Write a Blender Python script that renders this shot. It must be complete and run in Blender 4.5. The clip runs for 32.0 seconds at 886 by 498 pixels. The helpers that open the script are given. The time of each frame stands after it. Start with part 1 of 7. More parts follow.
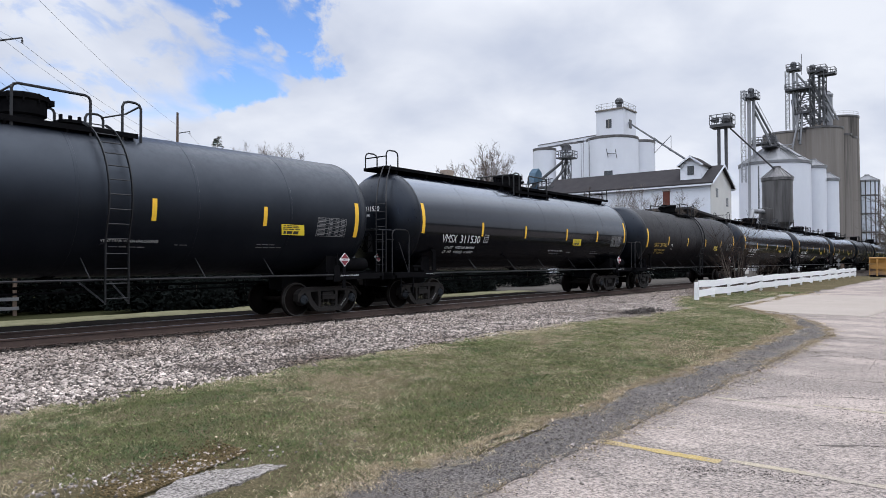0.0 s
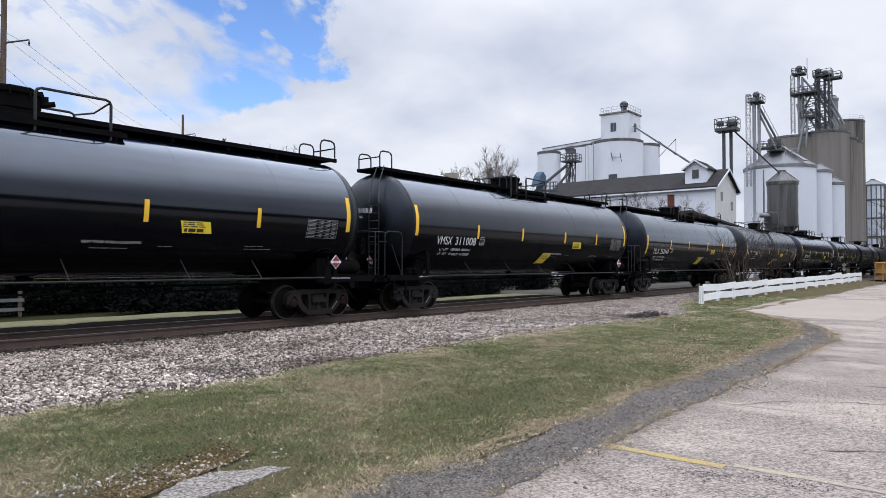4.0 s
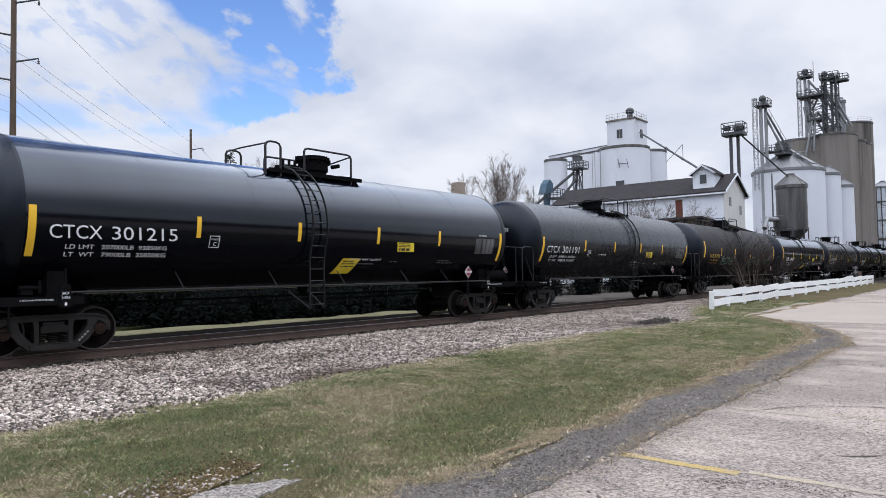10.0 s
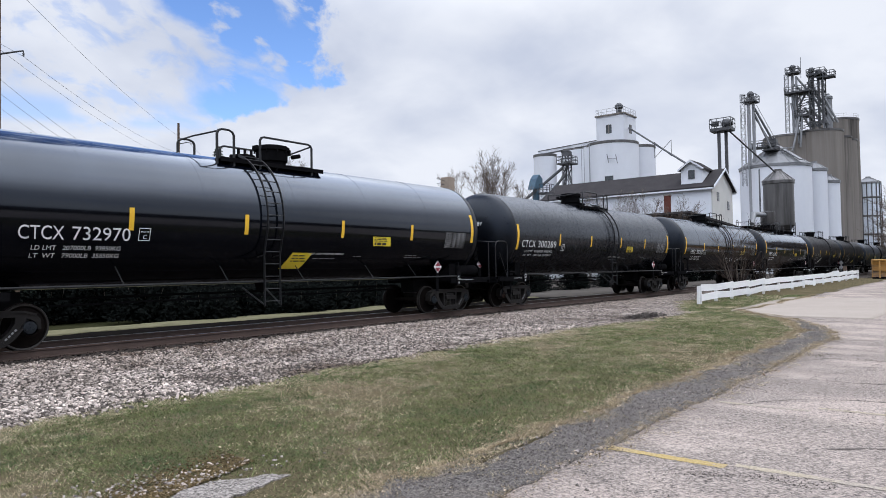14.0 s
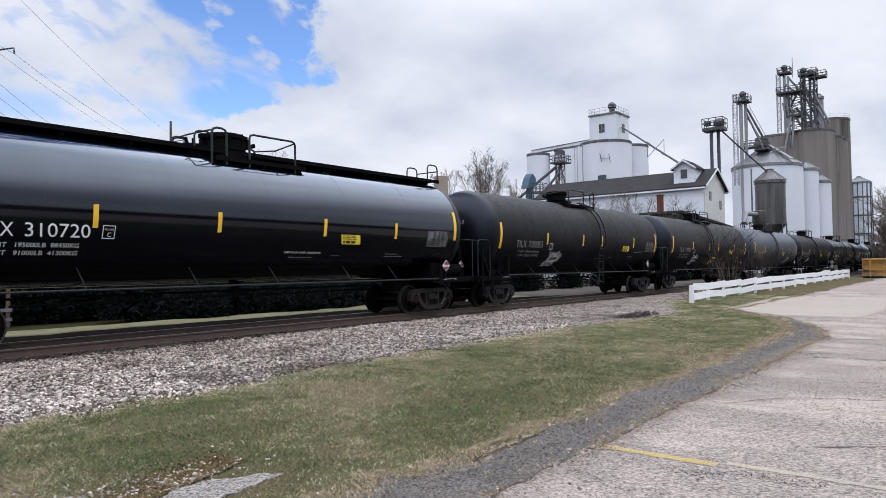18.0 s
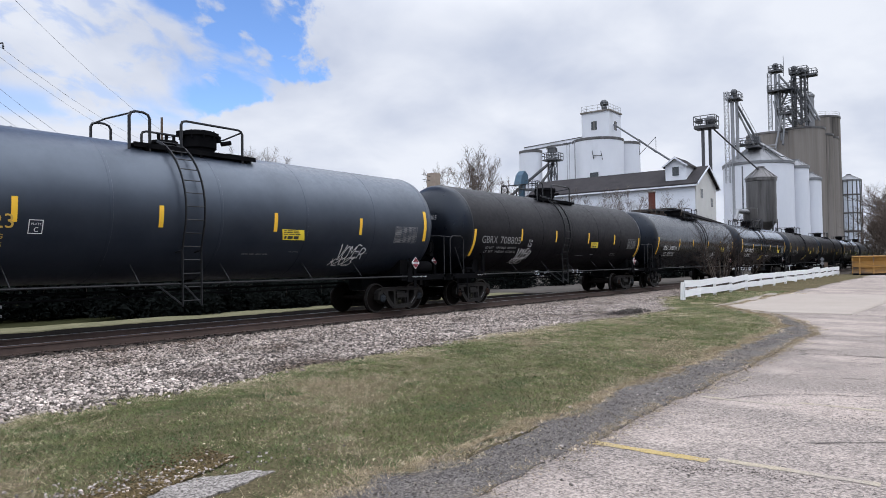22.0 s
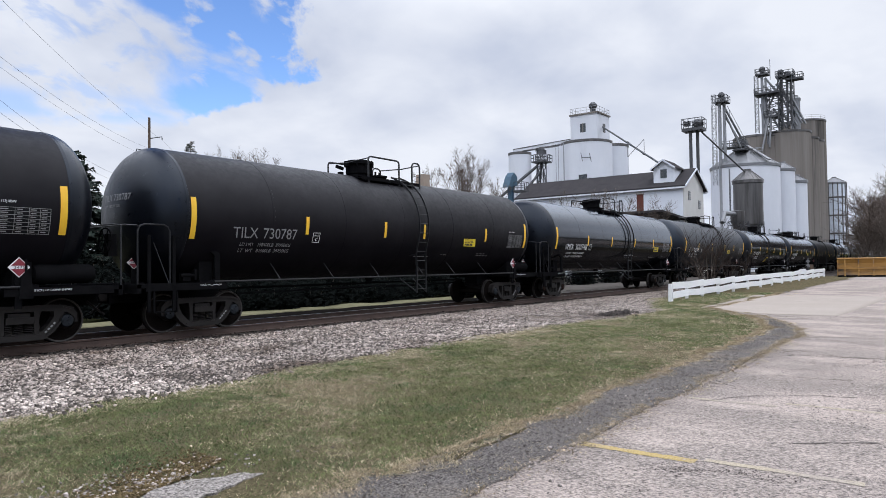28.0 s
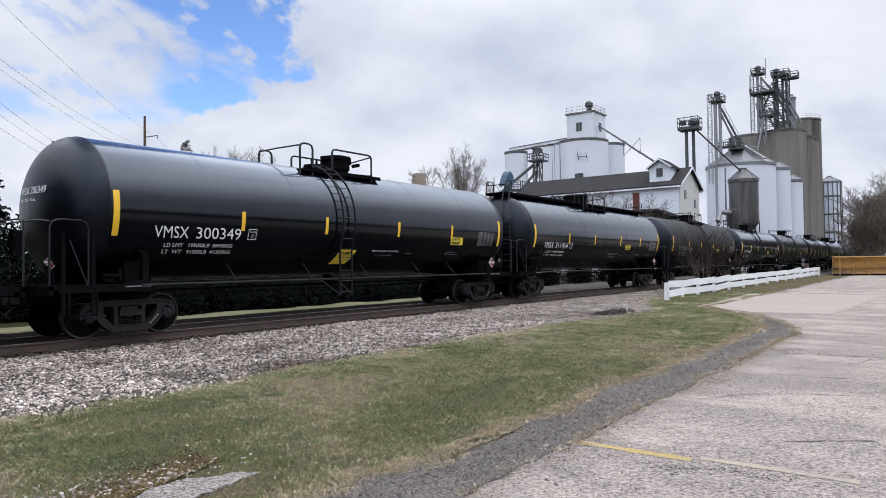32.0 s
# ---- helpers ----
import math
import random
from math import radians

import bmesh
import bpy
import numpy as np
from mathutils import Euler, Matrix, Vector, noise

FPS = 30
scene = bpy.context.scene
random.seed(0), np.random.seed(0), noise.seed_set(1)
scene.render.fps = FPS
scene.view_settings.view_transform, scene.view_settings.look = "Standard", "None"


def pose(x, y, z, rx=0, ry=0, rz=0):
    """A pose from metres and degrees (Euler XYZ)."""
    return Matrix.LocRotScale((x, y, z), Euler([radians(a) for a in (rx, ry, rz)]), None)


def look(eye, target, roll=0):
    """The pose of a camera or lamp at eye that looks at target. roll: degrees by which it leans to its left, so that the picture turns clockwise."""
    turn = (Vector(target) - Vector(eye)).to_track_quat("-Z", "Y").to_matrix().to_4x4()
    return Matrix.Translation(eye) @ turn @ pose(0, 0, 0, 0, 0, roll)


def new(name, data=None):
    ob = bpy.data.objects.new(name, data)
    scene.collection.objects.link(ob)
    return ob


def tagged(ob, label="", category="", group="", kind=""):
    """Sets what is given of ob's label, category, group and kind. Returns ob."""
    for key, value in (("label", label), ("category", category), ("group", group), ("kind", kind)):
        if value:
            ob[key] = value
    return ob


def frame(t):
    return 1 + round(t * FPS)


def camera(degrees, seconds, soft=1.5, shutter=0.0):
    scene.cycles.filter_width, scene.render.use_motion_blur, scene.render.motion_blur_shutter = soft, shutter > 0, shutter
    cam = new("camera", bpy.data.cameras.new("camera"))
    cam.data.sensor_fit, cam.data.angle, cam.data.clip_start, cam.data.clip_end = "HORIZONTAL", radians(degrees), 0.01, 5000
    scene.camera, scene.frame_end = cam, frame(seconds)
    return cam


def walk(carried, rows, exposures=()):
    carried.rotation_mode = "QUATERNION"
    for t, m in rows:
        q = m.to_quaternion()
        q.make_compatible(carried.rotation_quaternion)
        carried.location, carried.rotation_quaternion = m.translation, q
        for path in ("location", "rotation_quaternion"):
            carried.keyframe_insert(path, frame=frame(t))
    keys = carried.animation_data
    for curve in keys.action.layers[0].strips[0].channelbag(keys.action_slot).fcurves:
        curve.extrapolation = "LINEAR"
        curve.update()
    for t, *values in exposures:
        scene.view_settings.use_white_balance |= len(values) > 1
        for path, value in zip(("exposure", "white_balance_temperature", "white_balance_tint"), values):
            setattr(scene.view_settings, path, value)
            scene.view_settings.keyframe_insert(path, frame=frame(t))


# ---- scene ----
EYE = (0.0, -15.77, 1.46)
SPEED = 13.93        # train, metres a second

cam = camera(66.3, 32.0, soft=0.8)
PATH = [
    (0, 91.16, 0.22, -51.04),
    (0.5, 91.17, 0.15, -51.04),
    (1, 91.22, 0.10, -50.99),
    (1.5, 91.27, 0.07, -50.94),
    (2, 91.33, 0.02, -50.87),
    (2.5, 91.37, -0.04, -50.82),
    (3, 91.41, -0.03, -50.75),
    (3.5, 91.41, -0.04, -50.68),
    (5.5, 91.29, 0.06, -50.93),
    (6, 91.24, 0.02, -51.01),
    (6.5, 91.20, 0.04, -51.07),
    (7, 91.15, -0.03, -51.09),
    (7.5, 91.20, 0.02, -51.07),
    (8, 91.34, 0.08, -51.01),
    (8.5, 91.57, 0.24, -50.80),
    (9, 91.86, 0.50, -50.50),
    (9.5, 92.10, 0.74, -50.17),
    (10, 92.21, 0.92, -49.99),
    (10.5, 92.18, 1.07, -49.96),
    (11, 92.03, 1.07, -50.09),
    (11.5, 91.90, 1.10, -50.32),
    (12, 91.81, 1.10, -50.57),
    (12.5, 91.75, 1.05, -50.72),
    (13, 91.74, 1.05, -50.78),
    (13.5, 91.74, 0.99, -50.83),
    (14, 91.76, 0.90, -50.88),
    (14.5, 91.82, 0.79, -50.95),
    (16.5, 91.91, 0.70, -51.23),
    (17, 91.81, 0.75, -51.30),
    (17.5, 91.73, 0.82, -51.36),
    (18, 91.66, 0.86, -51.45),
    (18.5, 91.60, 0.89, -51.53),
    (19, 91.56, 0.96, -51.63),
    (19.5, 91.49, 0.94, -51.74),
    (20, 91.44, 0.95, -51.87),
    (20.5, 91.38, 0.84, -51.98),
    (21, 91.38, 0.84, -52.04),
    (21.5, 91.39, 0.86, -52.09),
    (22, 91.40, 0.84, -52.09),
    (22.5, 91.36, 0.78, -52.11),
    (23, 91.32, 0.85, -52.16),
    (23.5, 91.32, 0.88, -52.21),
    (24, 91.31, 0.88, -52.28),
    (24.5, 91.32, 0.89, -52.32),
    (25, 91.32, 0.90, -52.36),
    (25.5, 91.33, 0.92, -52.45),
    (27.5, 91.52, 0.78, -52.88),
    (28, 91.51, 0.77, -53.01),
    (28.5, 91.46, 0.74, -53.14),
    (29, 91.44, 0.79, -53.22),
    (29.5, 91.42, 0.80, -53.29),
    (30, 91.43, 0.80, -53.33),
    (30.5, 91.45, 0.83, -53.35),
    (31, 91.44, 0.82, -53.35),
    (31.5, 91.43, 0.85, -53.35),
    (32, 91.41, 0.80, -53.32),
]
walk(cam, [(t, pose(*EYE, rx, ry, rz)) for t, rx, ry, rz in PATH], exposures=[(0.0, 0.0), (32.0, 0.0)])

# ---- world and sun ----
SUN_EL, SUN_AZ = radians(55), radians(245)


def build_world():
    w = bpy.data.worlds.new("sky")
    scene.world = w
    w.use_nodes = True
    nt = w.node_tree
    nt.nodes.clear()
    N, L = nt.nodes.new, nt.links.new
    out, mix = N("ShaderNodeOutputWorld"), N("ShaderNodeMixShader")
    sky, bg1, bg2 = N("ShaderNodeTexSky"), N("ShaderNodeBackground"), N("ShaderNodeBackground")
    sky.sky_type, sky.sun_disc, sky.sun_elevation, sky.sun_rotation = "NISHITA", False, SUN_EL, SUN_AZ
    sky.air_density, sky.dust_density, sky.ozone_density = 1.0, 0.3, 3.0
    bg1.inputs["Strength"].default_value = 0.15
    bg2.inputs["Strength"].default_value = 0.955
    tint = N("ShaderNodeHueSaturation")
    tint.inputs["Hue"].default_value, tint.inputs["Saturation"].default_value, tint.inputs["Value"].default_value = 0.511, 1.16, 1.38
    L(sky.outputs[0], tint.inputs["Color"])
    L(tint.outputs[0], bg1.inputs[0])
    co = N("ShaderNodeTexCoord")

    def maths(op, a, b=None, c=None):
        n = N("ShaderNodeMath")
        n.operation = op
        for i, v in enumerate((a, b, c)):
            if v is None:
                continue
            if isinstance(v, (int, float)):
                n.inputs[i].default_value = v
            else:
                L(v, n.inputs[i])
        return n.outputs[0]

    def noise_tex(scale, detail, rough, vec, dist=0.0):
        n = N("ShaderNodeTexNoise")
        n.inputs["Scale"].default_value, n.inputs["Detail"].default_value = scale, detail
        n.inputs["Roughness"].default_value, n.inputs["Distortion"].default_value = rough, dist
        L(vec, n.inputs["Vector"])
        return n.outputs["Fac"]

    def smooth(v, lo, hi):
        n = N("ShaderNodeMapRange")
        n.interpolation_type = "SMOOTHSTEP"
        L(v, n.inputs[0])
        n.inputs[1].default_value, n.inputs[2].default_value = lo, hi
        return n.outputs[0]

    sep = N("ShaderNodeSeparateXYZ")
    L(co.outputs["Generated"], sep.inputs[0])
    x, y, z = sep.outputs
    # a cloud deck flattened towards the horizon
    zz = maths("ADD", maths("MAXIMUM", z, 0.0), 0.34)
    vec = N("ShaderNodeCombineXYZ")
    L(maths("DIVIDE", x, zz), vec.inputs[0])
    L(maths("DIVIDE", y, zz), vec.inputs[1])
    deck = vec.outputs[0]
    big = noise_tex(1.15, 5, 0.5, deck, 0.2)
    fine = noise_tex(3.1, 5, 0.5, deck, 0.25)
    az = maths("ARCTAN2", x, y)
    el = maths("ARCSINE", z)
    # the blue gap in the deck: its right edge a billowed bank of cloud, its left edge thin and ragged
    puff = noise_tex(10.0, 8, 0.6, co.outputs["Generated"])
    wob = maths("MULTIPLY", maths("SUBTRACT", puff, 0.5), 0.20)
    dip = maths("MAXIMUM", maths("SUBTRACT", 0.268, el), 0.0)
    bank = maths("SUBTRACT", maths("SUBTRACT", 0.727, maths("MULTIPLY", dip, 2.3)), az)
    right = smooth(maths("ADD", bank, maths("MULTIPLY", wob, 0.95)), -0.004, 0.016)
    low = smooth(maths("ADD", maths("SUBTRACT", el, 0.195), maths("MULTIPLY", wob, 0.35)), -0.012, 0.02)
    sq = N("ShaderNodeCombineXYZ")
    L(maths("MULTIPLY", az, 1.0), sq.inputs[0])
    L(maths("MULTIPLY_ADD", az, 0.3, maths("MULTIPLY", el, 1.6)), sq.inputs[1])
    veil = noise_tex(8.5, 6, 0.52, sq.outputs[0], 0.25)
    # the left bank stands back a little higher up
    lean = maths("MULTIPLY", maths("MAXIMUM", maths("SUBTRACT", el, 0.29), 0.0), 0.9)
    left = smooth(maths("ADD", maths("ADD", az, lean), maths("MULTIPLY", maths("SUBTRACT", veil, 0.5), -0.20)), 0.525, 0.585)
    wisps = smooth(veil, 0.74, 0.56)
    hole = maths("MULTIPLY", maths("MULTIPLY", right, low), maths("MULTIPLY", maths("MULTIPLY_ADD", wisps, 0.8, 0.2), left))
    curl = noise_tex(17.0, 6, 0.55, sq.outputs[0], 0.35)
    hole = maths("MULTIPLY", hole, maths("SUBTRACT", 1.0, maths("MULTIPLY", smooth(curl, 0.54, 0.68), 0.8)))
    # faint blue left of the gap and in a low band, where the cloud is thin
    band = maths("MULTIPLY", smooth(el, 0.185, 0.205), smooth(el, 0.245, 0.215))
    faint = maths("MAXIMUM", maths("MULTIPLY", smooth(curl, 0.53, 0.36), 0.42), maths("MULTIPLY", band, maths("MULTIPLY", smooth(veil, 0.62, 0.42), 0.62)))
    thin = maths("MULTIPLY", maths("MULTIPLY", faint, smooth(el, 0.18, 0.2)), right)
    hole = maths("MAXIMUM", hole, thin)
    back = maths("MULTIPLY", smooth(big, 0.45, 0.36), smooth(az, -0.2, -0.6))
    hole = maths("MAXIMUM", hole, maths("MULTIPLY", back, 0.8))
    ramp = N("ShaderNodeValToRGB")
    e = ramp.color_ramp.elements
    e[0].position, e[0].color = 0.36, (0.60, 0.66, 0.81, 1)
    e[1].position, e[1].color = 0.56, (0.885, 0.925, 1.02, 1)
    L(maths("ADD", maths("MULTIPLY", big, 0.55), maths("MULTIPLY", fine, 0.45)), ramp.inputs[0])
    # an overcast deck is brightest overhead
    lift = N("ShaderNodeVectorMath")
    lift.operation = "SCALE"
    L(ramp.outputs[0], lift.inputs[0])
    L(maths("MULTIPLY_ADD", smooth(z, 0.33, 0.80), 2.7, 1.0), lift.inputs["Scale"])
    L(lift.outputs[0], bg2.inputs[0])
    L(hole, mix.inputs[0])
    L(bg2.outputs[0], mix.inputs[1])
    L(bg1.outputs[0], mix.inputs[2])
    L(mix.outputs[0], out.inputs[0])
    sun = bpy.data.lights.new("sun", "SUN")
    sun.energy, sun.angle, sun.color = 0.6, radians(90), (0.97, 0.98, 1.0)
    ob = new("sun", sun)
    d = Vector((math.sin(SUN_AZ) * math.cos(SUN_EL), math.cos(SUN_AZ) * math.cos(SUN_EL), math.sin(SUN_EL)))
    ob.matrix_world = look(d * 50, (0, 0, 0))


build_world()


# ---- materials ----
def surf(name, a, b, scale=6.0, rough=0.7, bump=0.2, metal=0.0, fine=0.35, gloss=0.5, rvar=0.1, stretch=(1, 1, 1), island=0.0,
         objvar=0.0, dirt=None, dirt_at=0.6, dist=0.01, coat=0.0, tint=None, speck=0.0, crack=0.0, grit=70.0, edge=0.2, shade_and_grime=None):
    """Two tones mixed at two scales, with bump and uneven roughness; dirt: a third tone in patches."""
    m = bpy.data.materials.new(name)
    m.use_nodes = True
    nt = m.node_tree
    N, L = nt.nodes.new, nt.links.new
    p = nt.nodes["Principled BSDF"]
    co, mp = N("ShaderNodeTexCoord"), N("ShaderNodeMapping")
    mp.inputs["Scale"].default_value = stretch
    L(co.outputs["Object"], mp.inputs[0])
    info = N("ShaderNodeObjectInfo")
    sh = N("ShaderNodeVectorMath")
    sh.operation = "MULTIPLY_ADD"
    L(info.outputs["Random"], sh.inputs[0])
    sh.inputs[1].default_value = (37, 23, 51)
    L(mp.outputs[0], sh.inputs[2])

    def nz(s, d=5, r=0.6):
        n = N("ShaderNodeTexNoise")
        n.inputs["Scale"].default_value, n.inputs["Detail"].default_value, n.inputs["Roughness"].default_value = s, d, r
        L(sh.outputs[0], n.inputs["Vector"])
        return n.outputs["Fac"]

    def mx(f, c1, c2):
        n = N("ShaderNodeMix")
        n.data_type = "RGBA"
        for k, v in ((0, f), (6, c1), (7, c2)):
            if isinstance(v, (int, float)):
                n.inputs[k].default_value = v
            elif isinstance(v, tuple):
                n.inputs[k].default_value = (*v, 1)
            else:
                L(v, n.inputs[k])
        return n.outputs[2]

    def rng(v, lo, hi, o0=0.0, o1=1.0):
        n = N("ShaderNodeMapRange")
        L(v, n.inputs[0])
        for i, q in enumerate((lo, hi, o0, o1)):
            n.inputs[i + 1].default_value = q
        return n.outputs[0]

    big, small = nz(scale), nz(scale * 9, 6, 0.7)
    f = mx(fine, rng(big, 0.5 - edge, 0.5 + edge), rng(small, 0.25, 0.75))
    col = mx(f, a, b)
    if dirt:
        col = mx(rng(nz(scale * 0.4, 7, 0.65), dirt_at, dirt_at + 0.14), col, dirt)
    if speck:
        col = mx(speck, col, mx(rng(nz(grit, 3, 0.8), 0.38, 0.62), tuple(q * 0.35 for q in a), tuple(min(0.9, q * 1.5) for q in b)))
    if crack:
        vo = N("ShaderNodeTexVoronoi")
        vo.feature = "DISTANCE_TO_EDGE"
        vo.inputs["Scale"].default_value = crack
        wv = N("ShaderNodeVectorMath")
        wv.operation = "MULTIPLY_ADD"
        wn = N("ShaderNodeTexNoise")
        wn.inputs["Scale"].default_value, wn.inputs["Detail"].default_value = 1.6, 5
        L(sh.outputs[0], wn.inputs["Vector"])
        L(wn.outputs["Color"], wv.inputs[0])
        wv.inputs[1].default_value = (1.2, 1.2, 0)
        L(sh.outputs[0], wv.inputs[2])
        L(wv.outputs[0], vo.inputs["Vector"])
        line = rng(vo.outputs["Distance"], 0.0, 0.012, 0.75, 0.0)
        col = mx(line, col, tuple(q * 0.3 for q in a))
    hsv = None
    if island or objvar:
        src = N("ShaderNodeNewGeometry").outputs["Random Per Island"] if island else info.outputs["Random"]
        hsv = N("ShaderNodeHueSaturation")
        k = island or objvar
        L(rng(src, 0, 1, 1 - k, 1 + k), hsv.inputs["Value"])
        L(col, hsv.inputs["Color"])
        col = hsv.outputs[0]
    L(col, p.inputs["Base Color"])
    L(rng(small, 0.3, 0.7, max(0.02, rough - rvar), min(1, rough + rvar)), p.inputs["Roughness"])
    p.inputs["Metallic"].default_value = metal
    p.inputs["Specular IOR Level"].default_value = gloss if rough < 0.8 else 0.0
    if shade_and_grime:
        # shade put into the gloss: sheen fades with height on the lower flanks
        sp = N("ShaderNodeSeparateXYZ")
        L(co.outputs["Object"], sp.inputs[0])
        gloss_by_z = rng(sp.outputs[2], shade_and_grime[0], shade_and_grime[1], gloss * 0.2, gloss)
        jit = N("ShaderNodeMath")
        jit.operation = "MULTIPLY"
        L(gloss_by_z, jit.inputs[0])
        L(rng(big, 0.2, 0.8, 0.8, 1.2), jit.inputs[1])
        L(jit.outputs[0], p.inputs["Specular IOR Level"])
    if tint:
        p.inputs["Specular Tint"].default_value = (*tint, 1)
    if coat:
        p.inputs["Coat Weight"].default_value, p.inputs["Coat Roughness"].default_value = coat, rough * 0.6
        p.inputs["Coat Tint"].default_value = (*(tint or (1, 1, 1)), 1)
        # the clear coat fades down the flank as well, for the same shade
        if shade_and_grime:
            L(rng(sp.outputs[2], shade_and_grime[0], shade_and_grime[1], coat * 0.1, coat), p.inputs["Coat Weight"])
    if bump:
        bn = N("ShaderNodeBump")
        bn.inputs["Strength"].default_value, bn.inputs["Distance"].default_value = bump, dist
        L(small, bn.inputs["Height"])
        L(bn.outputs[0], p.inputs["Normal"])
    return m


M = {}


def make_materials():
    # each tank paint loses gloss between the two heights given, imitating shade
    M["black_gloss"] = surf("black_gloss_paint", (0.0012, 0.0016, 0.0029), (0.0027, 0.0032, 0.0049), 0.7, 0.17, 0.02, gloss=0.3, coat=0.7, tint=(0.74, 0.85, 1.0), rvar=0.04, fine=0.2, dist=0.003, shade_and_grime=(2.25, 3.1))
    M["charcoal"] = surf("charcoal_paint", (0.005, 0.006, 0.0088), (0.009, 0.0105, 0.014), 0.8, 0.42, 0.05, gloss=0.4, tint=(0.74, 0.85, 1.0), fine=0.25, dist=0.004, shade_and_grime=(2.2, 3.1))
    M["black_shiny"] = surf("black_shiny_paint", (0.001, 0.0014, 0.0027), (0.0022, 0.0027, 0.0042), 0.7, 0.12, 0.02, gloss=0.45, coat=0.75, tint=(0.74, 0.85, 1.0), rvar=0.03, fine=0.2, dist=0.003, shade_and_grime=(2.25, 3.1))
    M["black_matte"] = surf("black_matte_paint", (0.0052, 0.0047, 0.0062), (0.0095, 0.0087, 0.0106), 0.8, 0.5, 0.05, gloss=0.15, fine=0.3, dist=0.004, shade_and_grime=(2.1, 3.0))
    M["black_satin"] = surf("black_satin_paint", (0.0022, 0.0028, 0.0045), (0.0045, 0.0053, 0.0076), 0.8, 0.27, 0.03, gloss=0.4, coat=0.2, tint=(0.74, 0.85, 1.0), fine=0.25, dist=0.004, shade_and_grime=(2.2, 3.1))
    M["grey_paint"] = surf("slate_grey_paint", (0.013, 0.017, 0.025), (0.021, 0.026, 0.036), 0.8, 0.4, 0.05, gloss=0.85, tint=(0.74, 0.85, 1.0), fine=0.25, dist=0.004, shade_and_grime=(2.1, 3.2))
    M["head_black"] = surf("black_head_paint", (0.0012, 0.0016, 0.003), (0.0024, 0.0029, 0.0048), 0.8, 0.34, 0.04, gloss=0.3, tint=(0.75, 0.85, 1.0), fine=0.3, dist=0.004)
    M["frame_black"] = surf("sooty_black_steel", (0.004, 0.004, 0.0047), (0.0095, 0.0094, 0.0098), 3, 0.85, 0.2)
    M["pipe"] = surf("dull_black_pipe", (0.005, 0.0053, 0.0063), (0.013, 0.0133, 0.015), 4, 0.5, 0.1, gloss=0.35)
    M["iron"] = surf("brown_black_cast_iron", (0.009, 0.008, 0.0077), (0.02, 0.0175, 0.016), 3, 0.62, 0.35, gloss=0.2, objvar=0.25)
    M["wheel"] = surf("rusty_wheel_steel", (0.006, 0.0048, 0.0045), (0.013, 0.0105, 0.0095), 4, 0.88, 0.2, gloss=0.06)
    M["tread"] = surf("worn_bright_steel", (0.20, 0.195, 0.19), (0.32, 0.31, 0.30), 8, 0.4, 0.05, metal=0.9)
    M["rim"] = surf("worn_rim_steel", (0.03, 0.028, 0.026), (0.075, 0.07, 0.066), 6, 0.5, 0.05, metal=0.8)
    M["cap"] = surf("blue_grey_bearing_cap", (0.009, 0.011, 0.014), (0.018, 0.022, 0.027), 10, 0.7, 0.1, gloss=0.2)
    M["cap_rust"] = surf("rust_bearing_cap", (0.018, 0.012, 0.010), (0.034, 0.022, 0.018), 10, 0.8, 0.2, gloss=0.2)
    M["yellow"] = surf("yellow_reflective_tape", (0.72, 0.40, 0.02), (0.8, 0.48, 0.03), 8, 0.45, 0.0)
    M["yellow_sign"] = surf("yellow_sign_vinyl", (0.78, 0.58, 0.03), (0.85, 0.66, 0.05), 4, 0.4, 0.0)
    M["ink"] = surf("black_ink", (0.02, 0.02, 0.02), (0.03, 0.03, 0.03), 4, 0.5, 0.0)
    M["white_mark"] = surf("white_lettering", (0.62, 0.62, 0.63), (0.75, 0.75, 0.75), 5, 0.55, 0.0)
    M["grey_mark"] = surf("faded_white_lettering", (0.16, 0.16, 0.165), (0.27, 0.27, 0.275), 5, 0.6, 0.0)
    M["yellow_mark"] = surf("yellow_lettering", (0.46, 0.29, 0.05), (0.54, 0.36, 0.07), 5, 0.6, 0.0)
    M["green_mark"] = surf("green_spray_paint", (0.055, 0.115, 0.085), (0.11, 0.185, 0.145), 3, 0.6, 0.0, gloss=0.2)
    M["red_mark"] = surf("red_placard", (0.16, 0.011, 0.022), (0.21, 0.02, 0.032), 5, 0.5, 0.0)
    M["rail"] = surf("rusty_rail_steel", (0.05, 0.033, 0.027), (0.10, 0.066, 0.053), 2.5, 0.7, 0.25, gloss=0.35)
    M["tie"] = surf("creosoted_tie_wood", (0.03, 0.024, 0.02), (0.09, 0.075, 0.065), 3, 0.85, 0.5, stretch=(6, 1, 6), objvar=0.3)
    M["ballast"] = surf("ballast_bed", (0.022, 0.018, 0.016), (0.10, 0.086, 0.076), 3, 0.9, 0.9, fine=0.5, dist=0.03, speck=0.5, grit=24.0)
    M["stone"] = surf("crushed_limestone", (0.19, 0.158, 0.138), (0.54, 0.465, 0.41), 0.9, 0.88, 0.3, island=0.8, dirt=(0.12, 0.093, 0.075), dirt_at=0.53)
    M["stone_brown"] = surf("rust_stained_limestone", (0.18, 0.145, 0.123), (0.50, 0.42, 0.365), 0.9, 0.88, 0.3, island=0.75, dirt=(0.12, 0.088, 0.07), dirt_at=0.54)
    M["soil"] = surf("turf_soil", (0.038, 0.036, 0.018), (0.13, 0.106, 0.064), 1.8, 0.95, 0.8, fine=0.5, dirt=(0.15, 0.115, 0.078), dirt_at=0.53, dist=0.03, speck=0.4, grit=38.0)
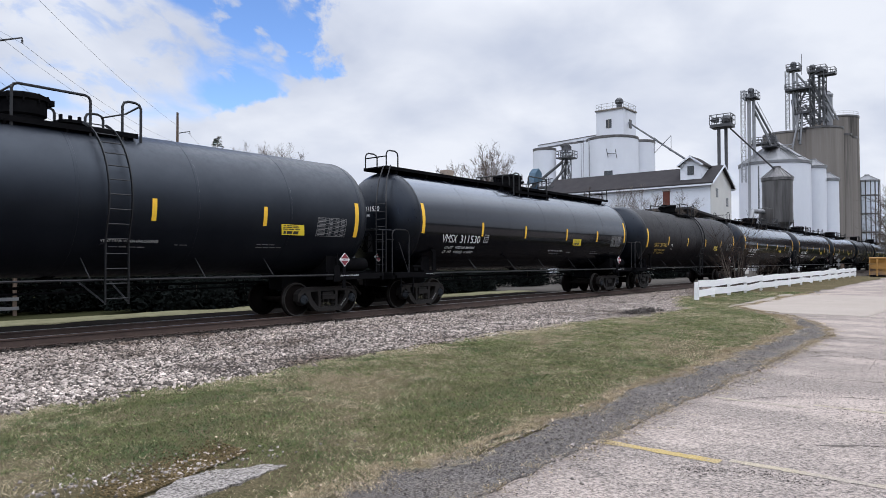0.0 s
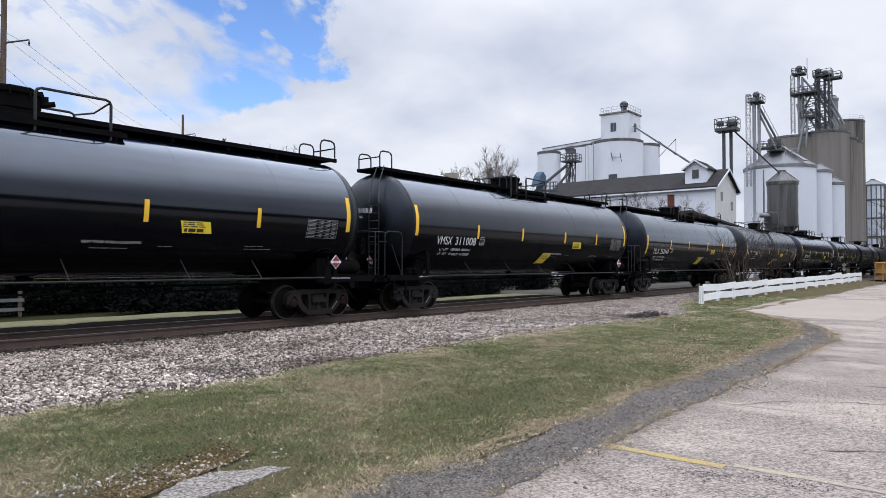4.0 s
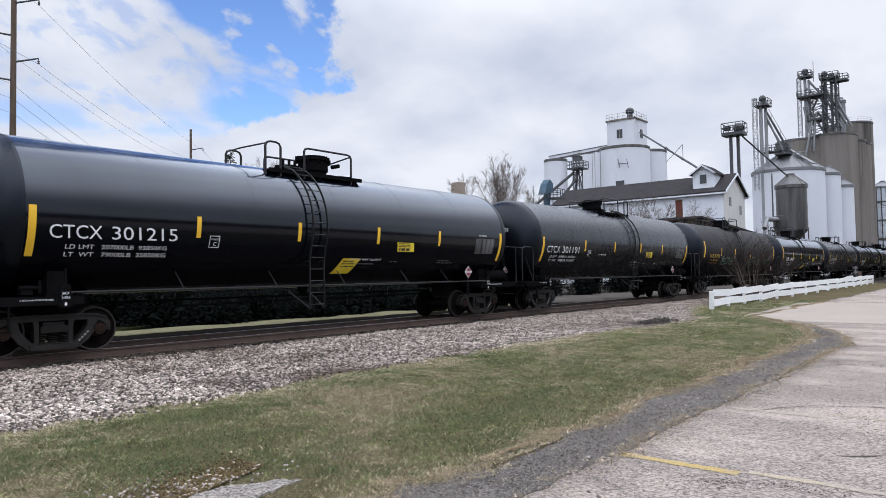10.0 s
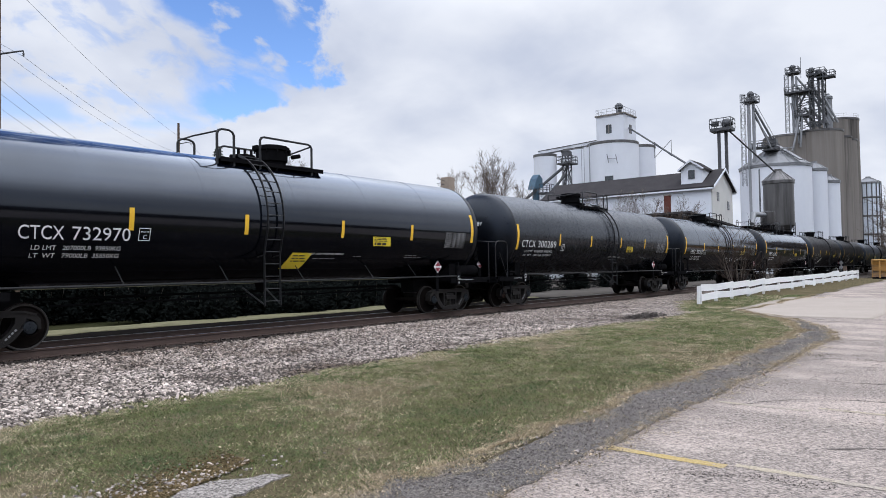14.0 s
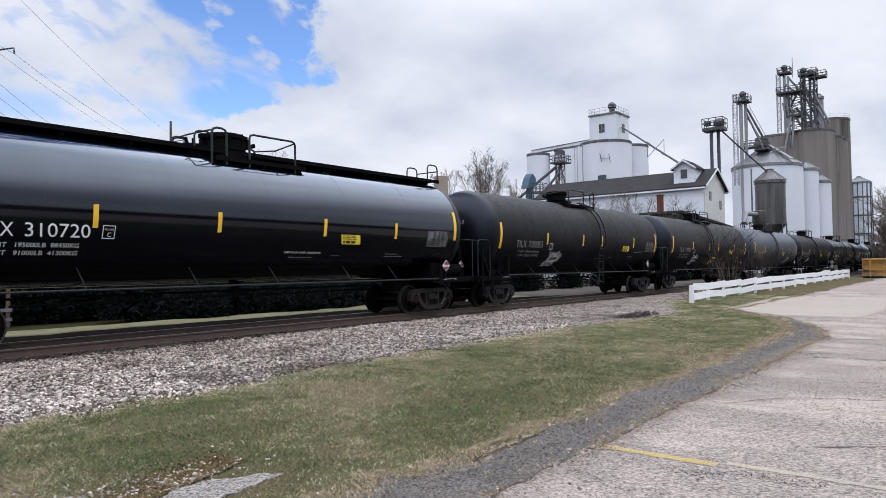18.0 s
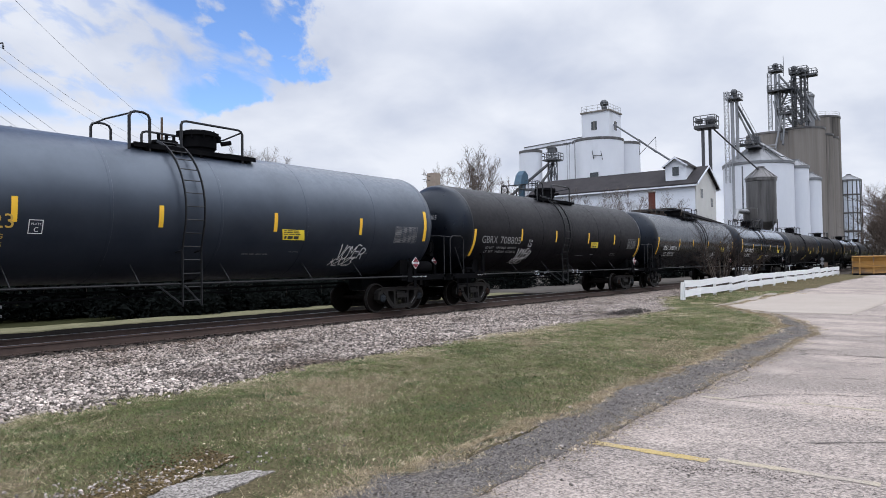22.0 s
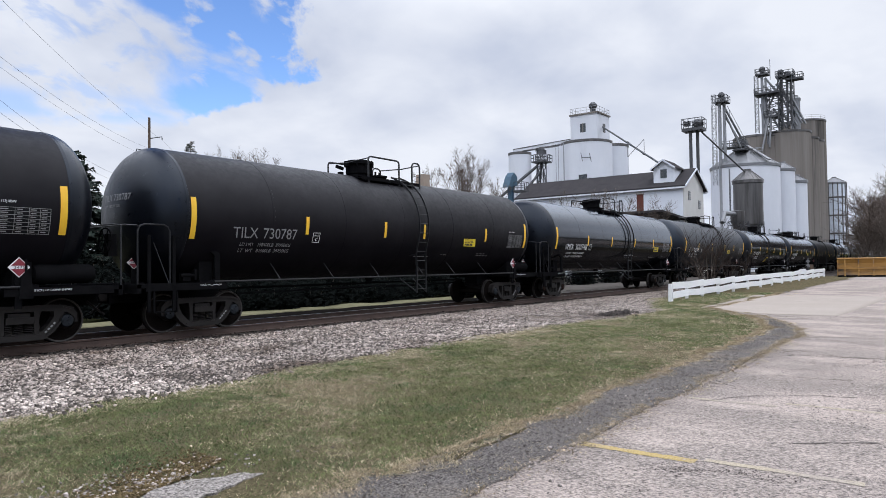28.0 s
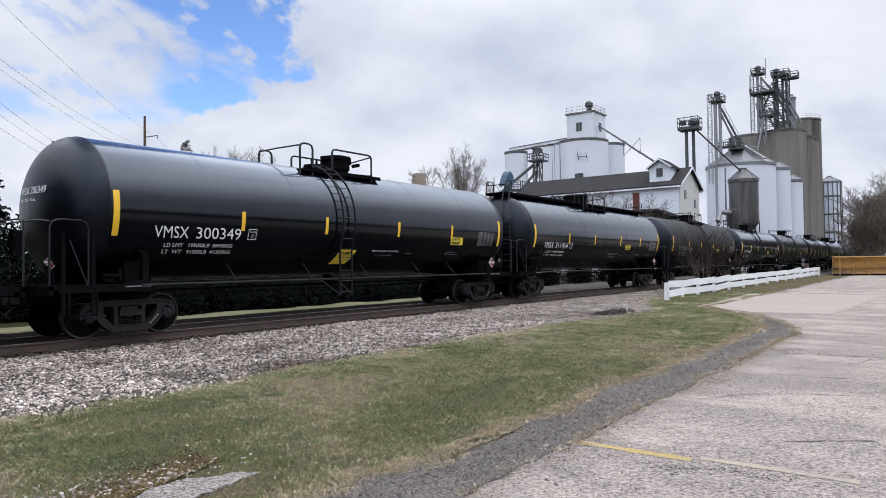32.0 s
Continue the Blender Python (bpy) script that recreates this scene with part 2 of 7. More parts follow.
    M["verge"] = surf("pale_verge_turf", (0.09, 0.088, 0.05), (0.2, 0.183, 0.115), 1.6, 0.95, 0.6, fine=0.5, dist=0.03)
    M["blade"] = surf("grass_green", (0.055, 0.08, 0.029), (0.188, 0.212, 0.092), 2.2, 0.85, 0.0, island=0.75, dirt=(0.078, 0.12, 0.052), dirt_at=0.49)
    M["straw"] = surf("grass_straw", (0.27, 0.225, 0.138), (0.62, 0.53, 0.375), 2.2, 0.85, 0.0, island=0.75)
    M["thatch"] = surf("matted_dead_grass", (0.19, 0.148, 0.09), (0.40, 0.325, 0.215), 0.6, 0.85, 0.0, island=0.6)
    M["asphalt"] = surf("weathered_asphalt_lot", (0.135, 0.121, 0.111), (0.385, 0.322, 0.28), 0.9, 0.9, 0.6, fine=0.22, dirt=(0.125, 0.112, 0.102), dirt_at=0.49, dist=0.012, speck=0.55, grit=42.0, edge=0.07, stretch=(1.25, 0.7, 1))
    M["patch"] = surf("crumbling_dark_asphalt", (0.06, 0.054, 0.05), (0.205, 0.184, 0.168), 1.6, 0.92, 1.0, fine=0.6, dist=0.05, speck=0.6, grit=50.0, dirt=(0.25, 0.205, 0.16), dirt_at=0.5)
    M["concrete"] = surf("pale_concrete_apron", (0.29, 0.25, 0.213), (0.35, 0.305, 0.265), 0.7, 0.9, 0.4, fine=0.4, speck=0.12, dirt=(0.19, 0.158, 0.133), dirt_at=0.6)
    M["lot_line"] = surf("worn_yellow_line_paint", (0.42, 0.30, 0.09), (0.35, 0.275, 0.15), 3.0, 0.85, 0.3, fine=0.6, speck=0.5, grit=60.0, dirt=(0.27, 0.232, 0.2), dirt_at=0.5)
    # near-black ground colour that holds the shade beyond the train
    M["shade_ground"] = surf("shade_black_ground", (0.004, 0.0036, 0.0033), (0.013, 0.0115, 0.0105), 2.0, 0.9, 0.9, fine=0.5, dist=0.03, speck=0.4, grit=24.0)
    # stone colour darkened to carry the shade under the cars
    M["shaded_stone"] = surf("shade_darkened_stone", (0.02, 0.018, 0.016), (0.07, 0.06, 0.054), 0.9, 0.8, 0.3, island=0.6)
    M["crumb"] = surf("brown_grey_crumbs", (0.05, 0.044, 0.04), (0.11, 0.097, 0.088), 1.0, 0.9, 0.3, island=0.5)
    M["aggregate"] = surf("mixed_aggregate", (0.15, 0.134, 0.124), (0.40, 0.35, 0.315), 30.0, 0.9, 0.2, island=0.6, edge=0.1)
    M["unseen_wall_brown"] = surf("plain_dark_brown", (0.06, 0.04, 0.033), (0.10, 0.068, 0.055), 2.0, 0.9, 0.4, fine=0.4)
    M["faint_line"] = surf("faded_yellow_line_paint", (0.34, 0.285, 0.20), (0.36, 0.315, 0.245), 3.0, 0.9, 0.1, fine=0.6, speck=0.4, grit=50.0, dirt=(0.29, 0.252, 0.225), dirt_at=0.42)
    M["old_slab"] = surf("old_grey_slab", (0.10, 0.09, 0.08), (0.30, 0.27, 0.245), 2.6, 0.92, 0.9, fine=0.5, speck=0.7, grit=40.0, dist=0.02, dirt=(0.13, 0.11, 0.092), dirt_at=0.54)
    M["bed_soil"] = surf("mossy_brown_soil_crumbs", (0.05, 0.038, 0.02), (0.17, 0.125, 0.066), 3.0, 0.92, 0.2, island=0.6)
    M["leaf"] = surf("dry_tan_leaf_litter", (0.22, 0.16, 0.11), (0.50, 0.41, 0.30), 3.0, 0.85, 0.0, island=0.6)
    M["clover"] = surf("dark_clover_leaf", (0.03, 0.054, 0.02), (0.09, 0.125, 0.05), 1.0, 0.8, 0.0, island=0.6)
    M["shade_and_grime"] = surf("dark_dirt_in_cracks", (0.05, 0.045, 0.041), (0.19, 0.166, 0.148), 6.0, 0.92, 0.6, fine=0.6, speck=0.4, grit=50.0)
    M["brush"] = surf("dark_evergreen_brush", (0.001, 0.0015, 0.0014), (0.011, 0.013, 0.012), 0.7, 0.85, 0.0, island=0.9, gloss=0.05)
    M["white_wood"] = surf("weathered_white_board", (0.68, 0.68, 0.67), (0.82, 0.82, 0.81), 3, 0.7, 0.2, stretch=(0.3, 3, 3), objvar=0.06, dirt=(0.42, 0.38, 0.33), dirt_at=0.66)
    M["white_wall"] = surf("white_painted_concrete", (0.56, 0.575, 0.61), (0.65, 0.66, 0.69), 0.25, 0.8, 0.1, fine=0.3, dirt=(0.46, 0.465, 0.48), dirt_at=0.55, stretch=(1, 1, 0.35))
    M["white_siding"] = surf("white_board_siding", (0.56, 0.585, 0.63), (0.65, 0.665, 0.70), 0.5, 0.75, 0.1, dirt=(0.45, 0.445, 0.44), dirt_at=0.62)
    M["cream_siding"] = surf("cream_board_siding", (0.45, 0.44, 0.41), (0.54, 0.53, 0.5), 0.5, 0.75, 0.1)
    M["shingle"] = surf("dark_asphalt_shingle", (0.034, 0.032, 0.034), (0.06, 0.056, 0.056), 0.8, 0.9, 0.4, fine=0.5)
    M["concrete_grey"] = surf("weathered_grey_concrete", (0.125, 0.112, 0.10), (0.245, 0.222, 0.2), 0.4, 0.9, 0.3, fine=0.25, dirt=(0.04, 0.037, 0.035), dirt_at=0.52, stretch=(1, 1, 0.05))
    M["galv"] = surf("galvanised_steel", (0.12, 0.122, 0.126), (0.24, 0.243, 0.25), 0.6, 0.5, 0.1, metal=0.4)
    M["galv_dark"] = surf("dark_weathered_galvanised", (0.04, 0.037, 0.035), (0.17, 0.162, 0.158), 0.7, 0.45, 0.05, metal=0.55, stretch=(1, 1, 0.07), edge=0.14)
    M["steel_dark"] = surf("dark_lattice_steel", (0.035, 0.036, 0.04), (0.075, 0.076, 0.08), 2, 0.6, 0.1, metal=0.2)
    M["steel_light"] = surf("pale_lattice_steel", (0.20, 0.205, 0.215), (0.30, 0.305, 0.315), 2, 0.55, 0.1, metal=0.2)
    M["blue_steel"] = surf("faded_blue_steel", (0.02, 0.055, 0.09), (0.04, 0.09, 0.13), 2, 0.6, 0.1)
    M["window"] = surf("dark_window", (0.03, 0.035, 0.04), (0.06, 0.065, 0.07), 1, 0.25, 0.0)
    M["glass_block"] = surf("pale_panel", (0.55, 0.6, 0.66), (0.66, 0.7, 0.75), 0.7, 0.35, 0.0)
    M["brick"] = surf("red_brick", (0.085, 0.033, 0.026), (0.14, 0.056, 0.044), 3, 0.9, 0.5)
    M["brick_tan"] = surf("tan_brick", (0.25, 0.2, 0.16), (0.34, 0.28, 0.23), 3, 0.9, 0.4)
    M["pole"] = surf("weathered_pole_wood", (0.075, 0.055, 0.042), (0.16, 0.12, 0.095), 2, 0.9, 0.5, stretch=(6, 6, 0.4))
    M["wire"] = surf("dark_wire", (0.12, 0.125, 0.14), (0.16, 0.165, 0.18), 2, 0.6, 0.0)
    M["twig_dark"] = surf("dark_brown_twigs", (0.025, 0.019, 0.016), (0.055, 0.043, 0.037), 1, 0.9, 0.0, island=0.3)
    M["bark"] = surf("grey_brown_bark", (0.075, 0.062, 0.052), (0.15, 0.128, 0.11), 3, 0.9, 0.5)
    M["twig"] = surf("brown_twigs", (0.085, 0.068, 0.058), (0.15, 0.122, 0.105), 1, 0.9, 0.0, island=0.3)
    M["needle"] = surf("spruce_needles", (0.007, 0.012, 0.009), (0.026, 0.038, 0.028), 1.2, 0.75, 0.0, island=0.5, gloss=0.2)
    M["plow"] = surf("scuffed_yellow_steel", (0.25, 0.125, 0.025), (0.37, 0.19, 0.04), 1.2, 0.6, 0.2, dirt=(0.07, 0.045, 0.03), dirt_at=0.5, stretch=(1, 0.35, 1.6))
    M["far_green"] = surf("far_field", (0.022, 0.024, 0.011), (0.04, 0.038, 0.02), 0.05, 0.95, 0.2, fine=0.4)
    M["gravel_far"] = surf("dull_gravel_yard", (0.06, 0.054, 0.048), (0.11, 0.10, 0.09), 0.5, 0.95, 0.4, fine=0.5)


make_materials()


# ---- mesh builders ----
class Geo:
    """Vertices and faces of one mesh, grown piece by piece."""

    def __init__(self):
        self.v, self.f = [], []

    def add(self, vs, fs):
        n = len(self.v)
        self.v += [tuple(q) for q in vs]
        self.f += [tuple(i + n for i in q) for q in fs]
        return self

    def box(self, c, s, rz=0.0, taper=1.0):
        x, y, z = (q / 2 for q in s)
        ca, sa = math.cos(rz), math.sin(rz)
        vs = []
        for k, w in ((-z, 1.0), (z, taper)):
            for i, j in ((-x, -y), (x, -y), (x, y), (-x, y)):
                i, j = i * w, j * w
                vs.append((c[0] + i * ca - j * sa, c[1] + i * sa + j * ca, c[2] + k))
        return self.add(vs, [(0, 3, 2, 1), (4, 5, 6, 7), (0, 1, 5, 4), (1, 2, 6, 5), (2, 3, 7, 6), (3, 0, 4, 7)])

    def rod(self, a, b, r, n=6, r2=None):
        a, b = Vector(a), Vector(b)
        d = b - a
        if d.length < 1e-6:
            return self
        u = d.orthogonal().normalized()
        w = d.cross(u).normalized()
        r2 = r if r2 is None else r2
        vs = []
        for p, q in ((a, r), (b, r2)):
            for i in range(n):
                t = 2 * math.pi * i / n
                vs.append(p + (u * math.cos(t) + w * math.sin(t)) * q)
        fs = [(i, (i + 1) % n, n + (i + 1) % n, n + i) for i in range(n)]
        return self.add(vs, fs + [tuple(range(n - 1, -1, -1)), tuple(range(n, 2 * n))])

    def bar(self, a, b, w, h):
        """A flat bar of width w (across) and height h from a to b."""
        a, b = Vector(a), Vector(b)
        d = (b - a).normalized()
        side = d.cross(Vector((0, 0, 1)))
        side = side.normalized() if side.length > 1e-3 else Vector((1, 0, 0))
        up = side.cross(d).normalized()
        vs = [p + side * i * w / 2 + up * j * h / 2 for p in (a, b) for i, j in ((-1, -1), (1, -1), (1, 1), (-1, 1))]
        return self.add(vs, [(0, 1, 2, 3), (7, 6, 5, 4), (0, 4, 5, 1), (1, 5, 6, 2), (2, 6, 7, 3), (3, 7, 4, 0)])

    def pipe(self, pts, r, n=6):
        """One bent tube along the points."""
        pts = [Vector(p) for p in pts]
        u, vs, m = None, [], len(pts)
        for i, p in enumerate(pts):
            d = (pts[min(i + 1, m - 1)] - pts[max(i - 1, 0)]).normalized()
            u = d.orthogonal() if u is None else u - d * u.dot(d)
            u = u.normalized() if u.length > 1e-4 else d.orthogonal().normalized()
            w = d.cross(u)
            vs += [p + (u * math.cos(6.2832 * k / n) + w * math.sin(6.2832 * k / n)) * r for k in range(n)]
        fs = [(i * n + k, i * n + (k + 1) % n, (i + 1) * n + (k + 1) % n, (i + 1) * n + k) for i in range(m - 1) for k in range(n)]
        return self.add(vs, fs + [tuple(range(n - 1, -1, -1)), tuple(range((m - 1) * n, m * n))])

    def lathe(self, prof, n=24, axis="z", at=(0, 0, 0), closed=False):
        """prof: (radius, along) pairs."""
        vs = []
        for r, h in prof:
            for i in range(n):
                t = 2 * math.pi * i / n
                c, s = r * math.cos(t), r * math.sin(t)
                p = {"z": (c, s, h), "x": (h, c, s), "y": (c, h, s)}[axis]
                vs.append((p[0] + at[0], p[1] + at[1], p[2] + at[2]))
        m = len(prof)
        fs = []
        for k in range(m if closed else m - 1):
            for i in range(n):
                a, b = k * n + i, k * n + (i + 1) % n
                c, d = ((k + 1) % m) * n + (i + 1) % n, ((k + 1) % m) * n + i
                fs.append((a, b, c, d))
        return self.add(vs, fs)

    def prism(self, poly, y0, y1):
        """A polygon in the xz plane, drawn out along y."""
        n = len(poly)
        vs = [(x, y0, z) for x, z in poly] + [(x, y1, z) for x, z in poly]
        fs = [(i, (i + 1) % n, n + (i + 1) % n, n + i) for i in range(n)]
        return self.add(vs, fs + [tuple(range(n - 1, -1, -1)), tuple(range(n, 2 * n))])

    def mesh(self, name, mat, smooth=False, fix=True):
        me = bpy.data.meshes.new(name)
        me.from_pydata(self.v, [], self.f)
        if fix:
            bm = bmesh.new()
            bm.from_mesh(me)
            bmesh.ops.recalc_face_normals(bm, faces=bm.faces)
            bm.to_mesh(me)
            bm.free()
        if smooth:
            me.shade_smooth()
            me.set_sharp_from_angle(angle=radians(38))
        me.materials.append(mat)
        return me


def part(name, geo, mat, parent, label="", smooth=False, m=None):
    """One mesh object under a thing or a part. geo: a Geo, or a mesh made before."""
    me = geo.mesh(name, mat, smooth) if isinstance(geo, Geo) else geo
    ob = new(name, me)
    ob.parent = parent
    if m is not None:
        ob.matrix_basis = m
    if label:
        ob["label"] = label
    return ob


def thing(name, at, label, category, group="", kind="", geo=None, mat=None, smooth=False, rz=0.0):
    ob = new(name, geo.mesh(name, mat, smooth) if geo else None)
    ob.matrix_basis = pose(*at, 0, 0, rz)
    return tagged(ob, label, category, group, kind)


def raw_mesh(name, verts, faces, mat, smooth=False):
    me = bpy.data.meshes.new(name)
    me.from_pydata(verts, [], faces)
    me.materials.append(mat)
    if smooth:
        me.shade_smooth()
    return me


# ---- ground ----
def wav(x, y, s, seed=0.0):
    return noise.noise((x * s + seed, y * s - seed, seed * 1.7))


def rise(x, y):
    """The lot climbs a little towards the far end of the fence."""
    return 0.2 * min(1, max(0, (x - 28) / 45)) * min(1, max(0, (-3.6 - y) / 1.2))


def ballast_edge(x):
    if x < 24:
        return -7.05 + 0.35 * math.sin(x * 0.21 - 1.0) + 0.28 * wav(x, 0, 0.9, 3.1) + 0.12 * wav(x, 0, 3.1, 8.0)
    return min(-4.2, -7.2 + (x - 24) * 0.42) + 0.3 * wav(x, 0, 0.6, 3.1)


def lawn_edge(x):
    """Where the turf gives way to the crumbled edge of the lot."""
    far = max(0.0, x - 17.0)
    return -12.14 + 0.2 * wav(x, 1, 0.8, 5.0) + 0.12 * wav(x, 1, 3.0, 6.0) + min(3.6, 0.09 * far + 0.035 * far * far)


def lot_edge(x):
    far = max(0.0, x - 17.0)
    return -12.95 + 0.08 * wav(x, 2, 0.9, 9.0) + 0.07 * wav(x, 2, 3.6, 2.0) + min(4.4, 0.10 * far + 0.045 * far * far)


def sheet(name, xs, lo, hi, ny, z, mat, label, category, thick=0.05):
    """A strip of ground between two edges, with a skirt down its sides."""
    vs, fs = [], []
    for x in xs:
        a, b = lo(x), hi(x)
        for j in range(ny + 1):
            y = a + (b - a) * j / ny
            vs.append((x, y, z(x, y, j / ny)))
    n = ny + 1
    for i in range(len(xs) - 1):
        for j in range(ny):
            a = i * n + j
            fs.append((a, a + n, a + n + 1, a + 1))
    base = len(vs)
    rim = [i * n for i in range(len(xs))] + [(len(xs) - 1) * n + j for j in range(1, n)] + [i * n + ny for i in range(len(xs) - 2, -1, -1)] + list(range(ny - 1, 0, -1))
    vs += [(vs[i][0], vs[i][1], vs[i][2] - thick) for i in rim]
    k = len(rim)
    fs += [(rim[i], base + i, base + (i + 1) % k, rim[(i + 1) % k]) for i in range(k)]
    ob = new(name, raw_mesh(name, vs, fs, mat, True))
    return tagged(ob, label, category, kind="structure")


def spread(a, b, step, grow=1.0):
    xs = [a]
    while xs[-1] < b:
        xs.append(xs[-1] + step)
        step *= grow
    xs[-1] = b
    return xs


def build_ground():
    lim = [-2400, -900, -300, -120, -60, -30, 0, 30, 60, 120, 300, 900, 2400]
    vs = [(x, y, -0.31) for x in lim for y in lim]
    n = len(lim)
    fs = [(i * n + j, (i + 1) * n + j, (i + 1) * n + j + 1, i * n + j + 1) for i in range(n - 1) for j in range(n - 1)]
    tagged(new("ground", raw_mesh("ground", vs, fs, M["far_green"])), "flat dull green fields reaching the horizon", "ground", kind="structure")
    near = spread(-14, 30, 0.16) + spread(30.3, 78, 0.5)[0:]
    sheet("lawn", near, lambda x: lawn_edge(x) - 0.12, lambda x: ballast_edge(x) + 0.25, 26,
          lambda x, y, s: -0.205 + 0.03 * wav(x, y, 0.7, 1.0) + 0.02 * wav(x, y, 2.4, 4.0) + rise(x, y), M["soil"], "patchy early spring turf, green and straw coloured", "lawn", 0.1)
    sheet("asphalt_strip", near, lot_edge, lambda x: lawn_edge(x) + 0.1, 7,
          lambda x, y, s: -0.197 + 0.014 * wav(x, y, 2.2, 2.0) + 0.012 * wav(x, y, 7, 3.0) + rise(x, y), M["patch"], "broken dark asphalt edge between turf and lot", "asphalt edge", 0.1)
    sheet("parking_lot", spread(-16, 24, 0.5) + spread(24.6, 95, 1.2), lambda x: -40.0, lambda x: lot_edge(x) + 0.08, 40,
          lambda x, y, s: -0.20 + 0.012 * wav(x, y, 0.25, 5.0) + rise(x, y), M["asphalt"], "weathered pale grey asphalt car park", "parking lot", 0.1)
    sheet("concrete_apron", spread(23.6, 36.4, 0.4), lambda x: -12.9 - 0.05 * (x - 23.6), lambda x: max(-12.6, lot_edge(x) + 0.3 + 0.03 * (x - 23.6)) , 12,
          lambda x, y, s: -0.182 + rise(x, y), M["concrete"], "pale worn concrete apron across the lot", "concrete apron", 0.05)
    sheet("ballast_bed", spread(-20, 40, 0.25) + spread(41, 330, 6), lambda x: ballast_edge(x) if x < 120 else -4.2, lambda x: (1.3 if x < 158 else 2.7) + 0.1 * wav(x, 5, 0.7, 1.0), 40,
          lambda x, y, s: -0.195 + 0.022 * wav(x, y, 1.1, 7.0) + 0.018 * wav(x, y, 5.5, 7.7), M["ballast"], "bed of pale crushed limestone under the track", "ballast", 0.1)
    # dark sheet painted in for the shade on the track's far side
    sheet("cinder_shoulder", spread(-20, 62, 0.4) + spread(66, 160, 6), lambda x: 1.2 + 0.1 * wav(x, 5, 0.7, 1.0), lambda x: 4.75 + 0.15 * wav(x, 8, 0.5, 2.0), 14,
          lambda x, y, s: -0.21 + 0.03 * wav(x, y, 1.3, 6.0), M["shade_ground"], "ballast coloured near black as shade on the far side of the track", "track shoulder", 0.1)
    sheet("far_verge", spread(-20, 34, 0.5), lambda x: 4.75, lambda x: 6.6, 10,
          lambda x, y, s: -0.19 + 0.05 * wav(x, y, 0.6, 3.0), M["verge"], "pale grass verge beyond the track", "grass verge", 0.1)
    sheet("gravel_yard", spread(34, 240, 6), lambda x: 2.9, lambda x: 64.0, 8, lambda x, y, s: -0.2, M["gravel_far"], "pale gravel yard of the grain elevator", "gravel yard", 0.1)
    # parking bay lines, their edges worn ragged
    for x, y0, y1, w, mat in ((5.82, -14.0, -12.95, 0.06, "lot_line"), (5.92, -15.2, -14.05, 0.045, "faint_line"), (8.58, -14.1, -13.1, 0.045, "faint_line"), (8.8, -15.2, -14.15, 0.035, "faint_line")):
        vs, fs = [], []
        n = int((y1 - y0) / 0.03)
        for i in range(n + 1):
            y = y0 + (y1 - y0) * i / n
            k = w * (1 + 0.2 * wav(x, y, 4.0, 7.0)) + 0.02 * wav(x, y, 24.0, 3.0)
            for s in (-1, 1):
                px = x + s * max(0.008, k) + 0.015 * wav(x + s, y, 12.0, 2.0)
                vs.append((px, y, -0.196 + 0.012 * wav(px, y, 0.25, 5.0)))
        fs = [(2 * i, 2 * i + 1, 2 * i + 3, 2 * i + 2) for i in range(n)]
        tagged(new("bay_line", raw_mesh("bay_line", vs, fs, M[mat])), "worn yellow parking bay line on asphalt", "road marking", "bay lines", "structure")


def stones(name, n, place, size, mat, label, seed):
    """Many small broken stones in one mesh."""
    rng = np.random.default_rng(seed)
    base = np.array([(i, j, k) for k in (-1, 1) for i, j in ((-1, -1), (1, -1), (1, 1), (-1, 1))], float)
    quads = np.array([(0, 3, 2, 1), (4, 5, 6, 7), (0, 1, 5, 4), (1, 2, 6, 5), (2, 3, 7, 6), (3, 0, 4, 7)])
    at = place(rng, n)
    n = len(at)
    v = base[None] * rng.uniform(0.45, 1.0, (n, 8, 3))
    s = rng.lognormal(0, 0.32, n) * size / 2
    v *= s[:, None, None] * np.stack([rng.uniform(0.8, 1.35, n), rng.uniform(0.7, 1.1, n), rng.uniform(0.45, 0.8, n)], 1)[:, None, :]
    a, b = rng.uniform(0, 6.28, n), rng.uniform(-0.6, 0.6, n)
    ca, sa, cb, sb = np.cos(a)[:, None], np.sin(a)[:, None], np.cos(b)[:, None], np.sin(b)[:, None]
    x, y, z = v[..., 0], v[..., 1], v[..., 2]
    x, z = x * cb - z * sb, x * sb + z * cb
    x, y = x * ca - y * sa, x * sa + y * ca
    v = np.stack([x, y, z], 2) + at[:, None, :]
    me = raw_mesh(name, v.reshape(-1, 3).tolist(), (quads[None] + 8 * np.arange(n)[:, None, None]).reshape(-1, 4).tolist(), mat)
    return tagged(new(name, me), label, "stones", kind="stuff")


class Field:
    """A height or tone sampled once on a grid, to look up quickly."""

    def __init__(self, fn, x0, x1, y0, y1, step):
        self.x0, self.y0, self.step = x0, y0, step
        self.nx, self.ny = int((x1 - x0) / step) + 2, int((y1 - y0) / step) + 2
        self.a = np.array([[fn(x0 + i * step, y0 + j * step) for j in range(self.ny)] for i in range(self.nx)])

    def __call__(self, x, y):
        u, v = np.clip((x - self.x0) / self.step, 0, self.nx - 1.01), np.clip((y - self.y0) / self.step, 0, self.ny - 1.01)
        i, j = u.astype(int), v.astype(int)
        u, v = u - i, v - j
        a = self.a
        return (a[i, j] * (1 - u) + a[i + 1, j] * u) * (1 - v) + (a[i, j + 1] * (1 - u) + a[i + 1, j + 1] * u) * v


def along(fn, x):
    xs = np.arange(-2, 80, 0.05)
    return np.interp(x, xs, [fn(q) for q in xs])


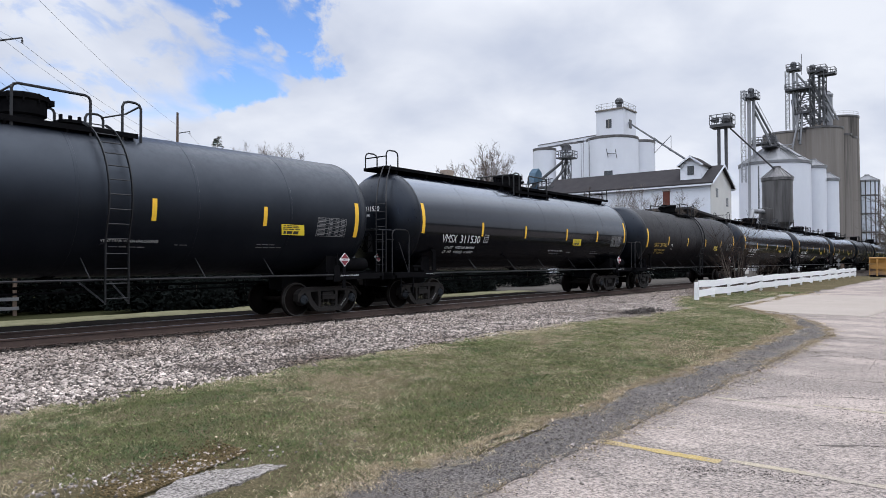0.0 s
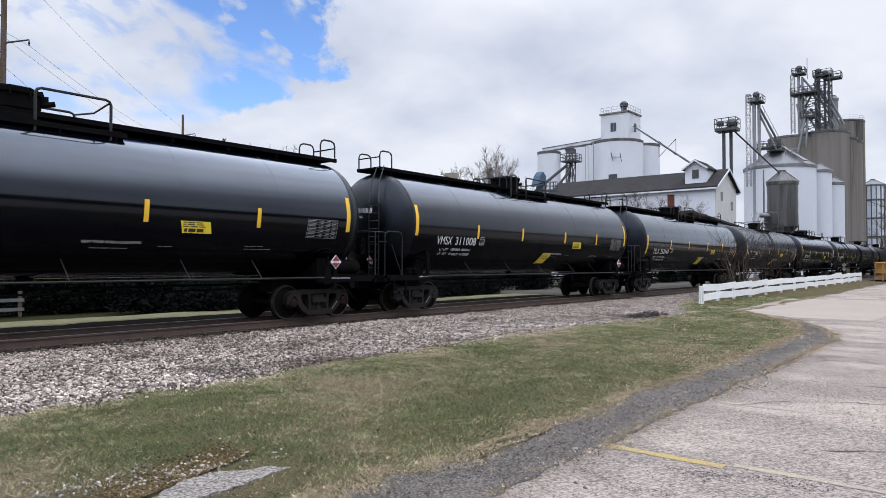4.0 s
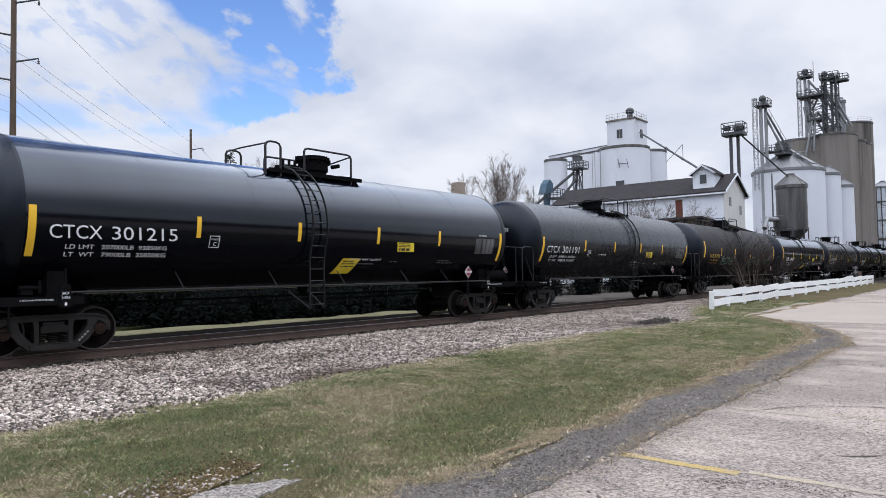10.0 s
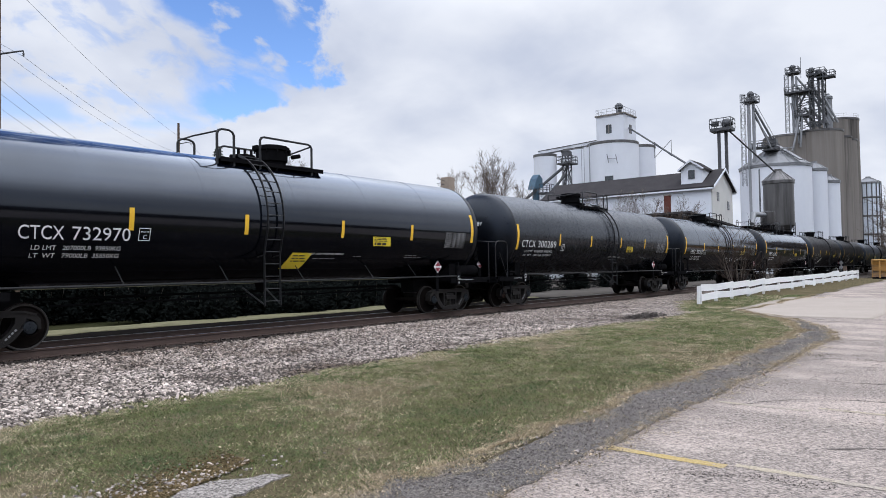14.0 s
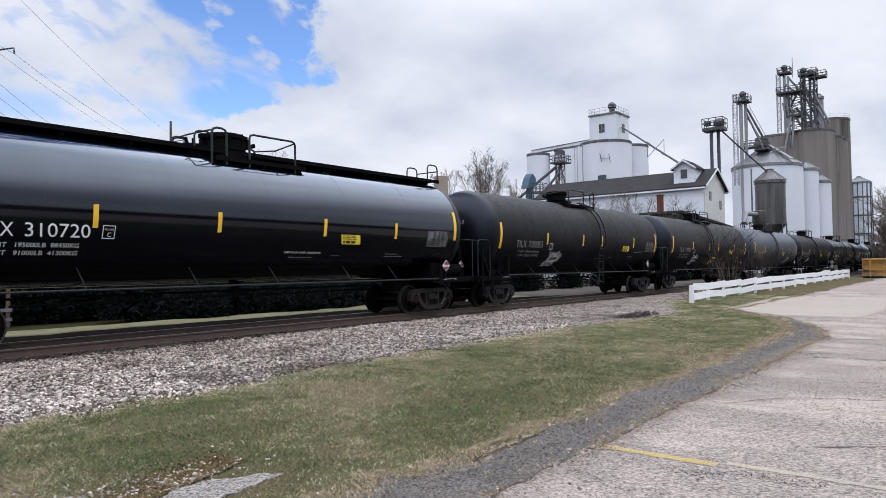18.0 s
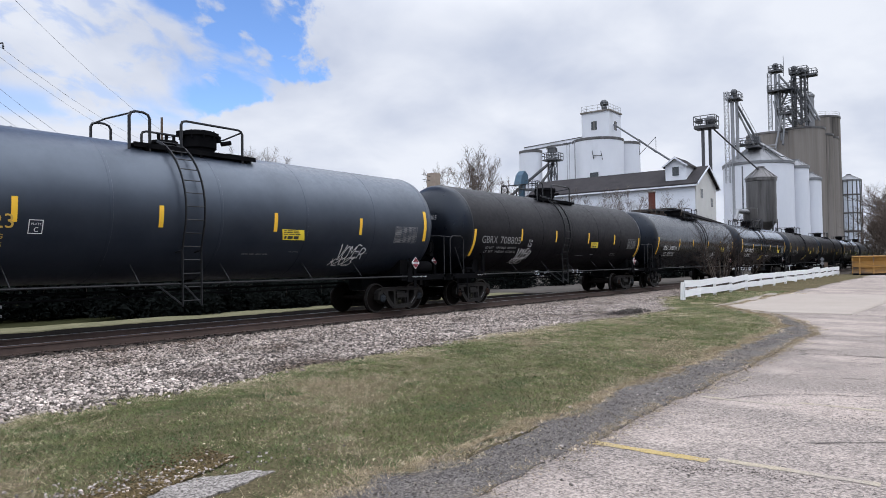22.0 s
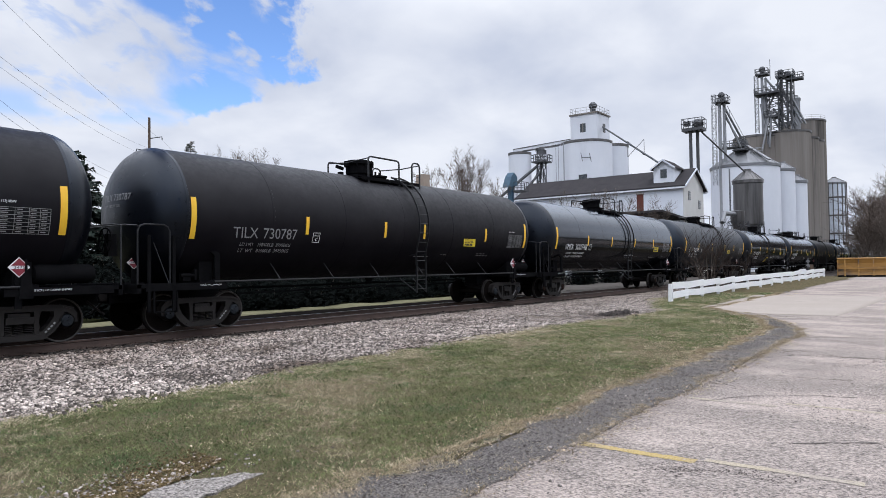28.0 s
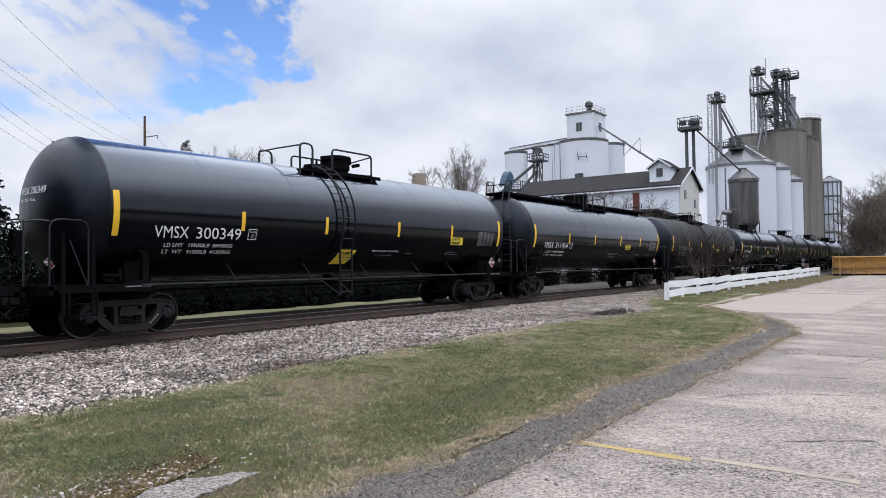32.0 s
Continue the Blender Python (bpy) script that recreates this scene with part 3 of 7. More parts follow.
def ballast_place(near_rail):
    def place(rng, n):
        x = 1.0 + 44.0 * rng.random(n) ** 1.7
        y = rng.uniform(-7.7, 2.6, n)
        keep = (y > along(ballast_edge, x) - 0.12 + rng.normal(0, 0.14, n)) & (np.abs(np.abs(y) - 0.755) > 0.09)
        # brake dust browns the stones beside the rails
        dusty = (np.abs(y) + rng.normal(0, 1.1, n) + 0.9 * ballast_tone(x, y)) < 2.9
        # stones beneath the cars form a darker set, with shade in their colour
        under = np.abs(y + 0.1) + rng.normal(0, 0.12, n) < 1.35
        keep &= (under & (rng.random(n) < 0.5) if near_rail == 2 else ~under & dusty) if near_rail else ~dusty & ~under
        x, y = x[keep], y[keep]
        return np.stack([x, y, ballast_height(x, y) - 0.190], 1)
    return place


def pebble_place(rng, n):
    """Loose grit round the old slab, along the lot's edge and on the asphalt."""
    k = n // 3
    u = rng.normal(-0.1, 0.6, k)
    a = np.stack([2.75 + u + rng.normal(0, 0.12, k), -10.62 - 0.32 * u + np.abs(rng.normal(0, 0.22, k)) * rng.choice([1, -0.5], k), np.full(k, -0.188)], 1)
    x = rng.uniform(2, 22, k)
    b = np.stack([x, along(lot_edge, x) + rng.uniform(0.0, 0.85, k), np.full(k, -0.185)], 1)
    c = np.stack([3 + 17 * rng.random(k) ** 1.5, rng.uniform(-17, -13, k), np.full(k, -0.195)], 1)
    return np.concatenate([a, b, c])


def gravel_place(rng, n):
    """Loose aggregate over the worn lot, thick in places."""
    x = 3.0 + 15 * rng.random(n) ** 1.6
    y = rng.uniform(-16.5, -12.9, n)
    keep = ballast_tone(x * 2.1 % 44, (y + 17) * 1.5 - 7) + rng.normal(0, 0.35, n) > -0.1
    return np.stack([x, y, np.full(n, -0.197)], 1)[keep]


def debris_place(rng, n):
    """Dark crumbs washed into low streaks on the lot."""
    spots = ((5.54, -13.93, 0.10, 0.10), (5.73, -14.45, 0.06, 0.16), (13.5, -13.9, 0.16, 0.42), (14.0, -13.2, 0.15, 0.2), (11.4, -12.86, 0.2, 0.1), (8.2, -14.79, 0.25, 0.2), (13.1, -14.6, 0.3, 0.4), (20.4, -12.3, 0.5, 0.3), (23.2, -11.4, 0.25, 0.8), (23.3, -12.6, 0.2, 0.7), (9.8, -13.1, 0.2, 0.1))
    i = rng.integers(0, len(spots), n)
    q = np.array(spots)[i]
    return np.stack([q[:, 0] + rng.normal(0, 1, n) * q[:, 2], q[:, 1] + rng.normal(0, 1, n) * q[:, 3], np.full(n, -0.197) + 0.012 * (q[:, 0] > 23)], 1)


def lump_place(rng, n):
    x = 1.5 + 21 * rng.random(n) ** 1.5
    lo, hi = along(lot_edge, x), along(lawn_edge, x)
    y = lo + (hi - lo + 0.1) * np.clip(rng.normal(0.5, 0.3, n), 0, 1)
    return np.stack([x, y, np.full(n, -0.188)], 1)


def grass(name, n, mat, label, seed, tall, straw, fringe=False):
    rng = np.random.default_rng(seed)
    x = 1.0 + 38.0 * rng.random(n) ** 1.8
    lo, hi = along(lawn_edge, x), along(ballast_edge, x)
    u = rng.random(n)
    if straw:
        edge = rng.random(n) < 0.2
        u = np.where(edge, np.abs(rng.normal(0, 0.035, n)) - 0.03, u)
        edge = rng.random(n) < 0.10
        u = np.where(edge, rng.uniform(-0.19, 0.0, n), u)
        edge = rng.random(n) < 0.2
        u = np.where(edge, 1 - np.abs(rng.normal(0, 0.09, n)) + 0.02, u)
    y = lo - 0.05 + (hi + 0.1 - lo) * u
    if fringe:
        y = lo + 0.02 + rng.normal(0, 0.075, n) * (1 + 0.5 * np.sin(x * 2.1) + 0.4 * np.sin(x * 5.7))
        foot = rng.random(n) < 0.3
        y = np.where(foot, along(lot_edge, x) + rng.normal(0, 0.07, n), y)
    tone = turf_tone(x, y)
    # bare ground round the slab; on the broken edge only tufts
    s = (x - 2.6) * 0.94 - (y + 11.0) * 0.34
    d = np.hypot(s / 1.15, ((y + 11.0) * 0.94 + (x - 2.6) * 0.34) / 0.5)
    keep = ((tone + rng.normal(0, 0.2, n) < 0.02 + 0.032 * x) if straw else (tone + rng.normal(0, 0.25, n) > -0.25)) & (d + rng.normal(0, 0.22, n) > 1.0)
    if straw:
        keep |= (u > 0.9) & (rng.random(n) < 0.6)
    keep |= np.full(n, fringe)
    if fringe:
        keep &= ~foot | (turf_tone(x * 1.7 % 40, y) > 0.0)
    keep &= (y > lo - (1.5 if fringe else 0.08)) | (turf_tone(x * 2.3 % 40, y) > 0.18)
    x, y = x[keep], y[keep]
    n = len(x)
    a = rng.uniform(0, 6.28, n)
    w = rng.uniform(0.0011, 0.0026, n) * (1 + x / 9)
    h = tall * rng.lognormal(0, 0.4, n)
    lean = rng.uniform(0.4, 1.6, n) * h * (1.3 if straw else 1.1)
    b = rng.uniform(0, 6.28, n)
    z = turf_height(x, y) - 0.206 + (0.03 if fringe else 0.0)
    v = np.stack([np.stack([x - w * np.cos(a), y - w * np.sin(a), z], 1), np.stack([x + w * np.cos(a), y + w * np.sin(a), z], 1),
                  np.stack([x + lean * np.cos(b), y + lean * np.sin(b), z + h], 1)], 1)
    me = raw_mesh(name, v.reshape(-1, 3).tolist(), np.arange(3 * n).reshape(-1, 3).tolist(), mat)
    return tagged(new(name, me), label, "grass", kind="stuff")


turf_tone = Field(lambda x, y: 1.0 * wav(x, y, 0.55, 11.0) + 0.6 * wav(x, y, 1.7, 12.0) + 0.6 * wav(x, y, 4.0, 13.0) + 0.6 * wav(x, y, 9.0, 14.0), 0, 41, -13.5, -3, 0.06)
turf_height = Field(lambda x, y: 0.03 * wav(x, y, 0.7, 1.0) + 0.02 * wav(x, y, 2.4, 4.0) + rise(x, y), 0, 41, -13.5, -3, 0.12)
ballast_height = Field(lambda x, y: 0.022 * wav(x, y, 1.1, 7.0) + 0.018 * wav(x, y, 5.5, 7.7), 0, 46, -8, 3, 0.08)
ballast_tone = Field(lambda x, y: wav(x, y, 0.8, 21.0) + 0.5 * wav(x, y, 2.4, 22.0), 0, 46, -8, 3, 0.15)


def flecks(name, n, place, size, mat, label, category, seed, flat=0.5):
    """Small curled leaves: each a folded quad lying any way up."""
    rng = np.random.default_rng(seed)
    at = place(rng, n)
    n = len(at)
    a, h = rng.uniform(0, 6.28, n), size / 2 * rng.lognormal(0, 0.4, n) * (0.8 + at[:, 0] / 40)
    w, tilt, lift = h * rng.uniform(0.35, 0.8, n), rng.normal(0, flat, n), h * rng.uniform(0, 0.5, n)
    u = np.stack([np.cos(a), np.sin(a), np.sin(tilt)], 1) * h[:, None]
    v = np.stack([-np.sin(a), np.cos(a), rng.normal(0, flat, n)], 1) * w[:, None]
    up = np.stack([0 * a, 0 * a, lift], 1)
    q = np.stack([at - u, at + v + up, at + u, at - v + up], 1)
    i = 4 * np.arange(n)[:, None]
    me = raw_mesh(name, q.reshape(-1, 3).tolist(), np.concatenate([i + [0, 1, 2], i + [0, 2, 3]]).tolist(), mat)
    return tagged(new(name, me), label, category, kind="stuff")


def litter_place(rng, n):
    """Dead leaves: a drift along each side of the broken asphalt, the rest scattered over the turf."""
    x = 1.5 + 24 * rng.random(n) ** 1.6
    lo, edge, hi = along(lot_edge, x), along(lawn_edge, x), along(ballast_edge, x)
    pick = rng.random(n)
    gust = 0.5 + 0.5 * np.sin(x * 1.9) * np.sin(x * 0.7 + 1)
    y = np.where(pick < 0.5, edge + 0.03 + rng.normal(0, 0.10, n), np.where(pick < 0.66, lo - 0.02 + rng.normal(0, 0.09, n), edge + (hi - edge) * rng.random(n)))
    keep = (pick > 0.66) & (rng.random(n) < 0.14) | (pick <= 0.66) & (rng.random(n) < 0.25 + 0.75 * gust)
    x, y = x[keep], y[keep]
    return np.stack([x, y, turf_height(x, y) * (y > along(lawn_edge, x)) - 0.182], 1)


def clover_place(rng, n):
    x = 1.0 + 15.0 * rng.random(n) ** 1.5
    lo, hi = along(lawn_edge, x), along(ballast_edge, x)
    y = lo + 0.15 + (hi - lo - 0.3) * rng.random(n)
    keep = turf_tone(x, y) + rng.normal(0, 0.25, n) > 0.15
    keep &= np.hypot((x - 2.6) / 1.3, (y + 11.0) / 0.7) > 1
    x, y = x[keep], y[keep]
    return np.stack([x, y, turf_height(x, y) - 0.192 + rng.uniform(0, 0.012, len(x))], 1)


def rubble_place(rng, n):
    """Pale stones on the bare soil behind the slab."""
    u = rng.uniform(-1.3, 1.0, n)
    v = np.abs(rng.normal(0, 0.26, n)) - 0.03
    x, y = 2.6 + u, -11.0 + 0.30 * u + 0.06 + v
    y = np.where(u < -0.3, y - rng.uniform(0, 0.5, n), y)
    return np.stack([x, y, np.full(n, -0.190)], 1)


def crack(pts, width, seed):
    """A ragged dirt-filled crack in the lot."""
    vs, pts = [], [Vector((*p, 0)) for p in pts]
    for a, b in zip(pts, pts[1:]):
        n = max(2, int((b - a).length / 0.05))
        side = Vector((-(b - a).y, (b - a).x, 0)).normalized()
        for i in range(n + 1):
            p = a.lerp(b, i / n)
            p = p + side * (0.10 * wav(p.x, p.y, 1.3, seed) + 0.04 * wav(p.x, p.y, 6.0, seed))
            k = width * max(0.06, 0.5 + 0.9 * wav(p.x, p.y, 2.2, seed + 3) + 0.7 * wav(p.x, p.y, 13.0, seed + 5))
            for s in (-1, 1):
                q = p + side * s * k
                vs.append((q.x, q.y, -0.1955 + 0.012 * wav(q.x, q.y, 0.25, 5.0) + rise(q.x, q.y) + (0.018 if q.x > 23.4 else 0)))
    fs = [(2 * i, 2 * i + 1, 2 * i + 3, 2 * i + 2) for i in range(len(vs) // 2 - 1)]
    tagged(new("lot_crack", raw_mesh("lot_crack", vs, fs, M["shade_and_grime"])), "ragged dirt-filled crack in the asphalt", "crack", "lot cracks", "structure")


def build_cracks():
    for i, (pts, w) in enumerate((([(6.9, -14.5), (7.05, -14.8), (7.3, -15.2)], 0.018), ([(12.6, -12.95), (13.55, -13.45), (13.68, -14.6), (13.9, -16.4)], 0.05), ([(23.3, -9.6), (23.0, -10.6), (22.7, -11.8)], 0.11),
                                  ([(22.2, -10.6), (22.0, -11.6), (22.2, -12.6)], 0.07), ([(5.48, -13.82), (5.55, -14.1)], 0.02), ([(16.5, -12.9), (17.2, -14.0), (17.4, -15.6)], 0.03),
                                  ([(8.4, -13.3), (9.3, -13.9), (9.6, -14.8)], 0.018), ([(10.9, -13.6), (11.0, -14.6)], 0.03))):
        crack(pts, w, 3.0 + 1.7 * i)


def build_slab():
    """An old flat concrete slab, broken at its rim, sunk in the turf."""
    g = Geo()
    corners = ((1.5, -11.35), (2.1, -11.22), (2.5, -11.08), (2.75, -10.94), (2.98, -10.9), (3.22, -11.0), (3.44, -11.14), (3.5, -11.28), (3.25, -11.32), (2.96, -11.36), (2.68, -11.36), (2.4, -11.42), (1.9, -11.6))
    ring, m = [], 8
    for (x0, y0), (x1, y1) in zip(corners, corners[1:] + corners[:1]):
        for i in range(m):
            x, y = x0 + (x1 - x0) * i / m, y0 + (y1 - y0) * i / m
            ring.append((x + 0.05 * wav(x, y, 9.0, 6.0) + 0.02 * wav(x, y, 31.0, 1.0), y + 0.05 * wav(x, y, 9.0, 2.0) + 0.02 * wav(x, y, 31.0, 4.0)))
    n = len(ring)
    vs = [(x, y, -0.3) for x, y in ring] + [(x, y, -0.186) for x, y in ring] + [((x - 2.6) * 0.985 + 2.6, (y + 11.2) * 0.97 - 11.2, -0.183 + 0.006 * wav(x, y, 6, 1)) for x, y in ring]
    fs = [(k * n + i, k * n + (i + 1) % n, (k + 1) * n + (i + 1) % n, (k + 1) * n + i) for k in (0, 1) for i in range(n)]
    g.add(vs, fs + [tuple(range(2 * n, 3 * n))])
    thing("concrete_slab", (0, 0, 0), "old grey concrete slab sunk in the turf", "slab", geo=g, mat=M["old_slab"])


def build_back_wall():
    """A plain low wall added unseen far behind the camera, for the tanks' reflections."""
    g = Geo().box((8, -66, 2.2), (150, 8, 5.2))
    tagged(new("wall_south", g.mesh("wall_south", M["unseen_wall_brown"])), "plain low dark brown wall added out of view beyond the lot", "wall", kind="structure")


build_back_wall()
build_ground()
build_cracks()
build_slab()


# ---- track ----
def build_track():
    prof = [(-0.07, -0.185), (0.07, -0.185), (0.07, -0.172), (0.012, -0.155), (0.010, -0.045), (0.036, -0.035), (0.037, -0.006), (0.03, 0.0),
            (-0.03, 0.0), (-0.037, -0.006), (-0.036, -0.035), (-0.010, -0.045), (-0.012, -0.155), (-0.07, -0.172)]
    for y in (-0.755, 0.755):
        g = Geo()
        n = len(prof)
        vs = [(x, y + p, z) for x in (-60, 420) for p, z in prof]
        g.add(vs, [(i, (i + 1) % n, n + (i + 1) % n, n + i) for i in range(n)])
        r = thing("rail", (0, 0, 0), "rust-brown steel rail with a polished running surface", "rail", "rails", "structure", g, M["rail"])
        h = Geo().box((180, y, 0.001), (480, 0.052, 0.004))
        part("running_surface", h, M["tread"], r, "bright worn railhead")
    tie = Geo().box((0, 0, 0), (0.23, 2.6, 0.18)).mesh("tie", M["tie"])
    plate = Geo().box((0, 0, 0), (0.2, 0.34, 0.018)).box((0.06, -0.1, 0.015), (0.03, 0.04, 0.05)).box((-0.06, -0.1, 0.015), (0.03, 0.04, 0.05)).box((0.06, 0.1, 0.015), (0.03, 0.04, 0.05)).mesh("tie_plate", M["rail"])
    bed = tagged(new("sleepers", None), "dark creosoted timber ties bedded in stone", "railway ties", kind="structure")
    x, i = -2.0, 0
    while x < 150:
        t = part("tie", tie, None, bed, m=pose(x + 0.03 * wav(i, 0, 0.9), 0.05 * wav(i, 3, 0.8), -0.279 + 0.008 * wav(i, 5, 0.7), 0, 0, 1.2 * wav(i, 1, 0.77)))
        if x < 45:
            for y in (-0.755, 0.755):
                part("tie_plate", plate, None, t, m=pose(0, y, 0.086))
        x += 0.53
        i += 1


build_track()


# ---- fence ----
def build_fence():
    """White board fence, two rails on posts, along y = -5.7."""
    post = Geo().box((0, 0, 0.40), (0.12, 0.12, 0.78), taper=0.96).mesh("post", M["white_wood"])
    xs = [30.2, 32.4, 34.8, 37.6, 40.8, 44.2, 47.6, 51, 54.4, 57.8, 61.2, 64.6, 68, 71.4, 74.6]
    f = tagged(new("board_fence"), "white painted two-rail board fence, weathered", "fence")
    f.matrix_basis = pose(0, 0, 0)
    zs = [-0.2 + rise(x, -5.7) for x in xs]
    ys = [-5.7 + 0.05 * wav(x, 0, 0.5) for x in xs]
    for i, x in enumerate(xs):
        part("post", post, None, f, m=pose(x, ys[i], zs[i] - 0.03, 1.2 * wav(i, 0, 0.9), 1.5 * wav(i, 4, 0.9), 0))
    part("post", post, None, f, m=pose(xs[0] - 0.17, ys[0] + 0.02, zs[0] - 0.03, 1.5, -2, 12))
    for i in range(len(xs) - 1):
        for h, w in ((0.67, 0.30), (0.27, 0.30)):
            dz = 0.09 * wav(i, h, 1.3, 2.0)
            g = Geo().bar((xs[i] - 0.06, ys[i] - 0.075, zs[i] + h + dz), (xs[i + 1] + 0.04, ys[i + 1] - 0.075 - 0.004 * (i % 2), zs[i + 1] + h - dz), 0.03, w)
            part("rail_board", g, M["white_wood"], f)
    # a short further length by the crossing
    f = tagged(new("board_fence"), "short white board fence by the crossing", "fence")
    for x in (82, 85):
        part("post", post, None, f, m=pose(x, -2.4, -0.1))
    for h in (0.72, 0.32):
        part("rail_board", Geo().bar((81.9, -2.48, h - 0.1), (85.2, -2.48, h - 0.1), 0.03, 0.17), M["white_wood"], f)


build_fence()


# ---- grain elevator ----
def lattice(g, x, y, z0, z1, w, r, step, diag=True):
    """A square lattice mast."""
    c = [(x - w, y - w), (x + w, y - w), (x + w, y + w), (x - w, y + w)]
    for p in c:
        g.rod((*p, z0), (*p, z1), r, 4)
    z, k = z0, 0
    while z < z1 - 0.01:
        z2 = min(z + step, z1)
        for i in range(4):
            a, b = c[i], c[(i + 1) % 4]
            g.rod((*a, z2), (*b, z2), r * 0.7, 4)
            if diag:
                g.rod((*a, z), (*b, z2), r * 0.6, 4) if (k + i) % 2 else g.rod((*b, z), (*a, z2), r * 0.6, 4)
        z, k = z2, k + 1
    return g


def deck_rail(g, x0, x1, y0, y1, z, h=1.1, r=0.035, step=1.2):
    for k in (0.5, 1.0):
        g.pipe([(x0, y0, z + h * k), (x1, y0, z + h * k), (x1, y1, z + h * k), (x0, y1, z + h * k), (x0, y0, z + h * k)], r, 4)
    for a, b in (((x0, y0), (x1, y0)), ((x1, y0), (x1, y1)), ((x1, y1), (x0, y1)), ((x0, y1), (x0, y0))):
        n = max(1, round(math.dist(a, b) / step))
        for i in range(n):
            p = [a[j] + (b[j] - a[j]) * i / n for j in (0, 1)]
            g.rod((*p, z), (*p, z + h), r, 4)
    return g


def ring_rail(g, x, y, z, r, h=1.0, n=24):
    pts = [(x + r * math.cos(2 * math.pi * i / n), y + r * math.sin(2 * math.pi * i / n)) for i in range(n + 1)]
    for k in (0.5, 1.0):
        g.pipe([(*p, z + h * k) for p in pts], 0.03, 4)
    for p in pts[:-1:2]:
        g.rod((*p, z), (*p, z + h), 0.03, 4)
    return g


def silo(name, x, y, r, top, mat, label, roof=0.0, roof_mat=None, n=40, bands=0, rim=0.15, group="", base=-0.3, rail=False):
    s = thing(name, (x, y, 0), label, "silo", group)
    prof = [(r, base)]
    if bands:
        k = bands
        for i in range(k):
            z0, z1 = base + (top - base) * i / k, base + (top - base) * (i + 1) / k
            prof += [(r, z0 + 0.02), (r + 0.03, (z0 + z1) / 2), (r, z1 - 0.02)]
    prof += [(r, top)]
    part("shell", Geo().lathe(prof, n), mat, s, smooth=True)
    if rim:
        part("rim", Geo().lathe([(r + 0.02, top - 0.5), (r + rim, top - 0.45), (r + rim, top), (0.01, top + 0.02)], n), roof_mat or mat, s, smooth=True)
    if roof:
        part("roof", Geo().lathe([(r + 0.2, top), (0.6, top + roof), (0.6, top + roof + 0.3), (0.01, top + roof + 0.35)], n), roof_mat or mat, s, smooth=True)
        g = Geo()
        for i in range(0, n, 2):
            t = 2 * math.pi * i / n
            g.rod(((r + 0.2) * math.cos(t), (r + 0.2) * math.sin(t), top + 0.04), (0.6 * math.cos(t), 0.6 * math.sin(t), top + roof + 0.04), 0.05, 4)
        part("roof_ribs", g, roof_mat or mat, s)
    if rail:
        part("guard_rail", ring_rail(Geo(), 0, 0, top, r - 0.1), M["steel_light"], s)
    return s


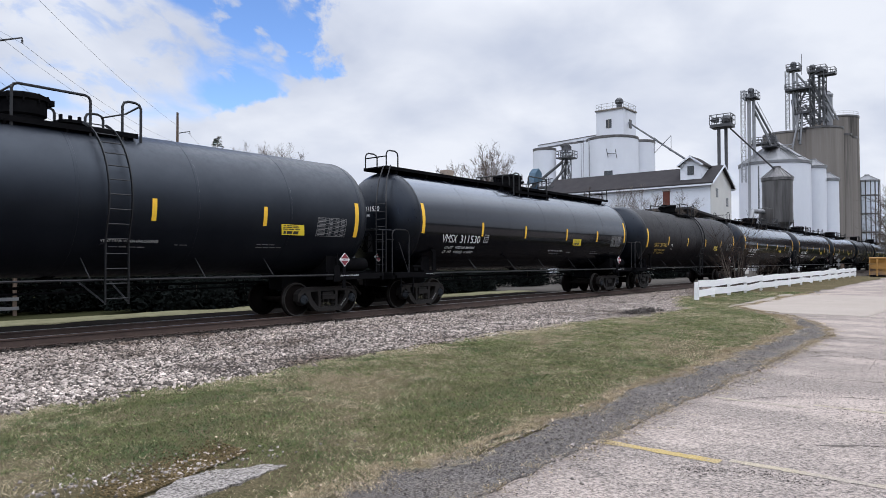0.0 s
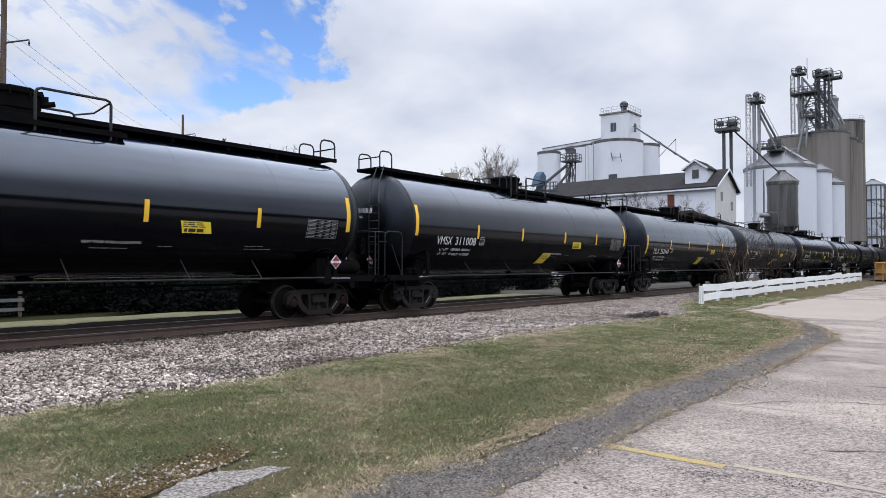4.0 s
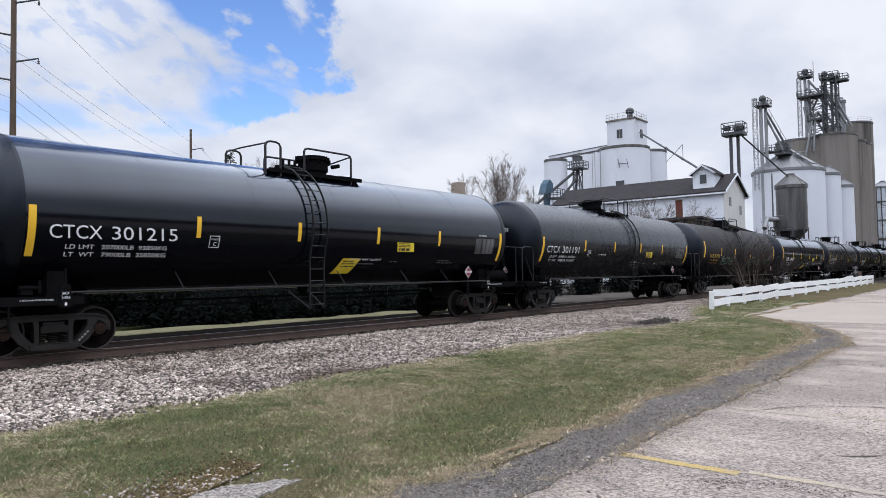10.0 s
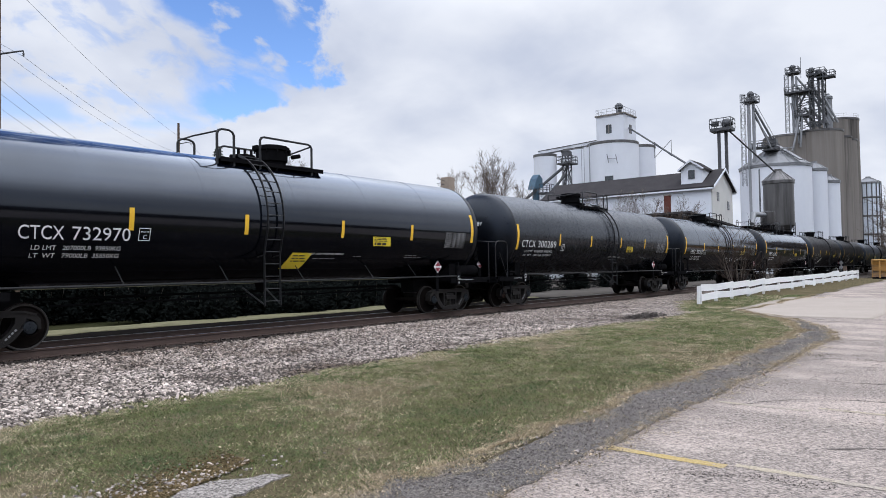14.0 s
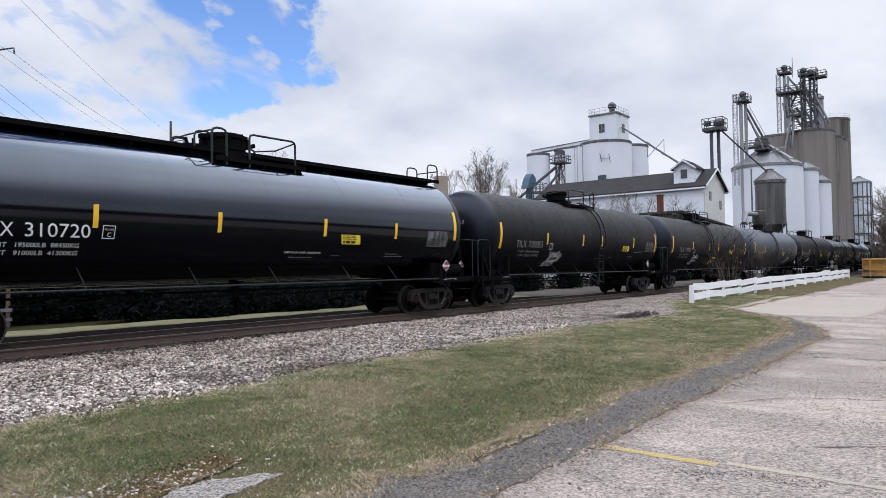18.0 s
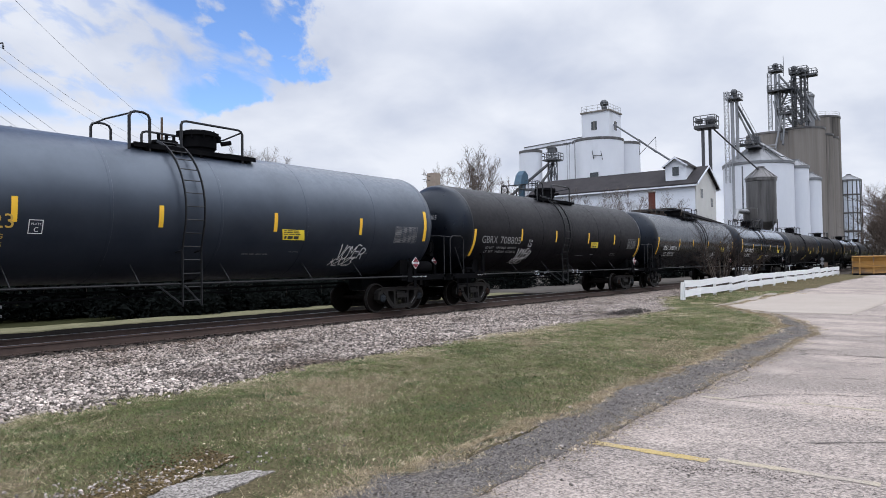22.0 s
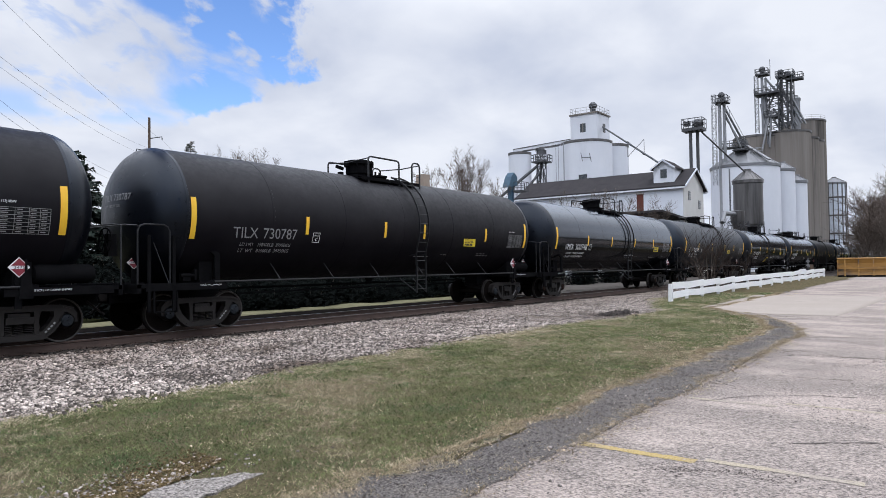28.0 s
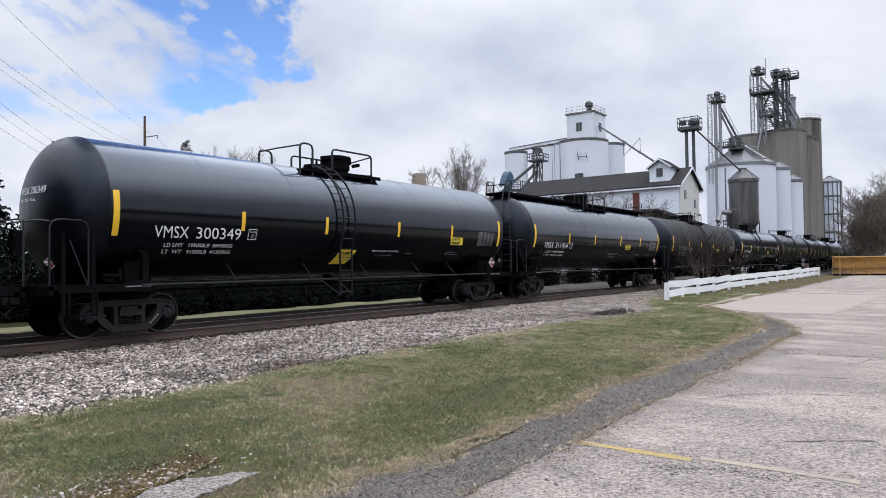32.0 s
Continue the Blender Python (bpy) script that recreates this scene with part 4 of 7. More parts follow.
def build_elevator():
    # white concrete house: round bins round a square headhouse
    for x, y, r, top in ((118.0, 38.9, 4.7, 24.4), (124.2, 36.6, 3.2, 24.4), (114.4, 51.3, 2.2, 23.4), (117.5, 46.6, 2.5, 24.2)):
        silo("concrete_bin", x, y, r, top, M["white_wall"], "white painted concrete grain bin", rim=0.07, roof_mat=M["galv_dark"], group="white grain bins")
    hh = thing("headhouse", (118.6, 38.4, 0), "white square headhouse on top of the grain bins", "elevator house", rz=0)
    part("wall", Geo().box((0, 0, 26.6), (5.4, 5.4, 5.6)), M["white_wall"], hh)
    part("roof", Geo().box((0, 0, 29.5), (5.8, 5.8, 0.25)), M["concrete_grey"], hh)
    part("guard_rail", deck_rail(Geo(), -2.7, 2.7, -2.7, 2.7, 29.6, 1.1, 0.03, 1.1), M["steel_light"], hh)
    v = part("roof_vent", Geo().lathe([(0.5, 29.6), (0.5, 30.6), (0.75, 30.8), (0.75, 31.3), (0.4, 31.7), (0.01, 31.8)], 12, at=(-1.2, -1.2, 0)), M["steel_dark"], hh, smooth=True)
    for at, s in (((-2.71, 0.2, 26.9), (0.06, 1.1, 1.6)), ((0.2, -2.71, 26.9), (1.1, 0.06, 1.6))):
        w = part("window", Geo().box(at, s), M["window"], hh)
        part("window_frame", Geo().box((at[0], at[1], at[2]), (s[0] + (0.02 if s[0] < 0.1 else -0.9), s[1] + (0.02 if s[1] < 0.1 else -0.9), s[2] + 0.1)), M["concrete_grey"], w)
    ann = thing("bin_gallery", (0, 0, 0), "white wall and flat roof gallery joining the grain bins", "elevator house")
    part("wall", Geo().box((116.4, 43.4, 11.9), (4.0, 7.0, 23.6)), M["white_wall"], ann)
    part("gallery", Geo().bar((115.2, 53.0, 24.0), (118.0, 41.5, 25.1), 1.6, 0.5), M["white_wall"], ann)
    part("gallery_roof", Geo().bar((115.2, 53.0, 24.32), (118.0, 41.5, 25.42), 1.75, 0.12), M["galv_dark"], ann)
    part("ladder", Geo().rod((112.9, 42.2, 1), (112.9, 42.2, 24), 0.05, 4).rod((112.9, 42.7, 1), (112.9, 42.7, 24), 0.05, 4), M["steel_light"], ann)
    part("downpipe", Geo().rod((113.1, 41.2, 0), (113.1, 41.2, 24), 0.09, 6), M["steel_light"], ann)
    part("wall_mark", Geo().bar((113.35, 37.6, 20.3), (113.35, 37.9, 21.9), 0.05, 0.1).bar((113.35, 35.9, 20.0), (113.35, 36.2, 21.6), 0.05, 0.1).bar((113.35, 37.7, 21.0), (113.35, 36.05, 20.8), 0.05, 0.1), M["steel_dark"], ann)
    part("window", Geo().box((113.2, 37.5, 17.4), (0.12, 1.6, 0.9)), M["window"], ann)
    # long white barn with a gabled end towards the track
    b = thing("elevator_barn", (88.6, 0, 0), "long white wooden barn with dark shingle roof", "barn")
    x0, y0, y1, ez, rz = 4.1, 10.7, 34.0, 11.3, 13.5
    part("side_wall", Geo().box((-x0, (y0 + y1) / 2, ez / 2 - 0.15), (0.2, y1 - y0, ez + 0.3)), M["white_siding"], b)
    part("side_wall", Geo().box((x0, (y0 + y1) / 2, ez / 2 - 0.15), (0.2, y1 - y0, ez + 0.3)), M["white_siding"], b)
    for y in (y0, y1):
        part("gable_wall", Geo().prism([(-x0, -0.3), (x0, -0.3), (x0, ez), (0, rz - 0.1), (-x0, ez)], y - 0.1, y + 0.1), M["cream_siding"], b)
    for s in (-1, 1):
        part("roof_slope", Geo().prism([(0, rz), (s * (x0 + 0.6), ez - 0.35), (s * (x0 + 0.6), ez - 0.17), (0, rz + 0.18)], y0 - 0.5, y1 + 0.4), M["shingle"], b)
        part("eave_board", Geo().box((s * (x0 + 0.55), (y0 + y1) / 2, ez - 0.42), (0.08, y1 - y0 + 0.8, 0.25)), M["white_siding"], b)
        part("barge_board", Geo().prism([(0, rz - 0.05), (s * (x0 + 0.6), ez - 0.45), (s * (x0 + 0.6), ez - 0.17), (0, rz + 0.2)], y0 - 0.58, y0 - 0.5), M["white_siding"], b)
    d = part("dormer", Geo().prism([(11.9, 11.4), (14.5, 11.4), (14.5, 13.6), (13.2, 14.5), (11.9, 13.6)], -0.2, 3.6), M["white_siding"], b, m=Matrix(((0, -1, 0, 0), (1, 0, 0, 0), (0, 0, 1, 0), (0, 0, 0, 1))))
    for s in (-1, 1):
        part("roof", Geo().prism([(13.2, 14.5), (13.2 + s * 1.6, 13.38), (13.2 + s * 1.6, 13.52), (13.2, 14.68)], -0.4, 4.0), M["shingle"], d)
    for s in (-1, 1):
        part("barge_board", Geo().prism([(13.2, 14.42), (13.2 + s * 1.6, 13.3), (13.2 + s * 1.6, 13.52), (13.2, 14.66)], 4.0, 4.08), M["white_siding"], d)
    part("window", Geo().prism([(12.8, 12.3), (13.6, 12.3), (13.6, 13.4), (12.8, 13.4)], 3.58, 3.66), M["window"], d)
    for z in (10.0,):
        part("window", Geo().box((-1.9, y0 - 0.12, z), (0.8, 0.06, 1.1)), M["window"], b)
        part("window", Geo().box((2.2, y0 - 0.12, 9.1), (0.8, 0.06, 1.1)), M["window"], b)
    # low dark shed in front of the barn, with a brick chimney
    s = thing("loading_shed", (0, 0, 0), "low dark roofed loading shed beside the track", "shed")
    part("wall", Geo().box((88, 12.6, 2.8), (24, 4.2, 6.2)), M["cream_siding"], s)
    g = Geo().prism([(75.4, 7.3), (100.6, 6.0), (100.6, 6.25), (75.4, 7.55)], 10.2, 15.2)
    part("roof", g, M["shingle"], s)
    c = part("chimney", Geo().box((77.0, 13.3, 8.3), (0.6, 0.6, 2.6)), M["brick"], s, "red brick chimney")
    part("chimney_cap", Geo().box((77.0, 13.3, 9.65), (0.75, 0.75, 0.14)), M["concrete_grey"], c)
    # tan brick stack behind the trees
    c = thing("brick_stack", (54.7, 27.9, 0), "square tan brick chimney stack", "chimney")
    part("shaft", Geo().box((0, 0, 5.3), (1.0, 1.0, 11.4)), M["brick_tan"], c)
    part("antenna", Geo().pipe([(-0.3, 0, 10.6), (-1.4, 0.3, 10.8)], 0.03).pipe([(-0.3, 0, 10.2), (-1.4, 0.3, 10.3)], 0.03), M["steel_dark"], c)
    # grey concrete silos
    for x, y, r, top in ((184.0, 16.6, 5.6, 33.2), (181.5, 22.6, 5.4, 32.5), (190.0, 12.8, 2.6, 32.4), (194.0, 12.2, 2.6, 32.2), (201.0, 15.2, 5.2, 38.5)):
        silo("concrete_silo", x, y, r, top, M["concrete_grey"], "tall weathered grey concrete grain silo", rim=0.12, roof_mat=M["galv_dark"], group="grey silos", rail=top > 38)
    silo("steel_flue", 192.6, 15.6, 1.1, 43.2, M["galv"], "grey steel stack above the concrete silos", roof=0.6, n=20)
    # white hopper tanks with galvanised conical roofs
    for x, y, r, top, rf in ((138.0, 15.7, 6.1, 19.7, 4.0), (143.5, 10.2, 2.2, 19.3, 1.2), (147.0, 8.4, 1.9, 17.2, 1.0)):
        silo("steel_grain_bin", x, y, r, top, M["white_wall"], "white steel grain bin with conical metal roof", rf, M["galv"], group="white steel bins")
    rg = thing("roof_conveyor", (138, 15.9, 0), "steel head box and railed walkway on the bin roof", "grain conveyor")
    part("head_box", Geo().box((0, 0, 24.2), (1.6, 1.6, 1.8), taper=0.8), M["steel_dark"], rg)
    part("walkway", deck_rail(Geo().box((-0.5, 1.6, 23.6), (2.4, 4.4, 0.2)), -1.7, 0.7, -0.6, 3.8, 23.7, 1.1, 0.06, 0.9), M["steel_dark"], rg)
    part("roof_stair", deck_rail(Geo().bar((-1.0, -1.0, 23.6), (-4.0, -5.4, 20.2), 0.8, 0.2), -3.2, -2.4, -4.0, -2.0, 21.6, 1.1, 0.05, 0.8), M["galv"], rg)
    # dark corrugated hopper bin on legs
    hb = silo("hopper_bin", 116.5, 10.4, 2.2, 14.6, M["galv_dark"], "dark weathered hopper bin on steel legs", 1.6, M["galv_dark"], bands=3, base=7.6)
    part("hopper_cone", Geo().lathe([(2.2, 7.6), (0.5, 5.4), (0.4, 5.3)], 40), M["galv_dark"], hb, smooth=True)
    for i in range(8):
        t = 2 * math.pi * (i + 0.3) / 8
        part("leg", Geo().rod((2.2 * math.cos(t), 2.2 * math.sin(t), -0.2), (2.2 * math.cos(t), 2.2 * math.sin(t), 8.0), 0.09), M["steel_dark"], hb)
    dc = thing("dust_cyclone", (107.0, 9.8, 0), "dark sheet metal dust cyclone with duct", "dust collector")
    part("cyclone", Geo().lathe([(1.0, 9.2), (1.0, 7.6), (0.3, 5.6), (0.25, 5.2)], 20).lathe([(1.0, 9.2), (0.01, 9.35)], 20), M["galv_dark"], dc, smooth=True)
    part("duct", Geo().pipe([(-6.5, 0.5, 7.2), (-5.5, 0.5, 8.6), (-1, 0.2, 8.7)], 0.35, 10), M["galv"], dc, smooth=True)
    part("stand", lattice(Geo(), 0, 0, -0.2, 7.6, 1.1, 0.07, 2.4), M["steel_dark"], dc)
    pb = silo("ribbed_bin", 217, 10.4, 2.9, 23.4, M["glass_block"], "pale ribbed steel bin with dark uprights", 1.4, M["galv"])
    for i in range(16):
        t = 2 * math.pi * i / 16
        part("upright", Geo().box((2.98 * math.cos(t), 2.98 * math.sin(t), 11.5), (0.22, 0.22, 23.8), rz=t), M["galv_dark"], pb)
    for z in (9, 14.0, 19.0):
        part("hoop", Geo().lathe([(3.0, z), (3.06, z + 0.1), (3.06, z + 0.35), (3.0, z + 0.45)], 32), M["galv_dark"], pb)
    # bucket elevator mast with a caged platform
    t = thing("bucket_elevator", (103.8, 14.9, 0), "twin-leg bucket elevator with railed head platform", "bucket elevator")
    for s in (-0.45, 0.45):
        part("leg", Geo().box((s * 0.8, -s * 0.9, 10.8), (0.38, 0.38, 22.0)), M["steel_dark"], t)
    part("platform", Geo().box((0, 0, 21.5), (2.2, 3.0, 0.45)), M["steel_dark"], t)
    part("guard_rail", deck_rail(Geo(), -1.1, 1.1, -1.5, 1.5, 21.7, 1.4, 0.06, 0.9), M["steel_dark"], t)
    part("head_hood", Geo().lathe([(0.55, -0.6), (0.75, -0.3), (0.75, 0.3), (0.55, 0.6)], 14, "y", (0.2, -0.6, 22.4)), M["steel_dark"], t, smooth=True)
    part("motor", Geo().box((-0.7, 0.8, 22.4), (0.6, 0.9, 0.6)), M["steel_dark"], t)
    # silver leg with spouts
    t = thing("bucket_elevator", (133.2, 18.4, 0), "pale galvanised bucket elevator with cage ladder and spouts", "bucket elevator")
    part("leg", Geo().box((-0.35, 0.3, 16), (0.6, 0.5, 33)), M["steel_light"], t)
    part("leg", Geo().box((0.4, -0.35, 16), (0.55, 0.45, 33)), M["steel_light"], t)
    part("ladder_mast", lattice(Geo(), -1.2, 1.1, 16, 33, 0.35, 0.05, 1.2), M["steel_light"], t)
    part("head_platform", deck_rail(Geo().box((0, 0, 31.6), (2.8, 2.4, 0.2)), -1.4, 1.4, -1.2, 1.2, 31.7, 1.1, 0.05, 0.9), M["steel_dark"], t)
    part("head_hood", Geo().lathe([(0.4, -0.5), (0.65, -0.25), (0.65, 0.25), (0.4, 0.5)], 14, "y", (0, 0, 33.0)).box((0, 0, 32.4), (0.9, 0.9, 1.0)), M["steel_dark"], t, smooth=True)
    part("spout", Geo().rod((0.6, -0.5, 30.5), (12, -5.0, 17.0), 0.2, 10).rod((0.4, -0.5, 29.5), (2.0, -3.0, 22.5), 0.18, 10).rod((0.5, -0.7, 28.6), (9.0, -4.4, 18.4), 0.16, 8), M["galv"], t)
    part("spout_truss", Geo().rod((1.2, -0.7, 31.2), (12.4, -5.0, 18.0), 0.05, 4).rod((1.6, -1.0, 29.4), (1.9, -0.9, 30.6), 0.04, 4).rod((4.0, -1.9, 26.6), (4.3, -1.8, 27.9), 0.04, 4).rod((7.0, -3.0, 23.1), (7.3, -2.9, 24.4), 0.04, 4).rod((10.0, -4.2, 19.5), (10.3, -4.1, 20.8), 0.04, 4), M["steel_light"], t)
    part("roof_walkway", deck_rail(Geo().box((1.6, -2.8, 22.5), (2.6, 2.4, 0.15)), 0.3, 2.9, -4.0, -1.6, 22.6, 1.1, 0.05, 0.8), M["steel_dark"], t)
    # tall head tower above the concrete silos
    t = thing("head_tower", (178.6, 17.6, 0), "tall steel lattice head tower with platforms and spouts", "elevator tower")
    part("lattice_frame", lattice(Geo(), 0.2, -2.3, 33, 46.0, 1.5, 0.14, 1.5), M["steel_dark"], t)
    part("lattice_frame", lattice(Geo(), 0.4, 0.4, 33, 42.4, 1.3, 0.13, 1.3), M["steel_dark"], t)
    part("ladder_cage", lattice(Geo(), -0.6, 4.1, 33, 47.0, 0.4, 0.07, 1.0), M["steel_light"], t)
    for y, r, top in ((2.9, 0.42, 47.5), (2.1, 0.36, 46.2), (-1.4, 0.4, 46.5), (-2.6, 0.36, 46.5), (-3.4, 0.3, 45.6)):
        part("leg", Geo().box((0, y, 40), (1.3 * r, 1.3 * r, 2 * (top - 40))), M["steel_light"] if y > 0 else M["steel_dark"], t)
    for x, y, w, v, z in ((0.2, -2.2, 1.5, 1.9, 45.9), (0, 1.6, 1.9, 2.8, 42.3), (0, 2.8, 1.3, 1.4, 47.2), (0.2, -4.2, 1.2, 1.8, 45.0), (0.4, 0.8, 1.7, 1.7, 36.6)):
        part("platform", deck_rail(Geo().box((x, y, z), (2 * w, 2 * v, 0.4)), x - w, x + w, y - v, y + v, z + 0.2, 1.1, 0.07, 1.0), M["steel_dark"], t)
    for x, y, z, k in ((0, 2.8, 49.0, 1.0), (0, -1.2, 47.5, 1.1), (0.2, -2.6, 47.1, 0.8)):
        part("head_hood", Geo().lathe([(0.4 * k, -0.6), (0.7 * k, -0.3), (0.7 * k, 0.3), (0.4 * k, 0.6)], 12, "y", (x, y, z - 0.4)).box((x, y, z - 0.8), (0.9, 1.0, 0.8)), M["steel_dark"], t, smooth=True)
    for a, b in (((0, 2.2, 46.4), (0.2, -0.6, 42.2)), ((-0.6, 1.2, 38), (-3, 2.6, 28.5)), ((-0.6, 0.8, 38), (-2, 1.2, 29)), ((0.4, -1.6, 43), (1.0, -5.4, 34.5)), ((0.2, -1.0, 42), (0.6, -4.4, 34)), ((-0.3, -0.4, 40), (0.4, -3.0, 34)),
                 ((-0.5, 0.4, 38.5), (0.2, -2.4, 33.5)), ((-0.8, 1.4, 38), (-0.2, -0.8, 33.5)), ((0.1, 2.6, 44.5), (0.4, -3.2, 38.5)), ((-0.4, 2.4, 41.5), (-1.4, 1.6, 30)), ((0.3, -0.2, 44.6), (0.5, -2.8, 39.5)), ((-0.5, 3.2, 40), (-1.2, 2.0, 33.4)), ((0.3, -1.2, 45), (0.6, 1.8, 39)), ((0.2, -3.0, 42), (0.8, -6.2, 34.2))):
        part("spout", Geo().rod(a, b, 0.24, 8), M["galv"], t)
    part("aerial", Geo().rod((0.8, 1.2, 46), (0.8, 1.2, 51), 0.06), M["steel_dark"], t)
    # conveyor bridge pipes
    c = thing("grain_spout", (0, 0, 0), "long slanting grain spout with truss wires", "grain spout")
    a, b = Vector((118.0, 35.6, 27.0)), Vector((89.4, 14.6, 14.4))
    part("tube", Geo().rod(a, b, 0.14, 8), M["steel_dark"], c)
    p = a.lerp(b, 0.62)
    g = Geo()
    for s in (-1, 1):
        g.rod(p + Vector((0, s * 1.3, 1.2)), p + Vector((0, -s * 1.3, -1.2)), 0.05, 4).rod(p + Vector((0, s * 1.3, 1.2)), p + Vector((0, s * 1.3, -1.2)), 0.04, 4)
    part("truss_bracket", g, M["steel_dark"], c)
    c = thing("grain_spout", (0, 0, 0), "dark slanting spout from mast to bin", "grain spout")
    part("tube", Geo().rod((104.6, 14.0, 21.2), (115.8, 10.6, 16.0), 0.12, 8).rod((118, 13.5, 17), (113.5, 12.4, 9.6), 0.12, 8), M["steel_dark"], c)
    # blue leg and truss tower by the white bins
    t = thing("truck_loader", (77.6, 31.2, 0), "faded blue bucket leg with small railed platform", "bucket elevator")
    part("leg", Geo().box((0, 0, 6.3), (0.6, 0.6, 12.8)), M["blue_steel"], t)
    part("hood", Geo().prism([(-1.3, 11.8), (0.9, 12.2), (0.9, 13.4), (0.1, 13.9), (-0.6, 13.3)], -0.5, 0.5), M["blue_steel"], t)
    part("platform", deck_rail(Geo().box((0.9, -0.8, 11.4), (1.8, 1.8, 0.15)), 0, 1.8, -1.7, 0.1, 11.5, 1.1, 0.04, 0.6), M["steel_dark"], t)
    t = thing("conveyor_tower", (93.8, 35.3, 0), "pale steel tower with slanting conveyors", "elevator tower")
    part("mast", lattice(Geo(), 0, 0, 8, 19.5, 0.5, 0.07, 1.5), M["steel_dark"], t)
    part("platform", deck_rail(Geo().box((0, 0, 17.6), (2.4, 2.4, 0.2)), -1.2, 1.2, -1.2, 1.2, 17.7, 1.0, 0.05, 0.9), M["steel_dark"], t)
    for q in ((-3.6, 3.0), (-1.6, -3.2), (2.6, 2.4), (-2.6, 0.4)):
        part("brace", Geo().rod((0, 0, 17.4), (*q, 8.0), 0.1, 6), M["steel_dark"], t)
    part("head_hood", Geo().box((0, 0, 19.3), (1.1, 1.0, 0.8), taper=0.7), M["steel_dark"], t)
    g = Geo().rod((-0.5, 0.5, 17.0), (-5.0, 5.5, 11.5), 0.22, 8).rod((-0.5, 0, 16.0), (-3.5, 3.0, 11), 0.2, 8).rod((0, -0.5, 14), (-6, 2.2, 11.2), 0.15, 6)
    part("conveyor", g, M["steel_dark"], t)
    part("walkway", deck_rail(Geo().bar((-10, 3.0, 11.2), (0, -1.5, 12.2), 1.0, 0.25), -9, -1, -0.3, 0.5, 11.5, 1.0, 0.04, 1.0), M["steel_light"], t)


build_elevator()


# ---- tank cars ----
R, ZC, HALF, HEAD = 1.65, 2.82, 7.80, 0.87     # tank radius, axis height, half length of the straight shell, depth of the heads
TRUCK, WHEEL_R = 7.05, 0.457


def on_tank(x, z, off=0.006):
    """A point of the near flank of the shell at height z."""
    a = math.asin(max(-1, min(1, (z - ZC) / R)))
    return (x, -(R + off) * math.cos(a), ZC + (R + off) * math.sin(a))


def decal(g, x0, x1, z0, z1, slant=0.0, off=0.006, n=None):
    """A patch that hugs the near flank; slant shifts its foot along the car."""
    n = n or max(1, math.ceil(abs(z1 - z0) / 0.12))
    vs = []
    for i in range(n + 1):
        z = z0 + (z1 - z0) * i / n
        s = slant * (1 - i / n)
        vs += [on_tank(x0 + s, z, off), on_tank(x1 + s, z, off)]
    return g.add(vs, [(2 * i, 2 * i + 1, 2 * i + 3, 2 * i + 2) for i in range(n)])


def lettering(text, height, x, z, mat, width=None, shear=0.0, wrap=True):
    """Built-in font laid on the near flank of the tank; its foot stands at height z."""
    cu = bpy.data.curves.new("text", "FONT")
    cu.body, cu.size, cu.shear = text, height / 0.7, shear
    cu.resolution_u = 3
    ob = bpy.data.objects.new("text", cu)
    scene.collection.objects.link(ob)
    dg = bpy.context.evaluated_depsgraph_get()
    me = bpy.data.meshes.new_from_object(ob.evaluated_get(dg))
    bpy.data.objects.remove(ob)
    bpy.data.curves.remove(cu)
    co = np.empty(len(me.vertices) * 3)
    me.vertices.foreach_get("co", co)
    co = co.reshape(-1, 3)
    k = (width / (co[:, 0].max() - co[:, 0].min())) if width and len(co) else 1.0
    for v in me.vertices:
        v.co = on_tank(x + v.co.x * k, z + v.co.y, 0.013) if wrap else (x + v.co.x * k, 0, z + v.co.y)
    me.materials.clear()
    me.materials.append(mat)
    return me


def head_lettering(text, height, y, z, mat, width):
    """Letters on the front head of the tank, read from ahead of the car."""
    me = lettering(text, height, 0, 0, mat, width, 0, False)
    for v in me.vertices:
        yy, zz = y - v.co.x, z + v.co.z
        q = max(0.0, 1 - (yy * yy + (zz - ZC) ** 2) / (R * R))
        v.co = (-HALF - HEAD * math.sqrt(q) - 0.02, yy, zz)
    return me


PARTS = {}


def shared(name, make, mat, smooth=False):
    if name not in PARTS:
        PARTS[name] = make().mesh(name, mat, smooth)
    return PARTS[name]


def make_tank():
    prof = [(R, -HALF)]
    for x in (-5.3, -2.65, 0.0, 2.65, 5.3):
        prof += [(R, x - 0.035), (R + 0.005, x - 0.03), (R + 0.005, x + 0.03), (R, x + 0.035)]
    return Geo().lathe(prof + [(R, HALF)], 72, "x", (0, 0, ZC))


def make_head():
    prof = [(R, -HALF + 0.05), (R + 0.006, -HALF + 0.045), (R + 0.006, -HALF - 0.02)]
    for i in range(10, -1, -1):
        t = math.pi / 2 * i / 10
        prof.append((R * math.sin(t) + 0.002, -HALF - HEAD * math.cos(t)))
    return Geo().lathe(prof, 72, "x", (0, 0, ZC))


def make_stub_sill():
    return Geo().box((0, 0, 0.93), (2.9, 0.6, 0.42))


def make_saddle(web=True):
    """Body bolster, saddle and the web plate that carries the tank."""
    g = Geo().box((0, 0, 1.12), (0.5, 2.7, 0.2)).box((0, 0, 1.42), (0.35, 2.4, 0.5))
    if not web:
        return g
    return g.prism([(-0.30, 1.1), (0.24, 1.1), (0.24, 1.86), (0.14, 1.92), (-0.02, 1.9), (0.1, 1.8), (0.1, 1.24)], -1.45, -1.39)


